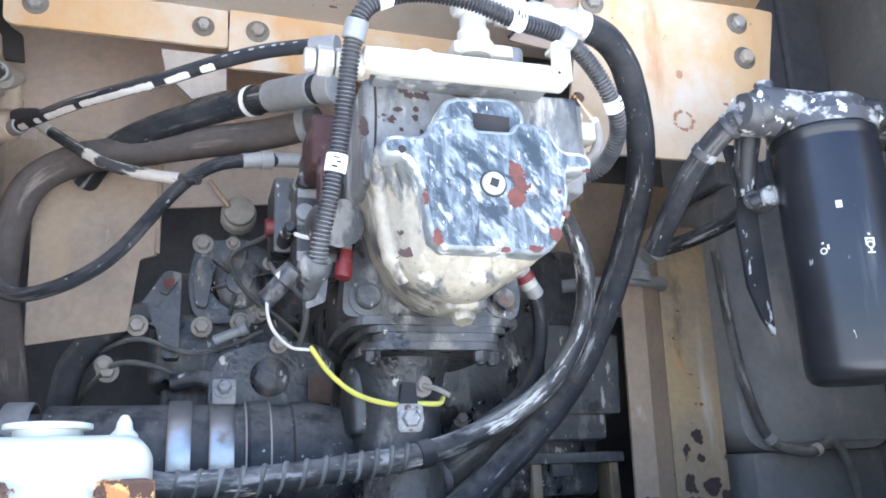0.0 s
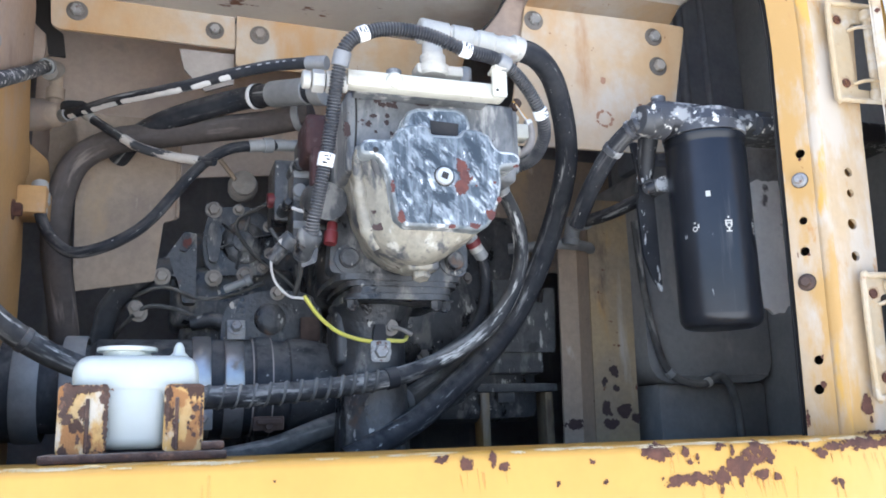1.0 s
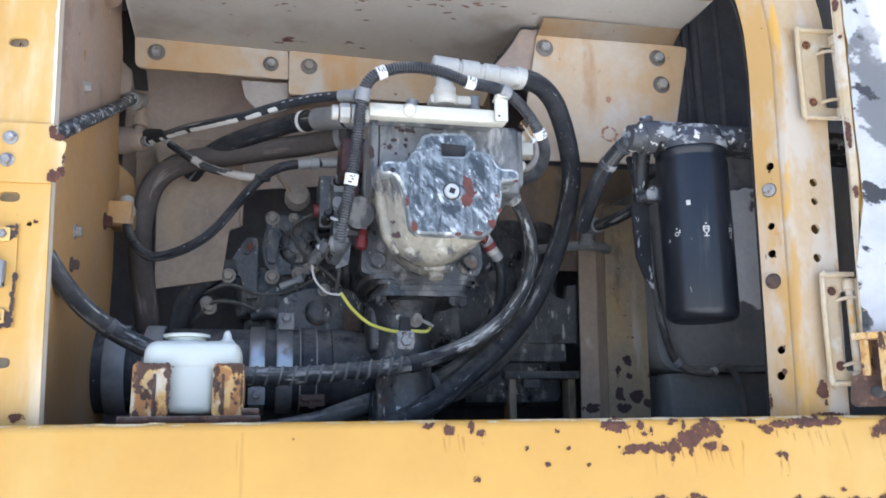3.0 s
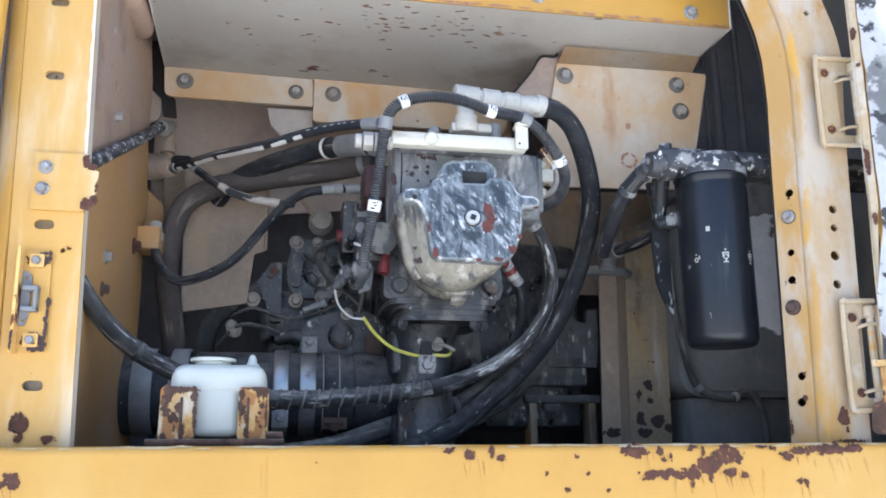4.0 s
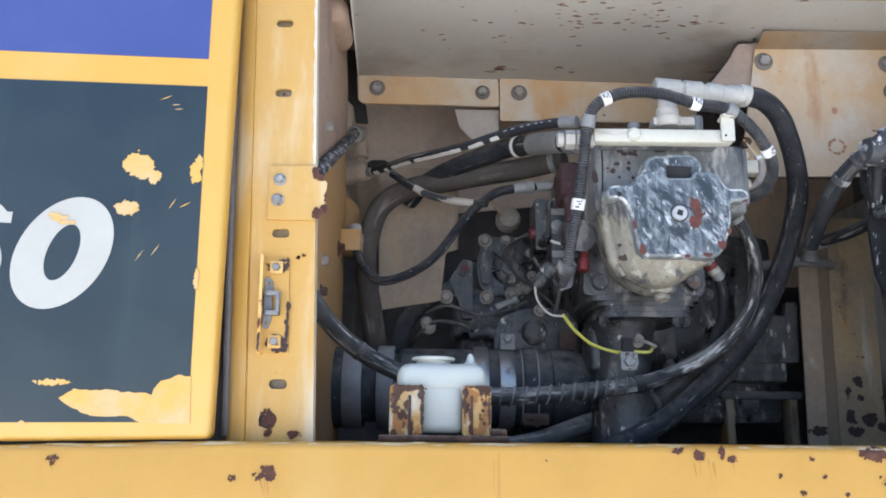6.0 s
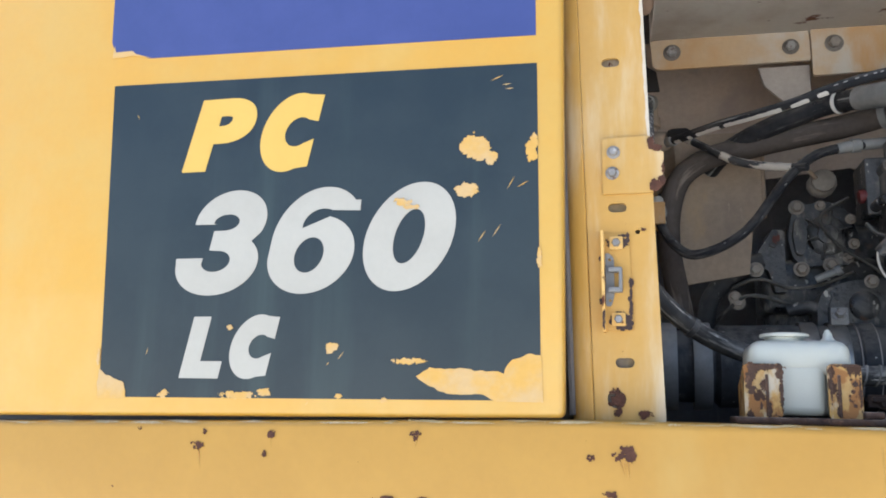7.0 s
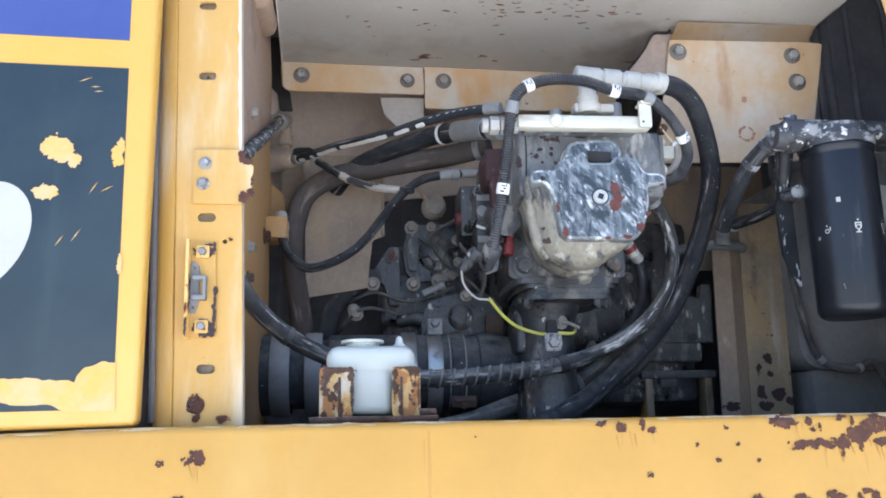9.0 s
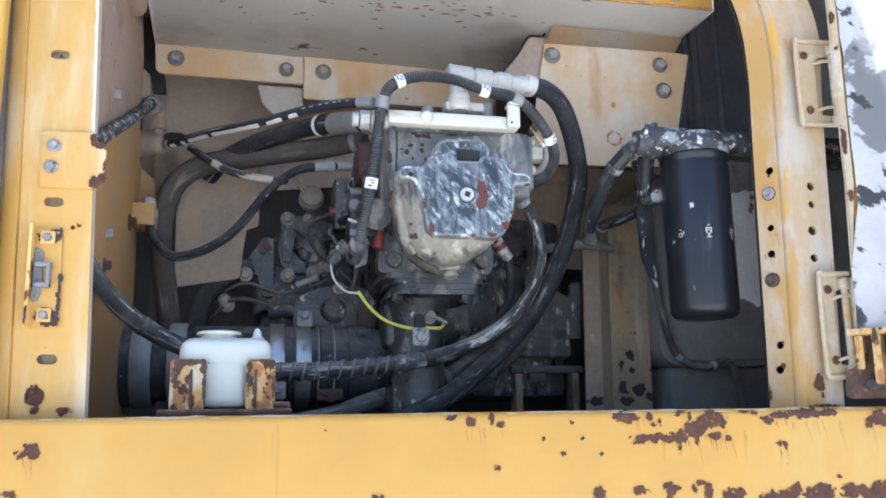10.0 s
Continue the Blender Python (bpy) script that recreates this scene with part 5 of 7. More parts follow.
for i in range(20):
    a = i * 0.33 + rnd.uniform(-0.12, 0.12)
    k = rnd.uniform(0.0016, 0.0042)
    chip(bm, 0.731 + 0.0155 * math.cos(a) + rnd.uniform(-0.001, 0.001), 1.940 + 0.0145 * math.sin(a), k, k * 0.9, 0.392, 211 + i, 0.8)
part("speckled_rust", bm, M["primer_rust"], right_plate)
bm = B()
plate(bm, rounded([(0.600, 2.166), (0.553, 2.162), (0.541, 2.150), (0.526, 2.124), (0.494, 2.083), (0.462, 2.046), (0.59, 2.03)], 0.006), 0.40, 0.404)
gusset = solo("gusset_plate", bm, M["gusset_brown"], "brown bent gusset sheet with a dark rim", "gusset")
bm = B()
tube(bm, [(0.586, 0.396, 2.180), (0.581, 0.396, 2.165), (0.553, 0.396, 2.163), (0.541, 0.396, 2.151), (0.526, 0.396, 2.125), (0.494, 0.396, 2.084), (0.462, 0.396, 2.047)], 0.0024, 8, 5)
part("rim", bm, M["void"], gusset, "thin black rim")
bm = B()
plate(bm, [(-0.02, 2.117), (0.082, 2.117), (0.082, 2.055), (0.03, 2.035), (-0.01, 2.075)], 0.665, 0.671)
solo("small_gusset", bm, M["grey_tab"], "small pale bent tab below the strip", "gusset")

# ---- sheets deep in the bay ----
bm = B()
plate(bm, [(-0.30, 2.30), (0.62, 2.30), (0.62, 1.82), (0.42, 1.82), (0.20, 1.95), (-0.30, 1.90)], 0.90, 0.905)
solo("rear_sheet", bm, M["brown"], "purplish brown dusty sheet in the back of the bay", "sheet", kind="structure")
bm = B()
plate(bm, rounded([(0.625, 2.02), (1.00, 2.02), (1.00, 1.74), (0.66, 1.74), (0.625, 1.80)], 0.01), 0.86, 0.865)
solo("end_sheet", bm, M["shield_brown"], "dull brown sheet behind the support post", "sheet", kind="structure")
bm = B()
plate(bm, rounded([(-0.200, 2.00), (-0.012, 2.00), (-0.012, 1.80), (-0.037, 1.792), (-0.050, 1.678), (-0.190, 1.655)], 0.004), 0.745, 0.750)
shield_sheet = solo("heat_shield", bm, M["shield_brown"], "dusty brown sheet metal shield with a stepped edge", "heat shield")
bm = B()
tube(bm, [(-0.0125, 0.744, 1.99), (-0.0125, 0.744, 1.90), (-0.0125, 0.744, 1.802)], 0.004, 8, 3)
part("rolled_edge", bm, M["shield_brown"], shield_sheet)
bm = B()
plate(bm, [(-0.26, 2.02), (-0.15, 2.015), (-0.15, 1.93), (-0.26, 1.88)], 0.84, 0.846)
solo("dark_sheet", bm, M["shield_brown"], "dark brown folded sheet beside the hose joint", "sheet")

# ---- hydraulic pump ----
pump = thing("hydraulic_pump", (0.35, 0.42, 1.46), "large grimy hydraulic pump with a scraped bare cover", "hydraulic pump")
bm = B()
box(bm, (0.224, 0.276, 1.770), (0.500, 0.46, 1.899), 0.008, 3)
box(bm, (0.480, 0.290, 1.79), (0.512, 0.44, 1.898), 0.006, 2)
top_block = part("top_block", bm, M["pump_paint"], pump, "grey painted block with dark chips")
bm = B()
for i, (x, z, rx, rz) in enumerate(((0.266, 1.898, 0.005, 0.005), (0.272, 1.890, 0.007, 0.004), (0.281, 1.885, 0.009, 0.004), (0.291, 1.886, 0.007, 0.004), (0.299, 1.892, 0.005, 0.004), (0.266, 1.866, 0.006, 0.004), (0.259, 1.853, 0.006, 0.005), (0.289, 1.868, 0.004, 0.005), (0.287, 1.857, 0.004, 0.004), (0.296, 1.840, 0.004, 0.004),
                                    (0.245, 1.895, 0.005, 0.006), (0.30, 1.885, 0.006, 0.005), (0.225, 1.84, 0.006, 0.014), (0.345, 1.893, 0.012, 0.005), (0.27, 1.84, 0.003, 0.003))):
    chip(bm, x - 0.001, z - 0.006, rx, rz, 0.276, 240 + i, 0.5)
part("chipped_paint", bm, M["dark_chip"], top_block)
bm = B()
tube(bm, [(0.238, 0.2755, 1.895), (0.239, 0.2755, 1.85), (0.236, 0.2755, 1.79)], 0.0014, 6, 3)
part("seam", bm, M["void"], top_block)
bm = B()
box(bm, (0.182, 0.398, 1.835), (0.232, 0.50, 1.905), 0.008, 3)
box(bm, (0.190, 0.390, 1.78), (0.214, 0.42, 1.845), 0.006, 2)
part("rust_red_flange", bm, M["maroon"], top_block, "rust-red side flange")

cover = [(0.231, 1.790), (0.237, 1.801), (0.250, 1.804), (0.270, 1.804), (0.283, 1.808), (0.287, 1.821), (0.303, 1.830), (0.322, 1.833), (0.337, 1.831), (0.341, 1.818), (0.384, 1.819), (0.390, 1.831),
         (0.415, 1.831), (0.434, 1.823), (0.441, 1.806), (0.450, 1.800), (0.472, 1.800), (0.483, 1.792), (0.481, 1.780), (0.470, 1.777), (0.456, 1.776), (0.449, 1.773), (0.450, 1.750), (0.445, 1.724),
         (0.435, 1.695), (0.424, 1.680), (0.412, 1.674), (0.358, 1.676), (0.298, 1.676), (0.285, 1.688), (0.279, 1.718), (0.275, 1.745), (0.268, 1.767), (0.258, 1.779), (0.236, 1.779)]


def inset(loop, d):
    """The loop moved inwards by d."""
    out = []
    n = len(loop)
    for i in range(n):
        a, b, c = (Vector(loop[(i + k) % n]) for k in (-2, 0, 2))
        t = (c - a).normalized()
        out.append((b.x + t.y * d, b.y - t.x * d))
    return out


def soft_lid(outline, y_back, y_front, r):
    """A cast lid: the skirt and rounded rim, and its front face, as two meshes."""
    loop = rounded(outline, 0.0055, 4)
    rings = [(loop, y_back), (loop, y_front + r)] + [(inset(loop, r * (1 - math.cos(a))), y_front + r * (1 - math.sin(a))) for a in (0.5, 1.0, 1.57)]
    rim, face = B(), B()
    vs = [[rim.verts.new((x, y, z)) for x, z in ring] for ring, y in rings]
    for p, q in zip(vs, vs[1:]):
        for k in range(len(p)):
            rim.faces.new((p[k], p[(k + 1) % len(p)], q[(k + 1) % len(q)], q[k]))
    face.faces.new([face.verts.new((x, rings[-1][1], z)) for x, z in rings[-1][0]])
    return rim, face


boss = [(0.303, 1.826), (0.303, 1.842), (0.309, 1.858), (0.325, 1.865), (0.345, 1.865), (0.350, 1.868), (0.388, 1.869), (0.404, 1.861), (0.410, 1.843), (0.405, 1.822), (0.36, 1.815)]
rim_bm, face_bm = soft_lid(boss, 0.2765, 0.236, 0.007)
boss_part = part("upper_boss", face_bm, M["cover_steel"], pump, "scraped steel boss above the cover")
part("rim", rim_bm, M["cover_rim"], boss_part, "whitened rounded rim", 60)
rim_bm, face_bm = soft_lid(cover, 0.2755, 0.2205, 0.005)
cover_part = part("cover", face_bm, M["cover_steel"], pump, "scraped grey-green steel cover with whitish smears")
part("rim", rim_bm, M["cover_rim"], cover_part, "whitened rounded rim", 60)
bm = B()
for i, (x, z, rx, rz) in enumerate(((0.382, 1.774, 0.009, 0.012), (0.388, 1.758, 0.010, 0.015), (0.381, 1.741, 0.010, 0.012), (0.288, 1.690, 0.006, 0.010), (0.400, 1.684, 0.010, 0.005),
                                    (0.426, 1.702, 0.009, 0.008), (0.366, 1.681, 0.007, 0.004), (0.440, 1.726, 0.005, 0.005), (0.276, 1.735, 0.004, 0.009), (0.434, 1.752, 0.003, 0.003),
                                    (0.470, 1.780, 0.005, 0.003), (0.405, 1.745, 0.002, 0.002))):
    chip(bm, x + 0.003, z - 0.003, rx, rz, 0.2205, 260 + i, 0.5)
part("flaked_rust", bm, M["red_rust"], cover_part, "reddish brown rust patches")
bm = B()
plate(bm, [(0.3435, 1.845), (0.3885, 1.843), (0.387, 1.822), (0.344, 1.821)], 0.2348, 0.2375)
part("recessed_label", bm, M["void"], cover_part, "dark red-brown rectangle where a plate was")
bm = B()
lathe(bm, (0.358, 0.2235, 1.7535), (0.358, 0.2, 1.7535), [(0, 0.0136), (0.006, 0.0136), (0.0085, 0.0120), (0.0085, 0.0075), (0.0080, 0.0070), (0.0080, 0.001)], 28)
plug = part("plug", bm, M["bright_steel"], cover_part, "shiny worn round plug with a square hole")
bm = B()
lathe(bm, (0.358, 0.221, 1.7535), (0.358, 0.2, 1.7535), [(0, 0.0158), (0.001, 0.0158), (0.002, 0.0140)], 28)
part("seal_ring", bm, M["void"], plug)
bm = B()
h = 0.0068
plate(bm, [(0.358 + h * math.cos(a), 1.7535 + h * math.sin(a)) for a in (0.45, 2.02, 3.59, 5.16)], 0.2145, 0.2175)
part("square_hole", bm, M["void"], plug)
bm = B()
rod(bm, (0.255, 0.2195, 1.787), (0.255, 0.225, 1.787), 0.005)
part("bolt_hole", bm, M["void"], cover_part)

# cream casting that widens behind the cover
front = [(0.240, 1.790), (0.262, 1.778), (0.271, 1.760), (0.281, 1.722), (0.287, 1.694), (0.301, 1.679), (0.360, 1.679), (0.412, 1.677), (0.426, 1.685), (0.440, 1.714), (0.446, 1.750), (0.443, 1.785), (0.42, 1.815), (0.36, 1.815), (0.30, 1.812), (0.26, 1.797)]
mid = [(0.233, 1.787), (0.247, 1.764), (0.258, 1.738), (0.268, 1.705), (0.276, 1.682), (0.296, 1.658), (0.348, 1.645), (0.398, 1.663), (0.420, 1.680), (0.437, 1.712), (0.447, 1.750), (0.446, 1.785), (0.42, 1.815), (0.36, 1.815), (0.30, 1.815), (0.25, 1.802)]
low = [(0.232, 1.787), (0.240, 1.752), (0.247, 1.717), (0.256, 1.692), (0.270, 1.666), (0.306, 1.640), (0.348, 1.632), (0.382, 1.648), (0.418, 1.676), (0.438, 1.705), (0.450, 1.750), (0.449, 1.785), (0.42, 1.818), (0.36, 1.818), (0.30, 1.818), (0.25, 1.807)]
back = [(0.236, 1.800), (0.246, 1.762), (0.256, 1.722), (0.266, 1.700), (0.285, 1.668), (0.318, 1.645), (0.350, 1.640), (0.376, 1.648), (0.417, 1.678), (0.445, 1.702), (0.460, 1.750), (0.455, 1.795), (0.41, 1.825), (0.36, 1.825), (0.30, 1.825), (0.25, 1.812)]


def closed_glide(ring, sub):
    p = [Vector((x, 0, z)) for x, z in ring]
    line = glide(p[-3:] + p + p[:3], sub)
    return line[3 * sub:(3 + len(p)) * sub]


bm = B()
dense = [closed_glide(ring, 5) for ring in (front, mid, low, back)]
depth = (0.243, 0.268, 0.310, 0.41)
columns = [glide([Vector((ring[k].x, y, ring[k].z)) for ring, y in zip(dense, depth)], 6) for k in range(len(dense[0]))]
grid = []
for line in columns:
    grid.append([bm.verts.new(p + noise.noise_vector(p * 28) * (0.0035 if p.y > 0.258 else 0.0)) for p in line])
for k in range(len(grid)):
    a, b = grid[k], grid[(k + 1) % len(grid)]
    for u in range(len(a) - 1):
        bm.faces.new((a[u], b[u], b[u + 1], a[u + 1]))
casting = part("casting", bm, M["cream"], pump, "grimy cream painted casting", 70)
bm = B()
tube(bm, [(0.236, 0.243, 1.795), (0.237, 0.262, 1.780), (0.243, 0.278, 1.752), (0.250, 0.290, 1.722), (0.260, 0.298, 1.692), (0.278, 0.308, 1.662)], (0.007, 0.015), 16, 6, wobble=0.35)
tube(bm, [(0.257, 0.244, 1.786), (0.265, 0.253, 1.768), (0.273, 0.263, 1.735), (0.281, 0.267, 1.705), (0.294, 0.273, 1.676), (0.314, 0.289, 1.656)], (0.006, 0.013), 16, 6, wobble=0.35)
part("ridge", bm, M["cream"], casting, "", 80)
bm = B()
for i, (x, z, rx, rz, y) in enumerate(((0.2715, 1.6835, 0.013, 0.0065, 0.268), (0.262, 1.706, 0.004, 0.003, 0.268), (0.385, 1.665, 0.003, 0.003, 0.258))):
    chip(bm, x, z, rx, rz, y, 290 + i, 0.5)
part("chipped_paint", bm, M["dark_chip"], casting)
bm = B()
bolt(bm, (0.349, 0.322, 1.630), 0.0145, 0.014, (0, -0.3, -1), False)
box(bm, (0.322, 0.300, 1.628), (0.374, 0.36, 1.652), 0.007, 3)
part("drain_plug", bm, M["cream"], casting)

bm = B()
plate(bm, rounded([(0.222, 1.640), (0.452, 1.640), (0.460, 1.66), (0.458, 1.70), (0.430, 1.76), (0.25, 1.76), (0.226, 1.70)], 0.014), 0.412, 0.455, [])
flange = part("mounting_flange", bm, M["engine"], pump, "greasy dark pump mounting flange")
for x, z in ((0.254, 1.664), (0.433, 1.665)):
    bm = B()
    lathe(bm, (x, 0.412, z), (x, 0.3, z), [(0, 0.024), (0.003, 0.024), (0.004, 0.020), (0.004, 0.016), (0.014, 0.016), (0.017, 0.013)], 24)
    part("bolt", bm, M["engine"], flange, "greasy domed bolt")
for z0, z1, x0, x1 in ((1.6290, 1.6395, 0.235, 0.448), (1.620, 1.6285, 0.252, 0.440), (1.6085, 1.6195, 0.262, 0.430), (1.598, 1.608, 0.255, 0.428)):
    bm = B()
    plate(bm, rounded([(x0, 0.402), (x1, 0.402), (x1 + 0.006, 0.50), (x1, 0.62), (x0, 0.62), (x0 - 0.006, 0.50)], 0.03), z0, z1, place=lambda x, y, z: (x, z, y))
    stack = part("joint_plate", bm, M["engine"], pump, "greasy joint plate")
for x, y in ((0.262, 0.422), (0.402, 0.415), (0.420, 0.425)):
    bm = B()
    bolt(bm, (x, y, 1.600), 0.0105, 0.014, (0, 0, -1))
    rod(bm, (x, y, 1.580), (x, y, 1.60), 0.006)
    part("bolt", bm, M["engine"], stack)
bm = B()
lathe(bm, (0.318, 0.53, 1.60), (0.318, 0.53, 1.2), [(0, 0.075), (0.02, 0.066), (0.06, 0.058), (0.13, 0.060), (0.20, 0.064), (0.29, 0.064)], 32)
box(bm, (0.25, 0.50, 1.50), (0.30, 0.60, 1.60), 0.01, 3)
neck = part("neck", bm, M["engine"], pump, "greasy dark neck casting")
bm = B()
lathe(bm, (0.338, 0.475, 1.560), (0.338, 0.40, 1.560), [(0, 0.014), (0.006, 0.014), (0.007, 0.007), (0.012, 0.007)], 20)
tube(bm, [(0.338, 0.463, 1.560), (0.352, 0.452, 1.555), (0.368, 0.445, 1.545)], 0.0035, 8, 4)
part("sensor", bm, M["dusty_bolt"], neck)

bm = B()
box(bm, (0.213, 0.214, 1.881), (0.459, 0.240, 1.906), 0.004, 2)
bar = part("manifold_bar", bm, M["bar_cream"], pump, "cream painted square manifold bar")
bm = B()
lathe(bm, (0.283, 0.215, 1.894), (0.283, 0.18, 1.894), [(0, 0.012), (0.005, 0.012), (0.008, 0.009)], 20)
part("boss", bm, M["bar_cream"], bar)
bm = B()
for x, w, r in ((0.150, 0.012, 0.013), (0.164, 0.018, 0.017), (0.184, 0.022, 0.0165), (0.206, 0.010, 0.014)):
    rod(bm, (x, 0.232, 1.889), (x + w, 0.232, 1.889), r, 6 if r > 0.016 else 16)
part("end_nut", bm, M["fitting"], bar, "white overpainted hexagon fitting")
bm = B()
plate(bm, rounded([(0.436, 1.882), (0.459, 1.882), (0.459, 1.932), (0.436, 1.932)], 0.003), 0.206, 0.212)
box(bm, (0.438, 0.200, 1.925), (0.459, 0.232, 1.931), 0.001, 1)
clip_b = part("bracket", bm, M["bar_cream"], bar)
bm = B()
rod(bm, (0.443, 0.2052, 1.892), (0.443, 0.2075, 1.892), 0.0022)
part("hole", bm, M["void"], clip_b)
bm = B()
box(bm, (0.232, 0.241, 1.886), (0.445, 0.32, 1.902), 0.004)
part("bar_mount", bm, M["pump_paint"], bar)

# fittings at the pump's side
for x, z, r in ((0.524, 1.892, 0.013), (0.524, 1.838, 0.013)):
    bm = B()
    lathe(bm, (0.500, 0.32, z), (x, 0.32, z), [(0, r), (0.012, r), (0.014, r * 0.8), (0.020, r * 0.8), (0.024, r * 0.55)], 16)
    part("side_plug", bm, M["bar_cream"], pump, "cream painted plug")
bm = B()
box(bm, (0.505, 0.305, 1.856), (0.538, 0.335, 1.882), 0.004)
part("side_block", bm, M["bar_cream"], pump, "cream painted square block")
bm = B()
tube(bm, [(0.548, 0.325, 1.890), (0.550, 0.325, 1.872), (0.546, 0.325, 1.852), (0.536, 0.330, 1.839), (0.515, 0.34, 1.835)], (0.0062, 0.0085), 12, 6)
sensor = part("sensor_sleeve", bm, M["grey_tab"], pump, "pale grey sensor sleeve")
bm = B()
rod(bm, (0.540, 0.325, 1.890), (0.551, 0.325, 1.893), 0.0065, 12)
part("plug", bm, M["tape"], sensor)
for k in (0, 1):
    bm = B()
    tube(bm, [(0.545, 0.323, 1.893 + k * 0.003), (0.536, 0.322, 1.902 + k * 0.003), (0.527, 0.322, 1.916), (0.520, 0.325, 1.924 + k * 0.004)], 0.0016, 8, 5)
    part("wire", bm, M["rusty_yellow" if k else "wire_white"], sensor)
bm = B()
rod(bm, (0.520, 0.33, 1.915), (0.532, 0.33, 1.932), 0.0085, 12, 0.003)
part("cap", bm, M["rusty_bolt"], sensor)
bm = B()
tube(bm, [(0.478, 0.34, 1.800), (0.492, 0.352, 1.797), (0.503, 0.36, 1.792), (0.512, 0.37, 1.78)], 0.0115, 14, 4)
part("port_elbow", bm, M["grey_fitting"], pump)

# white pressure fitting on top
pf = thing("hose_fitting", (0.36, 0.243, 1.93), "white overpainted hydraulic hose fitting on the pump", "hose fitting")
a, b = Vector((0.330, 0.243, 1.994)), Vector((0.497, 0.247, 1.981))
bm = B()
n = (b - a).length
lathe(bm, a, b, [(0, 0.017), (0.003, 0.020), (0.046, 0.020), (0.048, 0.0165), (0.052, 0.0165), (0.054, 0.020), (0.085, 0.0205), (0.088, 0.017), (0.094, 0.017), (0.097, 0.020), (0.122, 0.020), (0.125, 0.0175), (0.135, 0.0175), (0.138, 0.0195), (n - 0.004, 0.0195), (n, 0.016)], 18)
part("body", bm, M["fitting"], pf)
bm = B()
lathe(bm, (0.353, 0.245, 1.99), (0.353, 0.245, 1.9), [(0, 0.016), (0.035, 0.016), (0.037, 0.020), (0.052, 0.020), (0.054, 0.024), (0.066, 0.024), (0.07, 0.02)], 18)
box(bm, (0.325, 0.235, 1.921), (0.40, 0.27, 1.938), 0.004)
part("neck", bm, M["fitting"], pf)
for x, y, z, r in ((0.412, 0.27, 1.95, 0.013), (0.30, 0.28, 1.94, 0.012)):
    bm = B()
    rod(bm, (x, y, 1.915), (x, y, z), r)
    part("cap", bm, M["grey_fitting"], pf)


# ---- hoses ----
def hose(label, points, r, m="rubber", name="hydraulic_hose", bands=(), ribs=0.0, pitch=0.004, wobble=0.02, band_m="tape", seg=16):
    t = thing(name, points[0], label, "conduit" if ribs else "hose", "hoses and conduits")
    bm = B()
    tube(bm, points, r, seg, 8, ribs, pitch, wobble)
    part("tube", bm, M[m], t)
    line = glide(points, 12)
    r0 = r[0] if isinstance(r, tuple) else r
    for k, length, grow, bm_name, mm in bands:
        i = min(int(k * (len(line) - 1)), len(line) - 2)
        d = (line[i + 1] - line[i - 1] if i else line[1] - line[0]).normalized()
        bm = B()
        c = line[i]
        rr = r0 + grow
        lathe(bm, c - d * length / 2, c + d * length / 2, [(0, rr - 0.001), (0.001, rr), (length - 0.001, rr), (length, rr - 0.001)], 18)
        band = part(bm_name, bm, M[mm], t)
        if bm_name == "marker_sleeve" and length > 0.012:
            bm = B()
            side = d.cross(Vector((0, -1, 0))).normalized()
            out = side.cross(d)
            out = out if out.y < 0 else -out
            for u, v, hu, hv in ((-0.25, -0.2, 0.07, 0.30), (0.02, 0.1, 0.06, 0.22), (0.24, -0.15, 0.05, 0.30), (0.30, 0.32, 0.12, 0.06)):
                m = c + d * u * length + side * v * rr + out * (rr * 1.0 + 0.0006)
                bm.faces.new([bm.verts.new(m + d * a * hu * length + side * b * hv * rr) for a, b in ((-1, -1), (1, -1), (1, 1), (-1, 1))])
            part("print", bm, M["void"], band, "small dark printed bars")
    return t


def worn_stripe(parent, points, r, runs, side, half, m, name="worn_stripe"):
    """Ragged worn strips lying on a hose, on the side that the vector names; half is their half width in radians."""
    line = glide([Vector(p) for p in points], 16)
    side = Vector(side).normalized()
    for k0, k1 in runs:
        bm = B()
        first, last = int(k0 * (len(line) - 1)), max(int(k1 * (len(line) - 1)), int(k0 * (len(line) - 1)) + 2)
        rows = []
        for i in range(first, last + 1):
            d = (line[min(i + 1, len(line) - 1)] - line[max(i - 1, 0)]).normalized()
            s = (side - d * side.dot(d)).normalized()
            c = d.cross(s)
            ragged = [1 + 0.35 * noise.noise(Vector((i * 1.7, k0 * 50 + e, r * 900))) for e in (0, 9)]
            w = half * (0.75 if i in (first, last) else 1)
            rows.append([bm.verts.new(line[i] + (s * math.cos(a) + c * math.sin(a)) * (r + 0.0007)) for a in (-w * ragged[0], -w * 0.4, w * 0.4, w * ragged[1])])
        for p, q in zip(rows, rows[1:]):
            for k in range(3):
                bm.faces.new((p[k], p[k + 1], q[k + 1], q[k]))
        part(name, bm, M[m], parent)


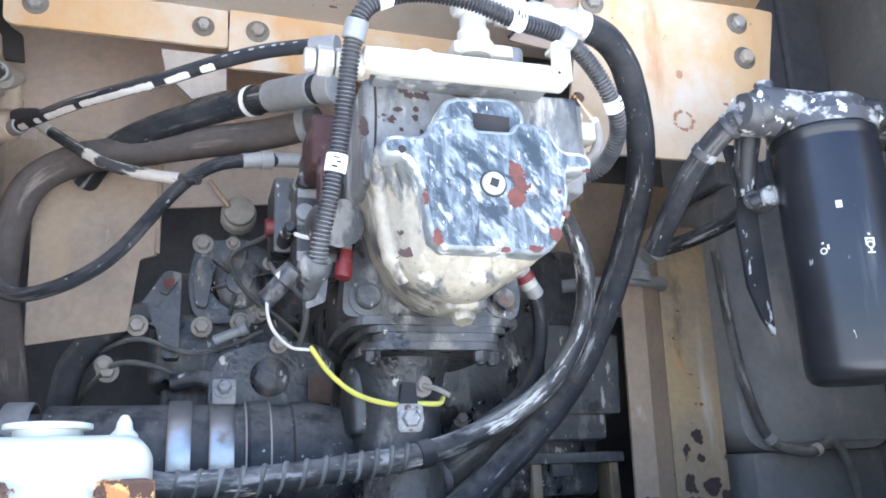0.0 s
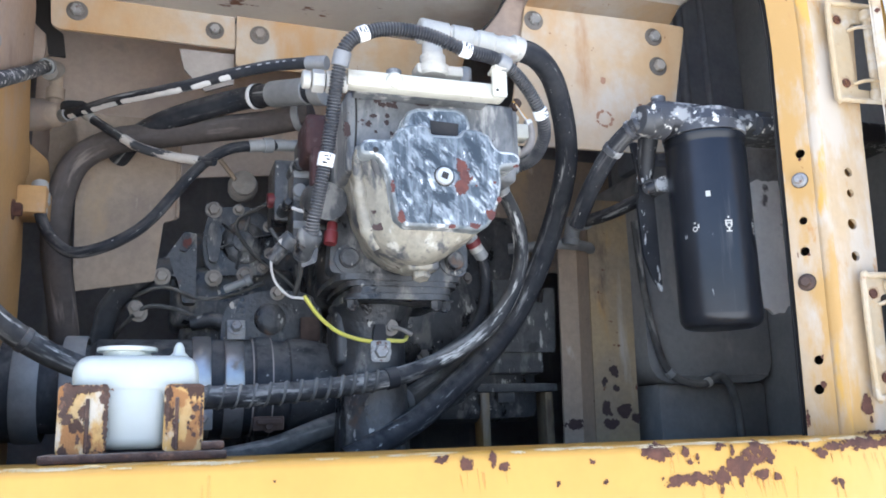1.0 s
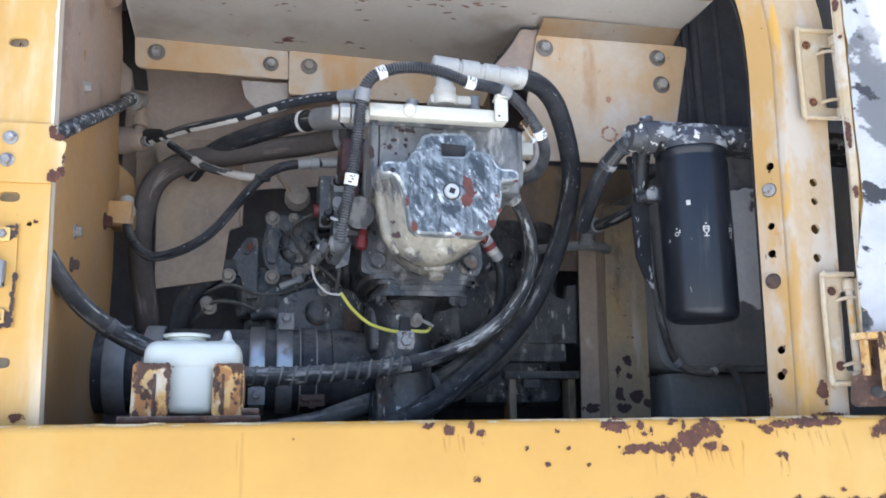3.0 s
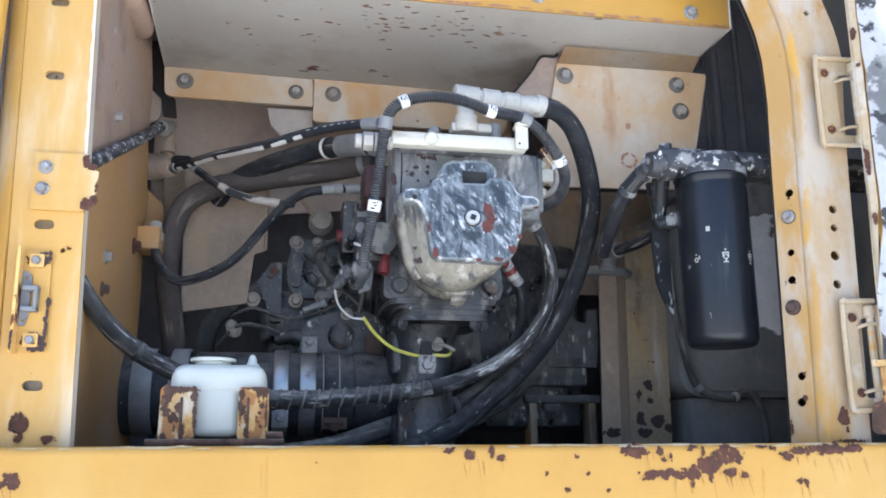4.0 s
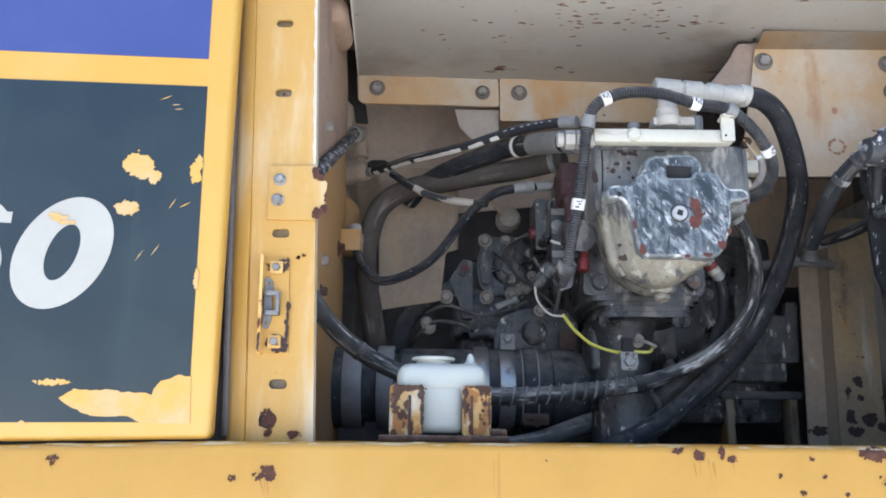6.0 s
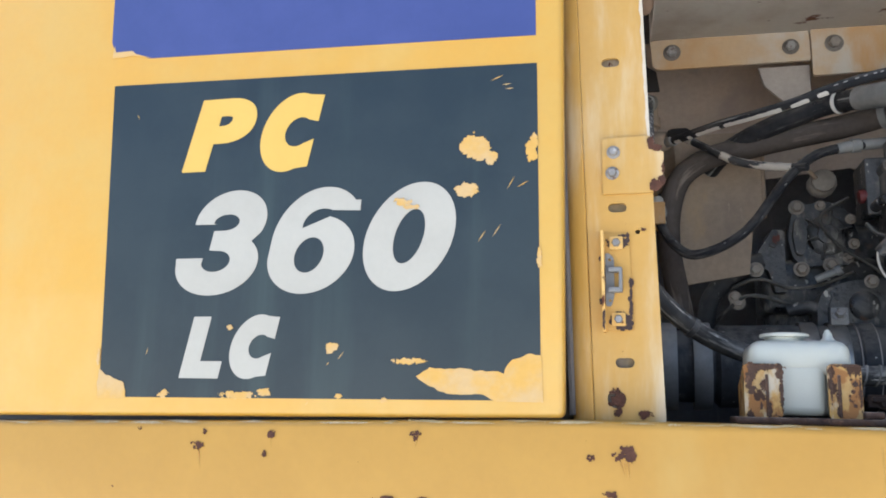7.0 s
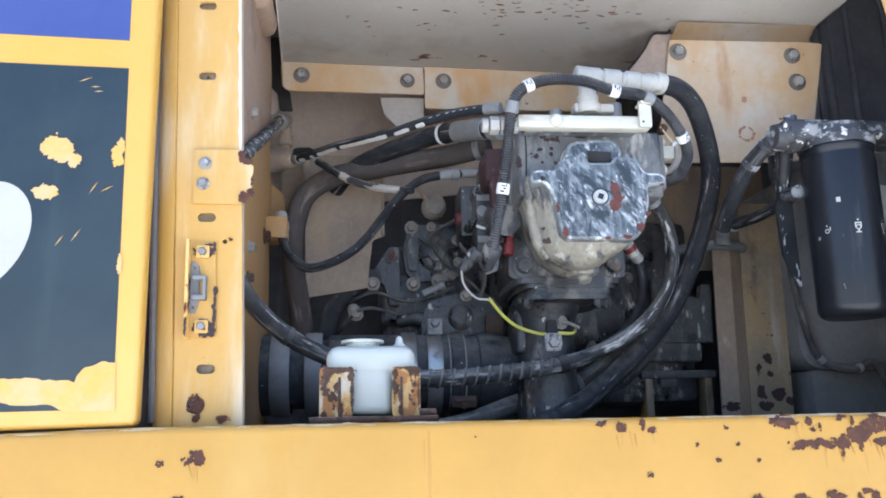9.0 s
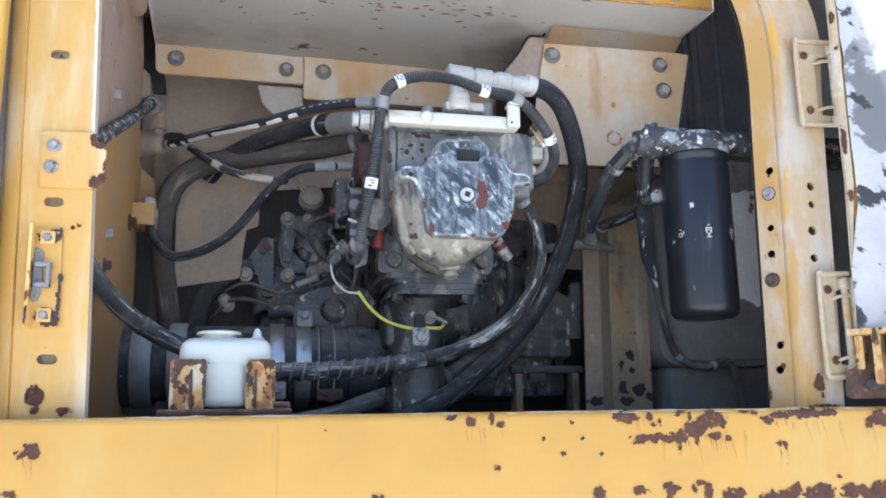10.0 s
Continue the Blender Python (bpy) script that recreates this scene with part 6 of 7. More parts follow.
hose("black corrugated cable conduit with white marker sleeves", [(0.171, 0.270, 1.668), (0.173, 0.260, 1.694), (0.180, 0.250, 1.733), (0.187, 0.240, 1.777), (0.193, 0.225, 1.835), (0.199, 0.205, 1.899),
      (0.208, 0.195, 1.932), (0.231, 0.192, 1.951), (0.273, 0.190, 1.963), (0.329, 0.190, 1.961), (0.388, 0.192, 1.944), (0.446, 0.205, 1.940), (0.491, 0.220, 1.916), (0.529, 0.240, 1.875),
      (0.547, 0.270, 1.847), (0.544, 0.310, 1.823), (0.521, 0.335, 1.813)], 0.0108, "loom", "corrugated_conduit",
     bands=((0.185, 0.020, 0.0012, "marker_sleeve", "tape"), (0.335, 0.022, 0.0022, "clip_band", "grey_fitting"), (0.438, 0.016, 0.001, "marker_sleeve", "tape"), (0.625, 0.017, 0.001, "marker_sleeve", "tape"),
            (0.70, 0.020, 0.0025, "clip_band", "grey_fitting"), (0.815, 0.016, 0.001, "marker_sleeve", "tape")), ribs=0.0022, pitch=0.0046, wobble=0)

LOOP = [(0.490, 0.246, 1.985), (0.533, 0.255, 1.978), (0.565, 0.272, 1.960), (0.588, 0.292, 1.932), (0.614, 0.325, 1.887), (0.635, 0.368, 1.843), (0.643, 0.412, 1.796), (0.641, 0.450, 1.746),
      (0.627, 0.475, 1.690), (0.603, 0.488, 1.632), (0.566, 0.490, 1.573), (0.513, 0.485, 1.514), (0.448, 0.480, 1.457), (0.388, 0.475, 1.410), (0.325, 0.470, 1.375), (0.26, 0.465, 1.345)]
loop_hose = hose("thick black hydraulic hose looping down from the white fitting", LOOP, (0.0182, 0.0215),
     bands=((0.01, 0.02, 0.002, "ferrule", "fitting"),))
worn_stripe(loop_hose, LOOP, 0.0184, ((0.030, 0.066),), (0.2, -0.35, 0.9), 0.20, "fitting")
hose("dusty thin hydraulic hose with worn chalky sheath and spiral wrap", [(0.502, 0.400, 1.815), (0.522, 0.410, 1.803), (0.541, 0.418, 1.780), (0.561, 0.425, 1.738), (0.567, 0.432, 1.681), (0.552, 0.438, 1.624), (0.513, 0.440, 1.566), (0.451, 0.438, 1.521), (0.376, 0.432, 1.487),
      (0.308, 0.424, 1.469), (0.219, 0.400, 1.457), (0.114, 0.360, 1.446), (0.015, 0.310, 1.441)], (0.0115, 0.0165), "scuffed",
     bands=((0.055, 0.050, 0.0028, "ferrule", "grey_fitting"), (0.020, 0.012, 0.0045, "hexagon_nut", "grey_fitting"), (0.105, 0.020, 0.0020, "ferrule", "fitting"), (0.735, 0.020, 0.006, "clamp_pad", "rubber")))
bm = B()
pts = glide([(0.308, 0.424, 1.469), (0.219, 0.400, 1.457), (0.114, 0.360, 1.446), (0.015, 0.310, 1.441)], 14)
spiral = []
for i in range(13 * 22):
    k = i / (13 * 22 - 1) * (len(pts) - 2)
    c = pts[int(k)].lerp(pts[int(k) + 1], k % 1)
    a = i * 2 * math.pi / 22
    spiral.append(c + Vector((0.0, math.cos(a), math.sin(a))) * 0.0148)
tube(bm, spiral, 0.0036, 8, smooth_line=False)
solo("spiral_wrap", bm, M["dusty_rubber"], "worn spiral wrap round the lower hose", "hose wrap")
hose("dusty drain hose hanging behind the pump", [(0.480, 0.455, 1.722), (0.490, 0.460, 1.708), (0.506, 0.470, 1.689), (0.516, 0.480, 1.659), (0.518, 0.490, 1.620), (0.508, 0.500, 1.580), (0.480, 0.510, 1.543), (0.43, 0.52, 1.510)], 0.010, "rubber", bands=((0.06, 0.05, 0.0025, "ferrule", "fitting"), (0.125, 0.012, 0.004, "hexagon_nut", "red"), (0.19, 0.05, 0.0022, "crimp", "grey_fitting")))
STRIPED = [(-0.215, 0.650, 1.957), (-0.182, 0.600, 1.950), (-0.117, 0.525, 1.947), (-0.055, 0.460, 1.941), (0.003, 0.412, 1.941), (0.057, 0.380, 1.950), (0.111, 0.350, 1.956), (0.153, 0.330, 1.957), (0.195, 0.300, 1.950)]
striped = hose("long black hose with white worn stripes", STRIPED, 0.0092, "rubber",
     bands=((0.03, 0.03, 0.003, "ferrule", "grey_fitting"), (0.97, 0.035, 0.002, "ferrule", "grey_fitting")))
worn_stripe(striped, STRIPED, 0.0092, ((0.08, 0.12), (0.15, 0.165), (0.18, 0.26), (0.28, 0.47), (0.50, 0.57), (0.60, 0.635)), (0, -0.62, -0.78), 0.50, "wire_white")
worn_stripe(striped, STRIPED, 0.0092, ((0.66, 0.675), (0.69, 0.71), (0.73, 0.74), (0.76, 0.78), (0.80, 0.81), (0.83, 0.85), (0.88, 0.89)), (0, -1, 0.1), 0.13, "grey_fitting", "printed_bar")
hose("thick black hose with a grey crimped end", [(0.215, 0.415, 1.952), (0.173, 0.480, 1.972), (0.105, 0.582, 1.996), (0.044, 0.605, 1.983), (-0.017, 0.63, 1.966), (-0.065, 0.66, 1.950), (-0.100, 0.700, 1.935), (-0.125, 0.74, 1.915)], 0.0205, "rubber",
     bands=((0.155, 0.10, 0.003, "crimp", "grey_fitting"), (0.268, 0.008, 0.003, "marker_sleeve", "tape"), (0.25, 0.007, 0.0025, "rubber_ring", "void"), (0.02, 0.03, 0.004, "hexagon_nut", "grey_fitting")))
hose("fat dust-covered suction hose bending down into the bay", [(0.215, 0.550, 1.961), (0.132, 0.600, 1.954), (0.033, 0.640, 1.948), (-0.054, 0.660, 1.936), (-0.129, 0.670, 1.922), (-0.189, 0.680, 1.883), (-0.214, 0.690, 1.815), (-0.218, 0.690, 1.732), (-0.206, 0.695, 1.651), (-0.195, 0.70, 1.577), (-0.185, 0.71, 1.48)], (0.0235, 0.025), "brown_hose",
     bands=((0.03, 0.014, 0.003, "hose_clip", "grey_fitting"),))
hose("thin hose with a worn pale sheath", [(-0.186, 0.660, 1.972), (-0.131, 0.620, 1.925), (-0.085, 0.600, 1.893), (-0.024, 0.580, 1.872), (0.020, 0.565, 1.863), (0.045, 0.545, 1.857)], 0.0082, "rubber",
     bands=((0.06, 0.03, 0.0005, "worn_stripe", "pale_hose"),))
bm = B()
tube(bm, [(-0.110, 0.607, 1.909), (-0.085, 0.600, 1.893), (-0.055, 0.590, 1.881), (-0.024, 0.580, 1.872), (0.000, 0.572, 1.867), (0.020, 0.565, 1.863)], 0.0086, 16, 8, wobble=0.03)
solo("worn_sheath", bm, M["pale_hose"], "pale worn sheath over the thin hose", "hose sheath")
hose("thin black hose sagging below the pump port", [(0.200, 0.570, 1.906), (0.160, 0.570, 1.904), (0.123, 0.565, 1.899), (0.074, 0.560, 1.888), (0.039, 0.560, 1.867), (0.010, 0.565, 1.839), (-0.019, 0.570, 1.802), (-0.052, 0.565, 1.757), (-0.085, 0.560, 1.725), (-0.130, 0.560, 1.700),
      (-0.176, 0.570, 1.692), (-0.208, 0.585, 1.715), (-0.231, 0.610, 1.756), (-0.240, 0.635, 1.800)], 0.0098, "rubber",
     bands=((0.05, 0.05, 0.001, "fitting_end", "grey_fitting"), (0.125, 0.018, 0.004, "hexagon_nut", "grey_fitting"), (0.165, 0.03, 0.0015, "ferrule", "grey_fitting"), (0.97, 0.035, 0.002, "ferrule", "fitting")))
hose("short braided hose with flaking paint behind the column", [(-0.255, 0.103, 1.779), (-0.255, 0.228, 1.840), (-0.255, 0.357, 1.901), (-0.255, 0.543, 1.991), (-0.255, 0.745, 2.092)], 0.0115, "flecked_hose", bands=((0.97, 0.03, 0.004, "ferrule", "grey_fitting"),))
hose("thick black hose curving behind the white tank", [(-0.315, 0.20, 1.66), (-0.283, 0.205, 1.621), (-0.257, 0.220, 1.579), (-0.223, 0.240, 1.540), (-0.184, 0.260, 1.510), (-0.130, 0.280, 1.483), (-0.05, 0.295, 1.458), (0.03, 0.31, 1.441)], 0.0155, "scuffed", bands=((0.55, 0.010, 0.0015, "cable_tie", "loom"),))
hose("black fuel hose with painted fitting at the filter head", [(0.716, 0.200, 1.867), (0.690, 0.225, 1.860), (0.672, 0.27, 1.835), (0.662, 0.33, 1.79), (0.664, 0.40, 1.74)], 0.0155, "rubber",
     bands=((0.06, 0.03, 0.004, "painted_end", "flaking"), (0.22, 0.008, 0.0025, "ring", "flaking"), (0.30, 0.008, 0.0025, "ring", "flaking"), (0.50, 0.012, 0.002, "clip_band", "flaking")))
hose("black fuel hose running to the back fitting", [(0.754, 0.260, 1.777), (0.766, 0.350, 1.778), (0.764, 0.460, 1.778), (0.762, 0.590, 1.790)], 0.012, "rubber", bands=((0.05, 0.03, 0.002, "ferrule", "flaking"), (0.95, 0.04, 0.005, "elbow_nut", "grey_fitting")))
hose("dust-greyed hose lying low behind the tank", [(0.56, 0.60, 1.56), (0.497, 0.60, 1.510), (0.433, 0.60, 1.464), (0.368, 0.58, 1.433), (0.257, 0.55, 1.403), (0.12, 0.50, 1.36), (-0.05, 0.44, 1.34)], 0.019, "dusty_rubber", bands=((0.45, 0.014, 0.002, "hose_clip", "grey_fitting"),))
hose("dust-greyed hose under the pump", [(0.60, 0.62, 1.56), (0.53, 0.64, 1.47), (0.40, 0.64, 1.405), (0.22, 0.60, 1.365), (0.05, 0.55, 1.345)], 0.019, "dusty_rubber", bands=((0.30, 0.014, 0.002, "hose_clip", "engine"),))

joint = thing("hose_joint", (-0.26, 0.70, 1.95), "dusty grey hose junction on the partition's edge", "hose fitting")
bm = B()
lathe(bm, (-0.300, 0.74, 1.985), (-0.195, 0.625, 1.952), [(0, 0.026), (0.02, 0.030), (0.07, 0.030), (0.078, 0.024), (0.120, 0.021), (0.128, 0.014)], 24)
part("body", bm, M["shield_brown"], joint, "fat dust-brown union")
bm = B()
lathe(bm, (-0.210, 0.635, 1.968), (-0.165, 0.60, 1.962), [(0, 0.011), (0.01, 0.012), (0.04, 0.009), (0.05, 0.004)], 14)
part("plug", bm, M["void"], joint, "black plug")
tee = thing("tee_fitting", (-0.25, 0.77, 2.08), "dusty pale tee fitting at the flecked hose's end", "hose fitting")
bm = B()
lathe(bm, (-0.255, 0.735, 2.075), (-0.245, 0.80, 2.11), [(0, 0.016), (0.012, 0.019), (0.03, 0.019), (0.032, 0.015), (0.06, 0.015)], 16)
part("body", bm, M["dusty_bolt"], tee)
bm = B()
lathe(bm, (-0.245, 0.77, 2.085), (-0.245, 0.765, 2.00), [(0, 0.012), (0.03, 0.012), (0.032, 0.017), (0.055, 0.017), (0.057, 0.011), (0.08, 0.011)], 16)
part("stem", bm, M["shield_brown"], tee)
# Near-black strip between the partition and the rear sheet.
bm = B()
plate(bm, rounded([(-0.300, 2.30), (-0.263, 2.30), (-0.256, 2.172), (-0.235, 2.158), (-0.228, 2.110), (-0.259, 2.112), (-0.265, 2.155), (-0.290, 2.18)], 0.004, 3), 0.742, 0.748)
part("dark_strip", bm, M["void"], tee, "near-black bent strip")
bm = B()
lathe(bm, (-0.236, 0.628, 1.785), (-0.243, 0.648, 1.832), [(0, 0.013), (0.006, 0.016), (0.022, 0.016), (0.024, 0.014), (0.046, 0.014)], 14)
clip_l = solo("pipe_clip", bm, M["fitting"], "small whitish clip holding the sagging hose", "clip")
bm = B()
bolt(bm, (-0.270, 0.575, 1.762), 0.012, 0.012, (1, 0, 0))
part("bolt", bm, M["rust"], clip_l, "badly rusted bolt")

# ---- wires, caps and the small clamp ----
bm = B()
tube(bm, [(0.184, 0.435, 1.695), (0.154, 0.435, 1.688), (0.134, 0.435, 1.667), (0.138, 0.438, 1.632), (0.162, 0.448, 1.608), (0.187, 0.450, 1.604)], 0.0022, 8, 6)
solo("sensor_wire", bm, M["wire_white"], "thin grey sensor wire below the connector", "wire")
bm = B()
tube(bm, [(0.188, 0.450, 1.608), (0.213, 0.455, 1.576), (0.247, 0.455, 1.549), (0.292, 0.450, 1.535), (0.327, 0.450, 1.536), (0.355, 0.455, 1.536), (0.366, 0.47, 1.545)], 0.0034, 8, 6)
solo("yellow_wire", bm, M["wire_yellow"], "bright yellow wire strung across the pump's neck", "wire")
hc = thing("hose_clamp", (0.31, 0.44, 1.48), "small steel hose clamp with a zinc bolt", "hose clamp")
bm = B()
plate(bm, rounded([(0.297, 1.500), (0.328, 1.500), (0.330, 1.535), (0.296, 1.535)], 0.006), 0.440, 0.446)
part("plate", bm, M["grey_fitting"], hc)
bm = B()
plate(bm, rounded([(0.300, 1.532), (0.324, 1.532), (0.322, 1.562), (0.304, 1.562)], 0.004), 0.443, 0.455)
part("pad", bm, M["rubber"], hc)
bm = B()
bolt(bm, (0.313, 0.440, 1.517), 0.012, 0.009)
part("bolt", bm, M["steel"], hc)


def cap(a, b, r, label):
    t = thing("red_cap", a, label, "cap", "red plastic caps")
    bm = B()
    n = (Vector(b) - Vector(a)).length
    lathe(bm, a, b, [(0, r * 0.9), (0.002, r), (n * 0.55, r), (n * 0.6, r * 0.8), (n, r * 0.75)], 14)
    part("cap", bm, M["red"], t)
    bm = B()
    d = (Vector(b) - Vector(a)).normalized()
    rod(bm, Vector(b), Vector(b) + d * 0.02, r * 0.55)
    part("stem", bm, M["grey_fitting"], t)


cap((0.220, 0.395, 1.684), (0.226, 0.40, 1.720), 0.011, "red plastic cap on a bleed nipple")
cap((0.470, 0.41, 1.712), (0.445, 0.42, 1.725), 0.009, "red plastic cap below the pump cover")
cap((0.140, 0.575, 1.800), (0.175, 0.575, 1.803), 0.014, "dull red plug on the valve body")
con = thing("wire_connector", (0.165, 0.30, 1.64), "dusty grey cable connector at the conduit's end", "connector")
bm = B()
lathe(bm, (0.172, 0.272, 1.675), (0.155, 0.32, 1.625), [(0, 0.015), (0.004, 0.018), (0.02, 0.018), (0.022, 0.014), (0.045, 0.014), (0.05, 0.010)], 16)
part("shell", bm, M["engine"], con)
bm = B()
lathe(bm, (0.160, 0.38, 1.690), (0.128, 0.40, 1.655), [(0, 0.014), (0.02, 0.016), (0.022, 0.012), (0.05, 0.012)], 14)
plate(bm, rounded([(0.172, 1.640), (0.196, 1.650), (0.200, 1.690), (0.178, 1.69)], 0.004), 0.375, 0.380)
part("plug", bm, M["engine"], con)

# ---- engine ----
engine = thing("engine", (0.10, 0.85, 1.40), "greasy dark engine castings covered in dust", "engine")
bm = B()
box(bm, (0.00, 0.84, 1.34), (0.42, 1.15, 1.80), 0.02, 3)
box(bm, (-0.02, 0.80, 1.60), (0.22, 0.95, 1.72), 0.015, 3)
box(bm, (0.24, 0.62, 1.62), (0.44, 0.95, 1.84), 0.03, 3)
part("block", bm, M["engine"], engine)
bm = B()
plate(bm, rounded([(0.044, 1.812), (0.062, 1.834), (0.120, 1.842), (0.158, 1.822), (0.180, 1.762), (0.160, 1.700), (0.066, 1.698), (0.044, 1.716), (0.036, 1.763)], 0.012), 0.775, 0.81)
gear_cover = part("gear_cover", bm, M["engine"], engine, "dusty dark gear cover")
bm = B()
plate(bm, rounded([(0.050, 1.800), (0.066, 1.806), (0.074, 1.770), (0.066, 1.720), (0.050, 1.722), (0.044, 1.763)], 0.008), 0.758, 0.776)
lathe(bm, (0.115, 0.776, 1.765), (0.115, 0.70, 1.765), [(0, 0.044), (0.006, 0.043), (0.012, 0.036), (0.014, 0.022), (0.018, 0.020), (0.020, 0.008)], 28)
for a in range(6):
    t = a * math.pi / 3 + 0.3
    tube(bm, [(0.115 + 0.02 * math.cos(t), 0.760, 1.765 + 0.02 * math.sin(t)), (0.115 + 0.055 * math.cos(t), 0.774, 1.765 + 0.055 * math.sin(t))], (0.0045, 0.003), 8, 3)
part("rib", bm, M["engine"], gear_cover)
bm = B()
lathe(bm, (0.113, 0.80, 1.884), (0.113, 0.70, 1.884), [(0, 0.030), (0.025, 0.030), (0.030, 0.027), (0.032, 0.025), (0.047, 0.025), (0.050, 0.021)], 12)
part("filler_plug", bm, M["dusty_bolt"], engine, "dusty round plug")
for x, y, z in ((0.057, 0.776, 1.830), (0.060, 0.776, 1.692), (-0.036, 0.755, 1.689), (-0.075, 0.77, 1.62), (0.12, 0.776, 1.70)):
    bm = B()
    bolt(bm, (x, y, z), 0.0115, 0.011)
    part("bolt", bm, M["dusty_bolt"], engine)
bm = B()
plate(bm, rounded([(-0.022, 1.742), (0.003, 1.780), (0.026, 1.777), (0.027, 1.640), (0.004, 1.64), (-0.010, 1.69), (-0.047, 1.700)], 0.005), 0.762, 0.80)
plate(bm, rounded([(-0.006, 1.742), (0.010, 1.776), (0.022, 1.762), (0.006, 1.738)], 0.003), 0.752, 0.763)
part("bracket", bm, M["engine"], engine)
bm = B()
chip(bm, 0.008, 1.757, 0.009, 0.011, 0.752, 377, 0.8)
part("flaked_rust", bm, M["red_rust"], engine, "patch of red-brown rust and pale paint")
bm = B()
tube(bm, [(-0.02, 0.775, 1.712), (-0.055, 0.775, 1.700), (-0.095, 0.785, 1.672), (-0.130, 0.80, 1.630), (-0.145, 0.82, 1.56)], 0.021, 16, 6, wobble=0.03)
part("coolant_hose", bm, M["pipe_rubber"], engine, "dark curved coolant hose")
bm = B()
tube(bm, [(0.02, 0.72, 1.595), (0.06, 0.71, 1.60), (0.10, 0.70, 1.585), (0.14, 0.70, 1.565)], 0.014, 12, 5)
part("coolant_pipe", bm, M["engine"], engine, "dusty coolant pipe")
bm = B()
outline = rounded([(0.072, 1.600), (0.086, 1.634), (0.140, 1.654), (0.220, 1.656), (0.258, 1.636), (0.262, 1.52), (0.072, 1.52)], 0.02, 5)
for ring_y, d in ((0.690, 0.010), (0.682, 0.020)):
    plate(bm, inset(outline, d)[::1] if ring_y < 0.69 else outline, ring_y, 0.80)
lathe(bm, (0.16, 0.684, 1.60), (0.16, 0.66, 1.60), [(0, 0.030), (0.005, 0.029), (0.010, 0.022), (0.011, 0.006)], 24)
part("gear_case", bm, M["engine"], engine)

for x, z in ((0.155, 1.715), (0.165, 1.80), (0.105, 1.832), (0.015, 1.655), (0.168, 1.745)):
    bm = B()
    bolt(bm, (x, 0.774, z), 0.008, 0.009)
    part("bolt", bm, M["dusty_bolt"], engine)
bm = B()
tube(bm, [(0.062, 0.745, 1.93), (0.078, 0.742, 1.908), (0.095, 0.742, 1.885)], 0.0045, 6, 4)
part("strap", bm, M["shield_brown"], engine, "dull brown strap")
bm = B()
rod(bm, (0.078, 0.72, 1.660), (0.122, 0.71, 1.677), 0.008)
rod(bm, (0.116, 0.712, 1.675), (0.128, 0.709, 1.680), 0.011)
part("stub_pipe", bm, M["grey_fitting"], engine, "dusty grey stub pipe")
bm = B()
plate(bm, rounded([(0.212, 1.600), (0.248, 1.600), (0.248, 1.556), (0.212, 1.556)], 0.004), 0.648, 0.656)
part("tag_plate", bm, M["rusty_bolt"], engine, "brown small plate")
for pts, r in (([(0.16, 0.76, 1.845), (0.10, 0.752, 1.80), (0.13, 0.748, 1.74), (0.18, 0.74, 1.70), (0.21, 0.70, 1.66)], 0.0035),
               ([(-0.12, 0.86, 1.64), (-0.08, 0.775, 1.655), (-0.03, 0.752, 1.668), (0.03, 0.75, 1.648), (0.09, 0.742, 1.652), (0.15, 0.70, 1.672)], 0.0038),
               ([(-0.13, 0.86, 1.57), (-0.10, 0.785, 1.60), (-0.06, 0.755, 1.63), (-0.01, 0.745, 1.625), (0.05, 0.74, 1.60), (0.09, 0.80, 1.58)], 0.0042),
               ([(0.145, 0.55, 1.74), (0.155, 0.52, 1.715), (0.175, 0.50, 1.70), (0.19, 0.50, 1.665), (0.185, 0.54, 1.62)], 0.004)):
    bm = B()
    tube(bm, pts, r, 10, 6)
    part("harness_wire", bm, M["dusty_rubber"], engine, "black dusty wire")
for x, y, z in ((-0.079, 0.765, 1.691), (-0.081, 0.765, 1.63), (0.17, 0.655, 1.645), (0.28, 0.655, 1.635)):
    bm = B()
    bolt(bm, (x, y, z), 0.0095, 0.011)
    part("bolt", bm, M["dusty_bolt"], engine)

valve = thing("valve_body", (0.18, 0.55, 1.72), "dark dusty control valve body beside the pump", "valve")
bm = B()
box(bm, (0.150, 0.56, 1.76), (0.225, 0.66, 1.875), 0.006, 2)
box(bm, (0.175, 0.50, 1.71), (0.235, 0.60, 1.84), 0.006, 2)
box(bm, (0.185, 0.47, 1.86), (0.225, 0.56, 1.90), 0.005, 2)
part("body", bm, M["engine"], valve)
for x, z, r in ((0.185, 1.845, 0.011), (0.210, 1.80, 0.010), (0.205, 1.755, 0.012), (0.165, 1.775, 0.008)):
    bm = B()
    lathe(bm, (x, 0.56, z), (x, 0.46, z), [(0, r * 1.3), (0.05, r * 1.3), (0.052, r), (0.075, r), (0.078, r * 0.7)], 14)
    part("spool_cap", bm, M["engine"], valve)
bm = B()
lathe(bm, (0.215, 0.46, 1.77), (0.215, 0.36, 1.745), [(0, 0.034), (0.02, 0.036), (0.05, 0.034), (0.07, 0.03), (0.09, 0.03)], 18)
part("actuator", bm, M["engine"], valve)
bm = B()
tube(bm, [(0.168, 0.45, 1.755), (0.182, 0.44, 1.748), (0.198, 0.44, 1.750), (0.212, 0.445, 1.742)], 0.003, 8, 5)
tube(bm, [(0.192, 0.44, 1.725), (0.204, 0.43, 1.735), (0.222, 0.435, 1.748)], 0.003, 8, 5)
part("sensor_lead", bm, M["wire_white"], valve, "pale sensor leads")
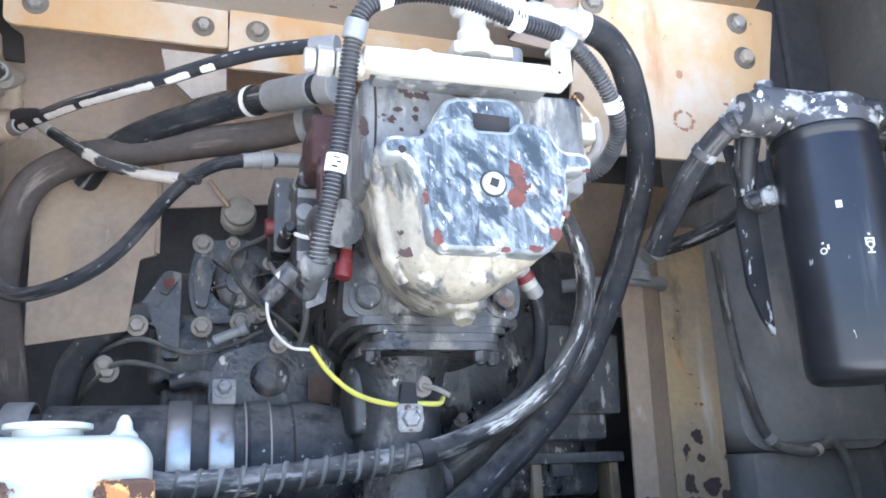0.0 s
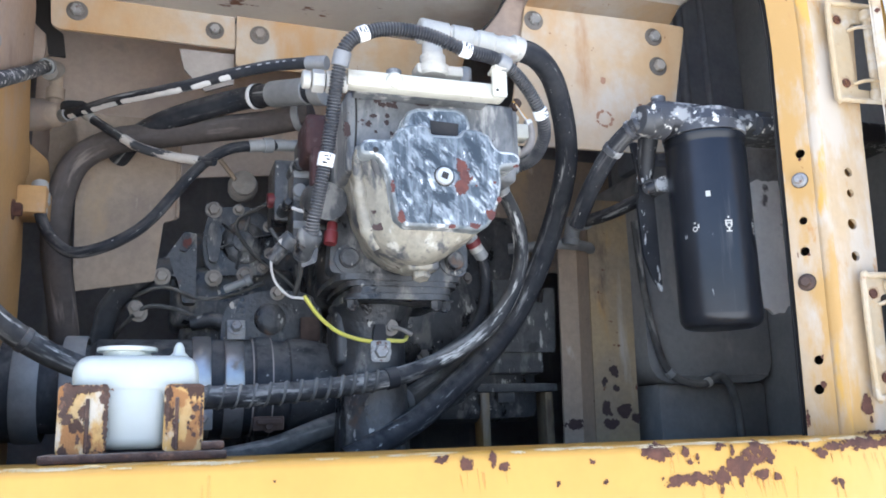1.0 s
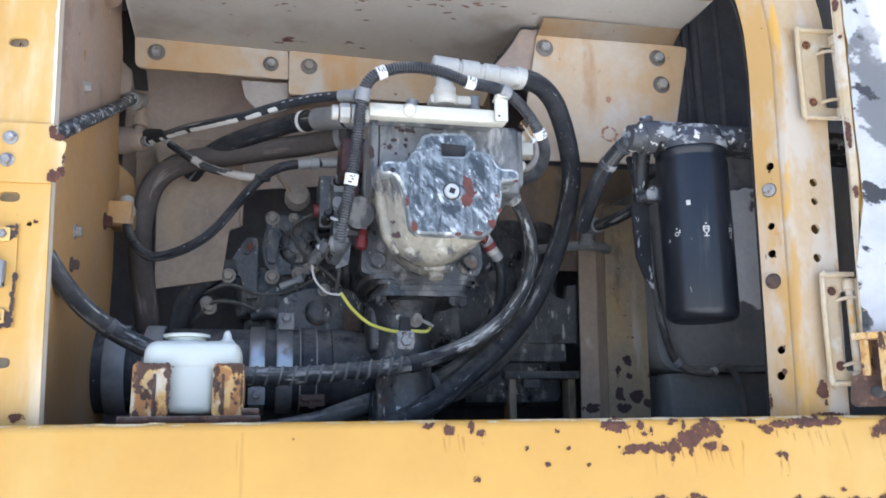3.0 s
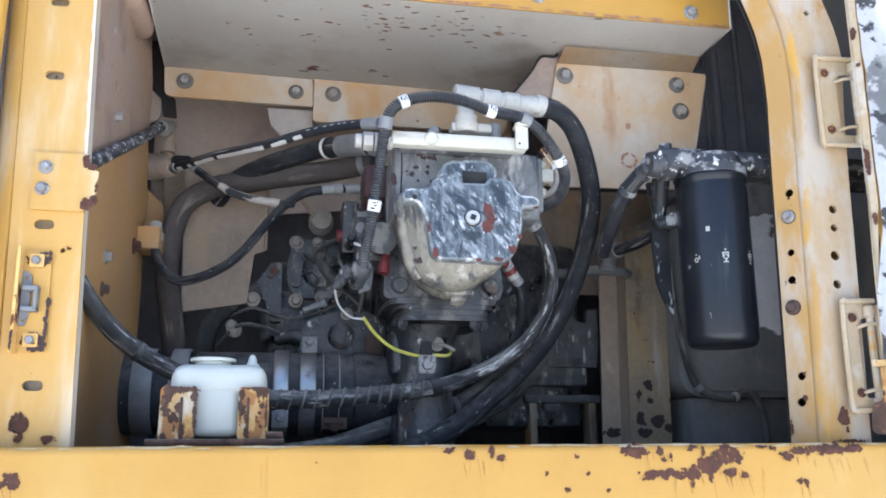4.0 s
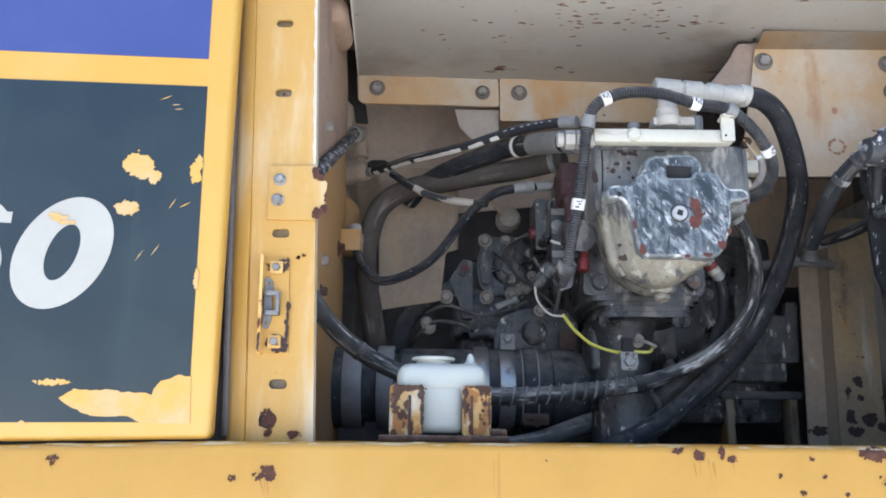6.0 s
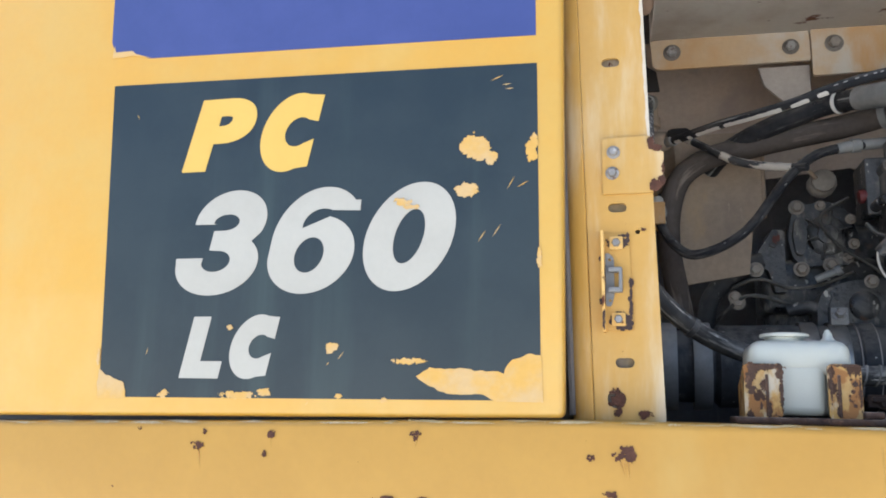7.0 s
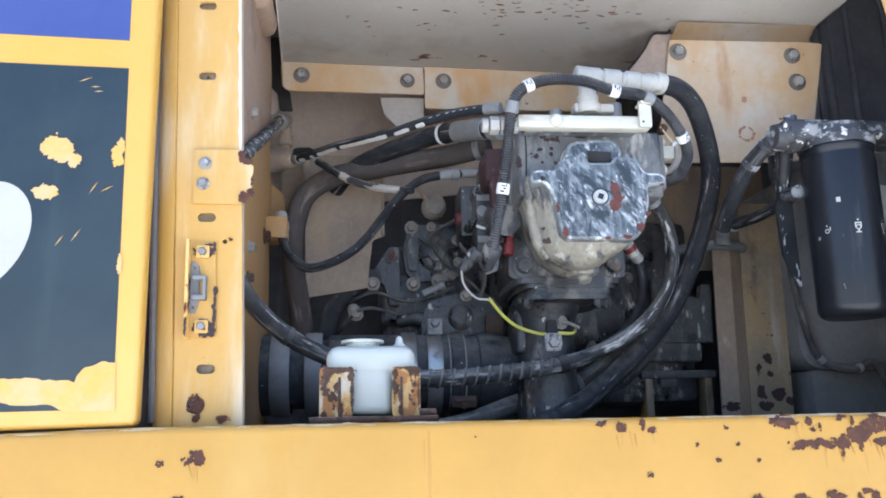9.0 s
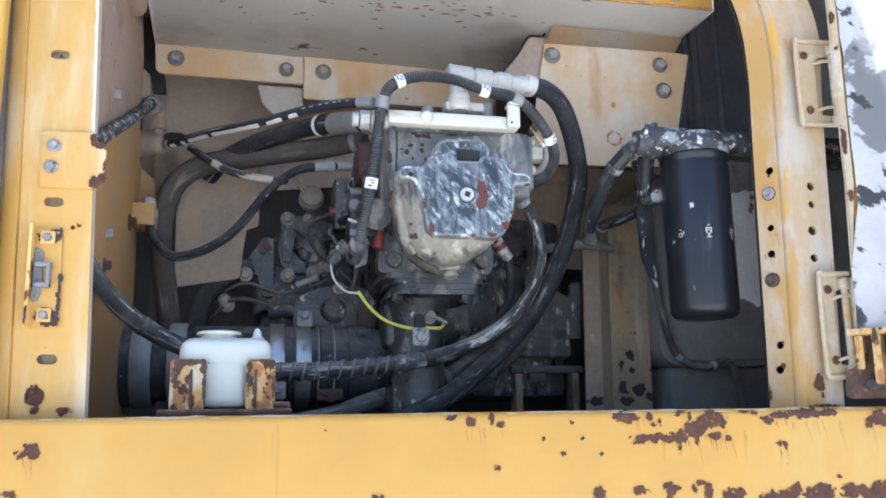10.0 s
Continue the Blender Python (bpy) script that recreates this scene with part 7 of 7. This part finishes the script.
for z in (1.83, 1.79, 1.74):
    bm = B()
    box(bm, (0.176, 0.497, z - 0.008), (0.232, 0.501, z + 0.006), 0.002)
    part("spacer", bm, M["grey_fitting"], valve)
bm = B()
rod(bm, (0.182, 0.46, 1.79), (0.182, 0.47, 1.79), 0.012)
part("grey_knob", bm, M["grey_fitting"], valve)

# ---- charge air pipe with steel bands ----
pipe = thing("air_pipe", (-0.05, 0.62, 1.39), "large black rubber air pipe with steel band clamps", "air pipe")
PY, PZ, PR = 0.62, 1.472, 0.084
bm = B()
lathe(bm, (-0.34, PY, PZ), (1, PY, PZ), [(0, PR), (0.02, PR), (0.11, PR), (0.115, PR - 0.012), (0.20, PR - 0.012), (0.21, PR - 0.002), (0.46, PR - 0.002), (0.465, PR + 0.002), (0.49, PR + 0.002), (0.492, PR - 0.004), (0.52, PR - 0.004), (0.523, PR),
      (0.55, PR), (0.60, PR - 0.01), (0.66, PR - 0.02)], 40)
part("tube", bm, M["pipe_rubber"], pipe)
for x, w, m in ((0.020, 0.030, "clamp"), (0.072, 0.032, "clamp"), (-0.25, 0.04, "grey_fitting"), (-0.18, 0.035, "grey_fitting")):
    bm = B()
    lathe(bm, (x, PY, PZ), (x + 1, PY, PZ), [(0, PR), (0, PR + 0.002), (0.003, PR + 0.0035), (w - 0.003, PR + 0.0035), (w, PR + 0.002), (w, PR)], 40, False)
    part("band", bm, M[m], pipe, "bright steel band clamp" if m == "clamp" else "")
for x in (0.118, 0.150):
    bm = B()
    lathe(bm, (x, PY, PZ), (x + 1, PY, PZ), [(0, PR - 0.004), (0, PR + 0.0022), (0.0022, PR + 0.0022), (0.0022, PR - 0.004)], 40, False)
    part("cuff_edge", bm, M["grey_tab"], pipe, "pale worn cuff edge")
for p, d in (((0.090, 0.570, 1.569), (0, -0.8, 0.3)), ((0.036, 0.500, 1.418), (0, -1, 0))):
    bm = B()
    box(bm, (p[0] - 0.016, p[1] - 0.004, p[2] - 0.020), (p[0] + 0.016, p[1] + 0.022, p[2] + 0.014), 0.003)
    block = part("clamp_block", bm, M["grey_fitting"], pipe)
    bm = B()
    bolt(bm, (p[0], p[1] - 0.004, p[2]), 0.0095, 0.010, d)
    part("bolt", bm, M["steel"], block)

bm = B()
box(bm, (0.115, 0.50, 1.395), (0.165, 0.515, 1.418), 0.003)
box(bm, (0.120, 0.49, 1.405), (0.160, 0.60, 1.414), 0.003)
bolt(bm, (0.140, 0.50, 1.402), 0.007, 0.006)
solo("pipe_bracket", bm, M["rusty_bolt"], "small rusty bracket under the air pipe", "bracket")

# ---- white tank in its rusty bracket ----
tank = thing("expansion_tank", (-0.052, 0.17, 1.38), "small translucent white plastic tank with an open neck", "tank")
bm = B()
box(bm, (-0.121, 0.118, 1.430), (0.017, 0.225, 1.484), 0.020, 5)
box(bm, (-0.0885, 0.119, 1.378), (-0.0185, 0.224, 1.470), 0.012, 4)
box(bm, (-0.119, 0.135, 1.378), (0.015, 0.222, 1.470), 0.012, 4)
part("body", bm, M["plastic"], tank)
bm = B()
lathe(bm, (-0.065, 0.170, 1.480), (-0.065, 0.170, 1.6), [(0, 0.028), (0.006, 0.027), (0.010, 0.027), (0.011, 0.034), (0.0135, 0.0345), (0.0155, 0.034), (0.0165, 0.029), (0.0165, 0.026), (0.004, 0.025)], 32)
part("neck", bm, M["plastic"], tank)
bm = B()
lathe(bm, (-0.006, 0.165, 1.482), (-0.006, 0.165, 1.6), [(0, 0.012), (0.004, 0.011), (0.008, 0.007), (0.014, 0.006), (0.019, 0.0035), (0.020, 0.002)], 18)
part("vent_nipple", bm, M["plastic"], tank)
bk = thing("tank_bracket", (-0.05, 0.10, SILL_TOP), "rusted yellow steel bracket holding the tank on the deck frame", "bracket")
bm = B()
box(bm, (-0.144, 0.075, SILL_TOP + 0.0006), (0.047, 0.195, SILL_TOP + 0.010), 0.002)
box(bm, (0.020, 0.085, SILL_TOP + 0.010), (0.045, 0.13, SILL_TOP + 0.020), 0.003)
part("base", bm, M["bracket_rust"], bk, "flaking rusty base")
for x0, x1, slot in ((-0.130, -0.080, -0.100), (-0.021, 0.022, -0.007)):
    bm = B()
    plate(bm, rounded([(x0, SILL_TOP + 0.009), (x1, SILL_TOP + 0.009), (x1, 1.449), (x0, 1.449)], 0.007, 3), 0.100, 0.105, [slot_hole(slot, 1.408, 0.007, 0.0069)])
    plate(bm, [(0.106, SILL_TOP + 0.009), (0.195, SILL_TOP + 0.009), (0.195, 1.42), (0.106, 1.447)], 0, 0.004, place=lambda x, y, z, e=(x0 if slot < -0.05 else x1 - 0.004): (y + e, x, z))
    lug = part("upright", bm, M["bracket_paint"], bk, "rust-eaten yellow upright")
    bm = B()
    box(bm, (slot - 0.0020, 0.0975, 1.376), (slot + 0.0022, 0.0995, 1.434), 0.0008, 1)
    left = slot < -0.05
    marks = ((-0.102, 1.4435, 0.024, 0.0045), (-0.120, 1.437, 0.008, 0.012), (-0.124, 1.424, 0.005, 0.016), (-0.119, 1.412, 0.006, 0.006), (-0.104, 1.418, 0.0045, 0.009), (-0.083, 1.437, 0.005, 0.012), (-0.081, 1.41, 0.003, 0.03),
             (-0.108, 1.390, 0.003, 0.006), (-0.097, 1.385, 0.003, 0.012)) if left else \
            ((0.002, 1.4465, 0.020, 0.002), (-0.017, 1.42, 0.002, 0.026), (0.0195, 1.41, 0.0018, 0.03), (0.013, 1.422, 0.005, 0.0045), (0.010, 1.412, 0.003, 0.003), (0.006, 1.40, 0.002, 0.002), (-0.010, 1.405, 0.002, 0.008), (0.012, 1.392, 0.003, 0.003), (-0.009, 1.384, 0.003, 0.007))
    for i, (x, z, rx, rz) in enumerate(marks):
        chip(bm, x, z, rx, rz, 0.100, 320 + i + int(slot * 1000), 0.6)
    part("rust", bm, M["bracket_rust"], lug)

# ---- fuel filter ----
ff = thing("fuel_filter", (0.815, 0.22, 1.53), "glossy black spin-on fuel filter with small white pictograms", "filter")
FX, FY, FR = 0.815, 0.220, 0.064
bm = B()
lathe(bm, (FX, FY, 1.532), (FX, FY, 3), [(0, 0.030), (0.001, 0.052), (0.004, 0.058), (0.012, FR - 0.001), (0.020, FR), (0.290, FR), (0.296, FR - 0.002), (0.300, FR - 0.002), (0.304, FR + 0.001), (0.312, FR + 0.001), (0.315, 0.05)], 48)
can = part("can", bm, M["filter"], ff)


def on_can(a, z):
    """A place on the can: a degrees round from its front."""
    t = radians(a)
    return Vector((FX + math.sin(t) * (FR + 0.0006), FY - math.cos(t) * (FR + 0.0006), z))


def mark(bm, a, z, w, h):
    w = math.degrees(w / FR)
    q = [bm.verts.new(on_can(a + i * w, z + j * h)) for i, j in ((-0.5, -0.5), (0.5, -0.5), (0.5, 0.5), (-0.5, 0.5))]
    bm.faces.new(q)


def ring_mark(bm, a, z, r, k=0.0016):
    n = 14
    deg = math.degrees(1 / FR)
    rings = [[bm.verts.new(on_can(a + math.cos(2 * math.pi * i / n) * s * deg, z + math.sin(2 * math.pi * i / n) * s)) for i in range(n)] for s in (r - k, r)]
    for i in range(n):
        bm.faces.new((rings[0][i], rings[0][(i + 1) % n], rings[1][(i + 1) % n], rings[1][i]))


bm = B()
mark(bm, -38, 1.738, 0.007, 0.009)
for a in (-14, 34):
    mark(bm, a, 1.6985, 0.0026, 0.0026)
    mark(bm, a, 1.6930, 0.0115, 0.0022)
    mark(bm, a - 4, 1.6885, 0.0022, 0.007)
    mark(bm, a + 4, 1.6885, 0.0022, 0.007)
    ring_mark(bm, a, 1.6855, 0.0046)
    mark(bm, a, 1.6795, 0.0024, 0.005)
    mark(bm, a, 1.6762, 0.0092, 0.0018)
ring_mark(bm, -60, 1.684, 0.0042)
mark(bm, -60, 1.6935, 0.0026, 0.0026)
mark(bm, -55, 1.688, 0.0024, 0.006)
for i in range(5):
    mark(bm, 52, 1.668 - i * 0.014, 0.003, 0.0045)
part("pictogram_print", bm, M["letter_white"], can, "small white pictograms")
bm = B()
lathe(bm, (FX, FY, 1.846), (FX, FY, 3), [(0, FR + 0.003), (0.016, FR + 0.004), (0.018, FR - 0.004), (0.040, FR - 0.008), (0.046, 0.04)], 36)
box(bm, (0.700, 0.185, 1.855), (0.80, 0.26, 1.897), 0.010, 3)
box(bm, (0.82, 0.19, 1.862), (1.221, 0.30, 1.898), 0.008, 3)
lathe(bm, (0.735, 0.215, 1.868), (0.60, 0.195, 1.864), [(0, 0.028), (0.02, 0.028), (0.022, 0.024), (0.04, 0.025), (0.05, 0.022)], 18)
head = part("head", bm, M["flaking"], ff, "flaking black painted filter head")
for x, r in ((0.72, 0.012),):
    bm = B()
    rod(bm, (x, 0.20, 1.890), (x, 0.20, 1.905), r)
    part("plug", bm, M["flaking"], head)
bm = B()
lathe(bm, (0.900, 0.19, 1.868), (0.98, 0.19, 1.868), [(0, 0.016), (0.02, 0.016), (0.022, 0.012), (0.06, 0.012)], 14)
part("side_port", bm, M["flaking"], head)
bm = B()
plate(bm, rounded([(0.722, 1.862), (0.750, 1.862), (0.752, 1.79), (0.760, 1.785), (0.762, 1.60), (0.745, 1.625), (0.731, 1.665), (0.727, 1.755), (0.733, 1.77), (0.733, 1.80)], 0.006), 0.296, 0.302)
tube(bm, [(0.742, 0.27, 1.865), (0.744, 0.285, 1.82), (0.742, 0.29, 1.785)], (0.016, 0.012), 12, 5, wobble=0.2)
tube(bm, [(0.730, 0.272, 1.86), (0.733, 0.285, 1.83), (0.738, 0.29, 1.80)], (0.007, 0.005), 8, 4)
tube(bm, [(0.762, 0.27, 1.774), (0.745, 0.268, 1.776), (0.735, 0.275, 1.772)], 0.010, 10, 4)
part("mount", bm, M["dark_flaky"], ff, "flaking black mounting plate")
bm = B()
rod(bm, (0.775, 0.30, 1.785), (0.735, 0.27, 1.775), 0.013)
part("port", bm, M["dark_flaky"], ff)

ragged = []
base = [(0.880, 1.770), (0.930, 1.795), (0.99, 1.800), (0.99, 1.575), (0.955, 1.560), (0.93, 1.578), (0.885, 1.577), (0.888, 1.66)]
for (xa, za), (xb, zb) in zip(base, base[1:] + base[:1]):
    for k in range(9):
        q = Vector((xa + (xb - xa) * k / 9, 0, za + (zb - za) * k / 9))
        ragged.append((q.x + 0.006 * noise.noise(q * 70), q.z + 0.008 * noise.noise(q * 90 + Vector((4, 4, 4)))))
shield = solo("grey_shield", plate(B(), ragged, 0.262, 0.268), M["pale_grey"], "peeled pale grey sheet behind the filter", "sheet")
bm = B()
plate(bm, rounded([(0.865, 1.885), (1.03, 1.885), (1.03, 1.62), (0.93, 1.62), (0.885, 1.74), (0.865, 1.80)], 0.012), 0.272, 0.278)
part("upper_sheet", bm, M["mid_grey"], shield, "unpeeled mid grey upper sheet")

# ---- right hand end of the bay ----
duct = thing("ribbed_duct", (1.07, 0.62, 1.95), "sooty black ribbed duct at the bay's end", "duct")
bm = B()
box(bm, (0.93, 0.60, 1.93), (1.22, 0.70, 2.75), 0.01)
part("casing", bm, M["sooty"], duct)
for x, r in ((0.985, 0.010), (1.035, 0.006), (1.062, 0.012), (1.125, 0.008)):
    bm = B()
    rod(bm, (x, 0.598, 1.94), (x - 0.01, 0.598, 2.74), r, 14, 0.003)
    part("rib", bm, M["sooty"], duct)
dark_box = thing("dark_box", (1.03, 0.65, 1.31), "dusty dark grey sheet metal tank low in the bay", "tank")
bm = B()
plate(bm, rounded([(0.912, 1.93), (1.215, 1.93), (1.215, 1.467), (0.912, 1.467)], 0.06, 6), 0.60, 0.85)
part("shell", bm, M["grey_sheet"], dark_box)
bm = B()
box(bm, (0.96, 0.596, 1.479), (1.20, 0.602, 1.484), 0.002)
part("seam", bm, M["grey_sheet"], dark_box)
bm = B()
box(bm, (0.95, 0.63, 1.31), (1.215, 0.85, 1.467), 0.008)
part("plinth", bm, M["grey_sheet"], dark_box)
hose("dusty black hose along the grey box", [(0.895, 0.585, 1.80), (0.905, 0.585, 1.66), (0.918, 0.580, 1.56), (0.945, 0.575, 1.485), (1.01, 0.57, 1.462), (1.06, 0.57, 1.478), (1.09, 0.57, 1.43), (1.10, 0.57, 1.31)], 0.008, "dusty_rubber", bands=((0.43, 0.014, 0.002, "clip_band", "grey_fitting"), (0.62, 0.01, 0.002, "clip_band", "fitting")))
post = thing("support_post", (0.83, 0.65, 1.31), "yellowed channel post with rust at its foot", "post")
bm = B()
plate(bm, [(0.806, 1.31), (0.905, 1.31), (0.917, 1.86), (0.818, 1.86)], 0.645, 0.651)
part("face", bm, M["post_paint"], post)
bm = B()
plate(bm, [(0.762, 1.31), (0.806, 1.31), (0.818, 1.86), (0.775, 1.86)], 0.700, 0.706)
plate(bm, [(0.651, 1.31), (0.70, 1.31), (0.70, 1.86), (0.651, 1.86)], 0.806, 0.811, place=lambda x, y, z: (y + (z - 1.31) * 0.022, x, z))
part("web", bm, M["shield_brown"], post)
bm = B()
for i, (x, z, rx, rz) in enumerate(((0.856, 1.496, 0.015, 0.014), (0.858, 1.460, 0.008, 0.007), (0.875, 1.415, 0.018, 0.016), (0.835, 1.42, 0.012, 0.018), (0.84, 1.39, 0.020, 0.012), (0.90, 1.40, 0.012, 0.012), (0.832, 1.474, 0.008, 0.010))):
    chip(bm, x, z, rx, rz, 0.645, 350 + i, 0.5)
chip(bm, 0.79, 1.39, 0.028, 0.012, 0.70, 360, 0.5)
part("flaked_rust", bm, M["dark_chip"], post)
bm = B()
tube(bm, [(0.64, 0.66, 1.748), (0.70, 0.63, 1.750), (0.74, 0.612, 1.752), (0.800, 0.625, 1.752), (0.83, 0.66, 1.752)], 0.011, 12, 5)
lathe(bm, (0.752, 0.600, 1.748), (0.760, 0.592, 1.81), [(0, 0.018), (0.012, 0.019), (0.014, 0.016), (0.04, 0.016), (0.045, 0.019), (0.055, 0.017)], 16)
solo("hose_bracket", bm, M["grey_sheet"], "dusty grey bracket with a hose elbow", "bracket")

stand = thing("step_frame", (0.70, 0.82, 1.31), "small dull yellow frame standing on the deck floor", "frame")
bm = B()
box(bm, (0.605, 0.78, 1.462), (0.792, 0.86, 1.480), 0.003)
box(bm, (0.655, 0.79, 1.440), (0.695, 0.84, 1.462), 0.003)
part("top", bm, M["worn_grey"], stand)
for x in (0.618, 0.766):
    bm = B()
    box(bm, (x, 0.79, 1.31), (x + 0.018, 0.84, 1.462), 0.002)
    part("leg", bm, M["post_paint"], stand)
bm = B()
plate(bm, rounded([(0.64, 1.70), (0.69, 1.70), (0.73, 1.655), (0.755, 1.65), (0.76, 1.685), (0.785, 1.685), (0.780, 1.545), (0.640, 1.545)], 0.006), 0.755, 0.775)
box(bm, (0.56, 0.77, 1.50), (0.76, 0.95, 1.56), 0.01)
solo("starter_bracket", bm, M["worn_grey"], "dusty grey cast bracket behind the hoses", "bracket")
fly = thing("flywheel_housing", (0.55, 0.90, 1.40), "dark greasy flywheel housing behind the pump", "engine housing")
bm = B()
lathe(bm, (0.47, 0.80, 1.62), (0.47, 0.60, 1.62), [(0, 0.13), (0.05, 0.13), (0.06, 0.12), (0.10, 0.11), (0.12, 0.06)], 36)
part("bell", bm, M["engine"], fly)
bm = B()
box(bm, (0.42, 0.80, 1.40), (0.76, 1.10, 1.86), 0.03)
part("case", bm, M["engine"], fly)
for x, y, z in ((0.512, 0.694, 1.668), (0.462, 0.694, 1.535), (0.519, 0.694, 1.60), (0.575, 0.745, 1.70), (0.585, 0.745, 1.58)):
    bm = B()
    bolt(bm, (x, y, z), 0.0095, 0.010)
    part("bolt", bm, M["dusty_bolt"], fly)
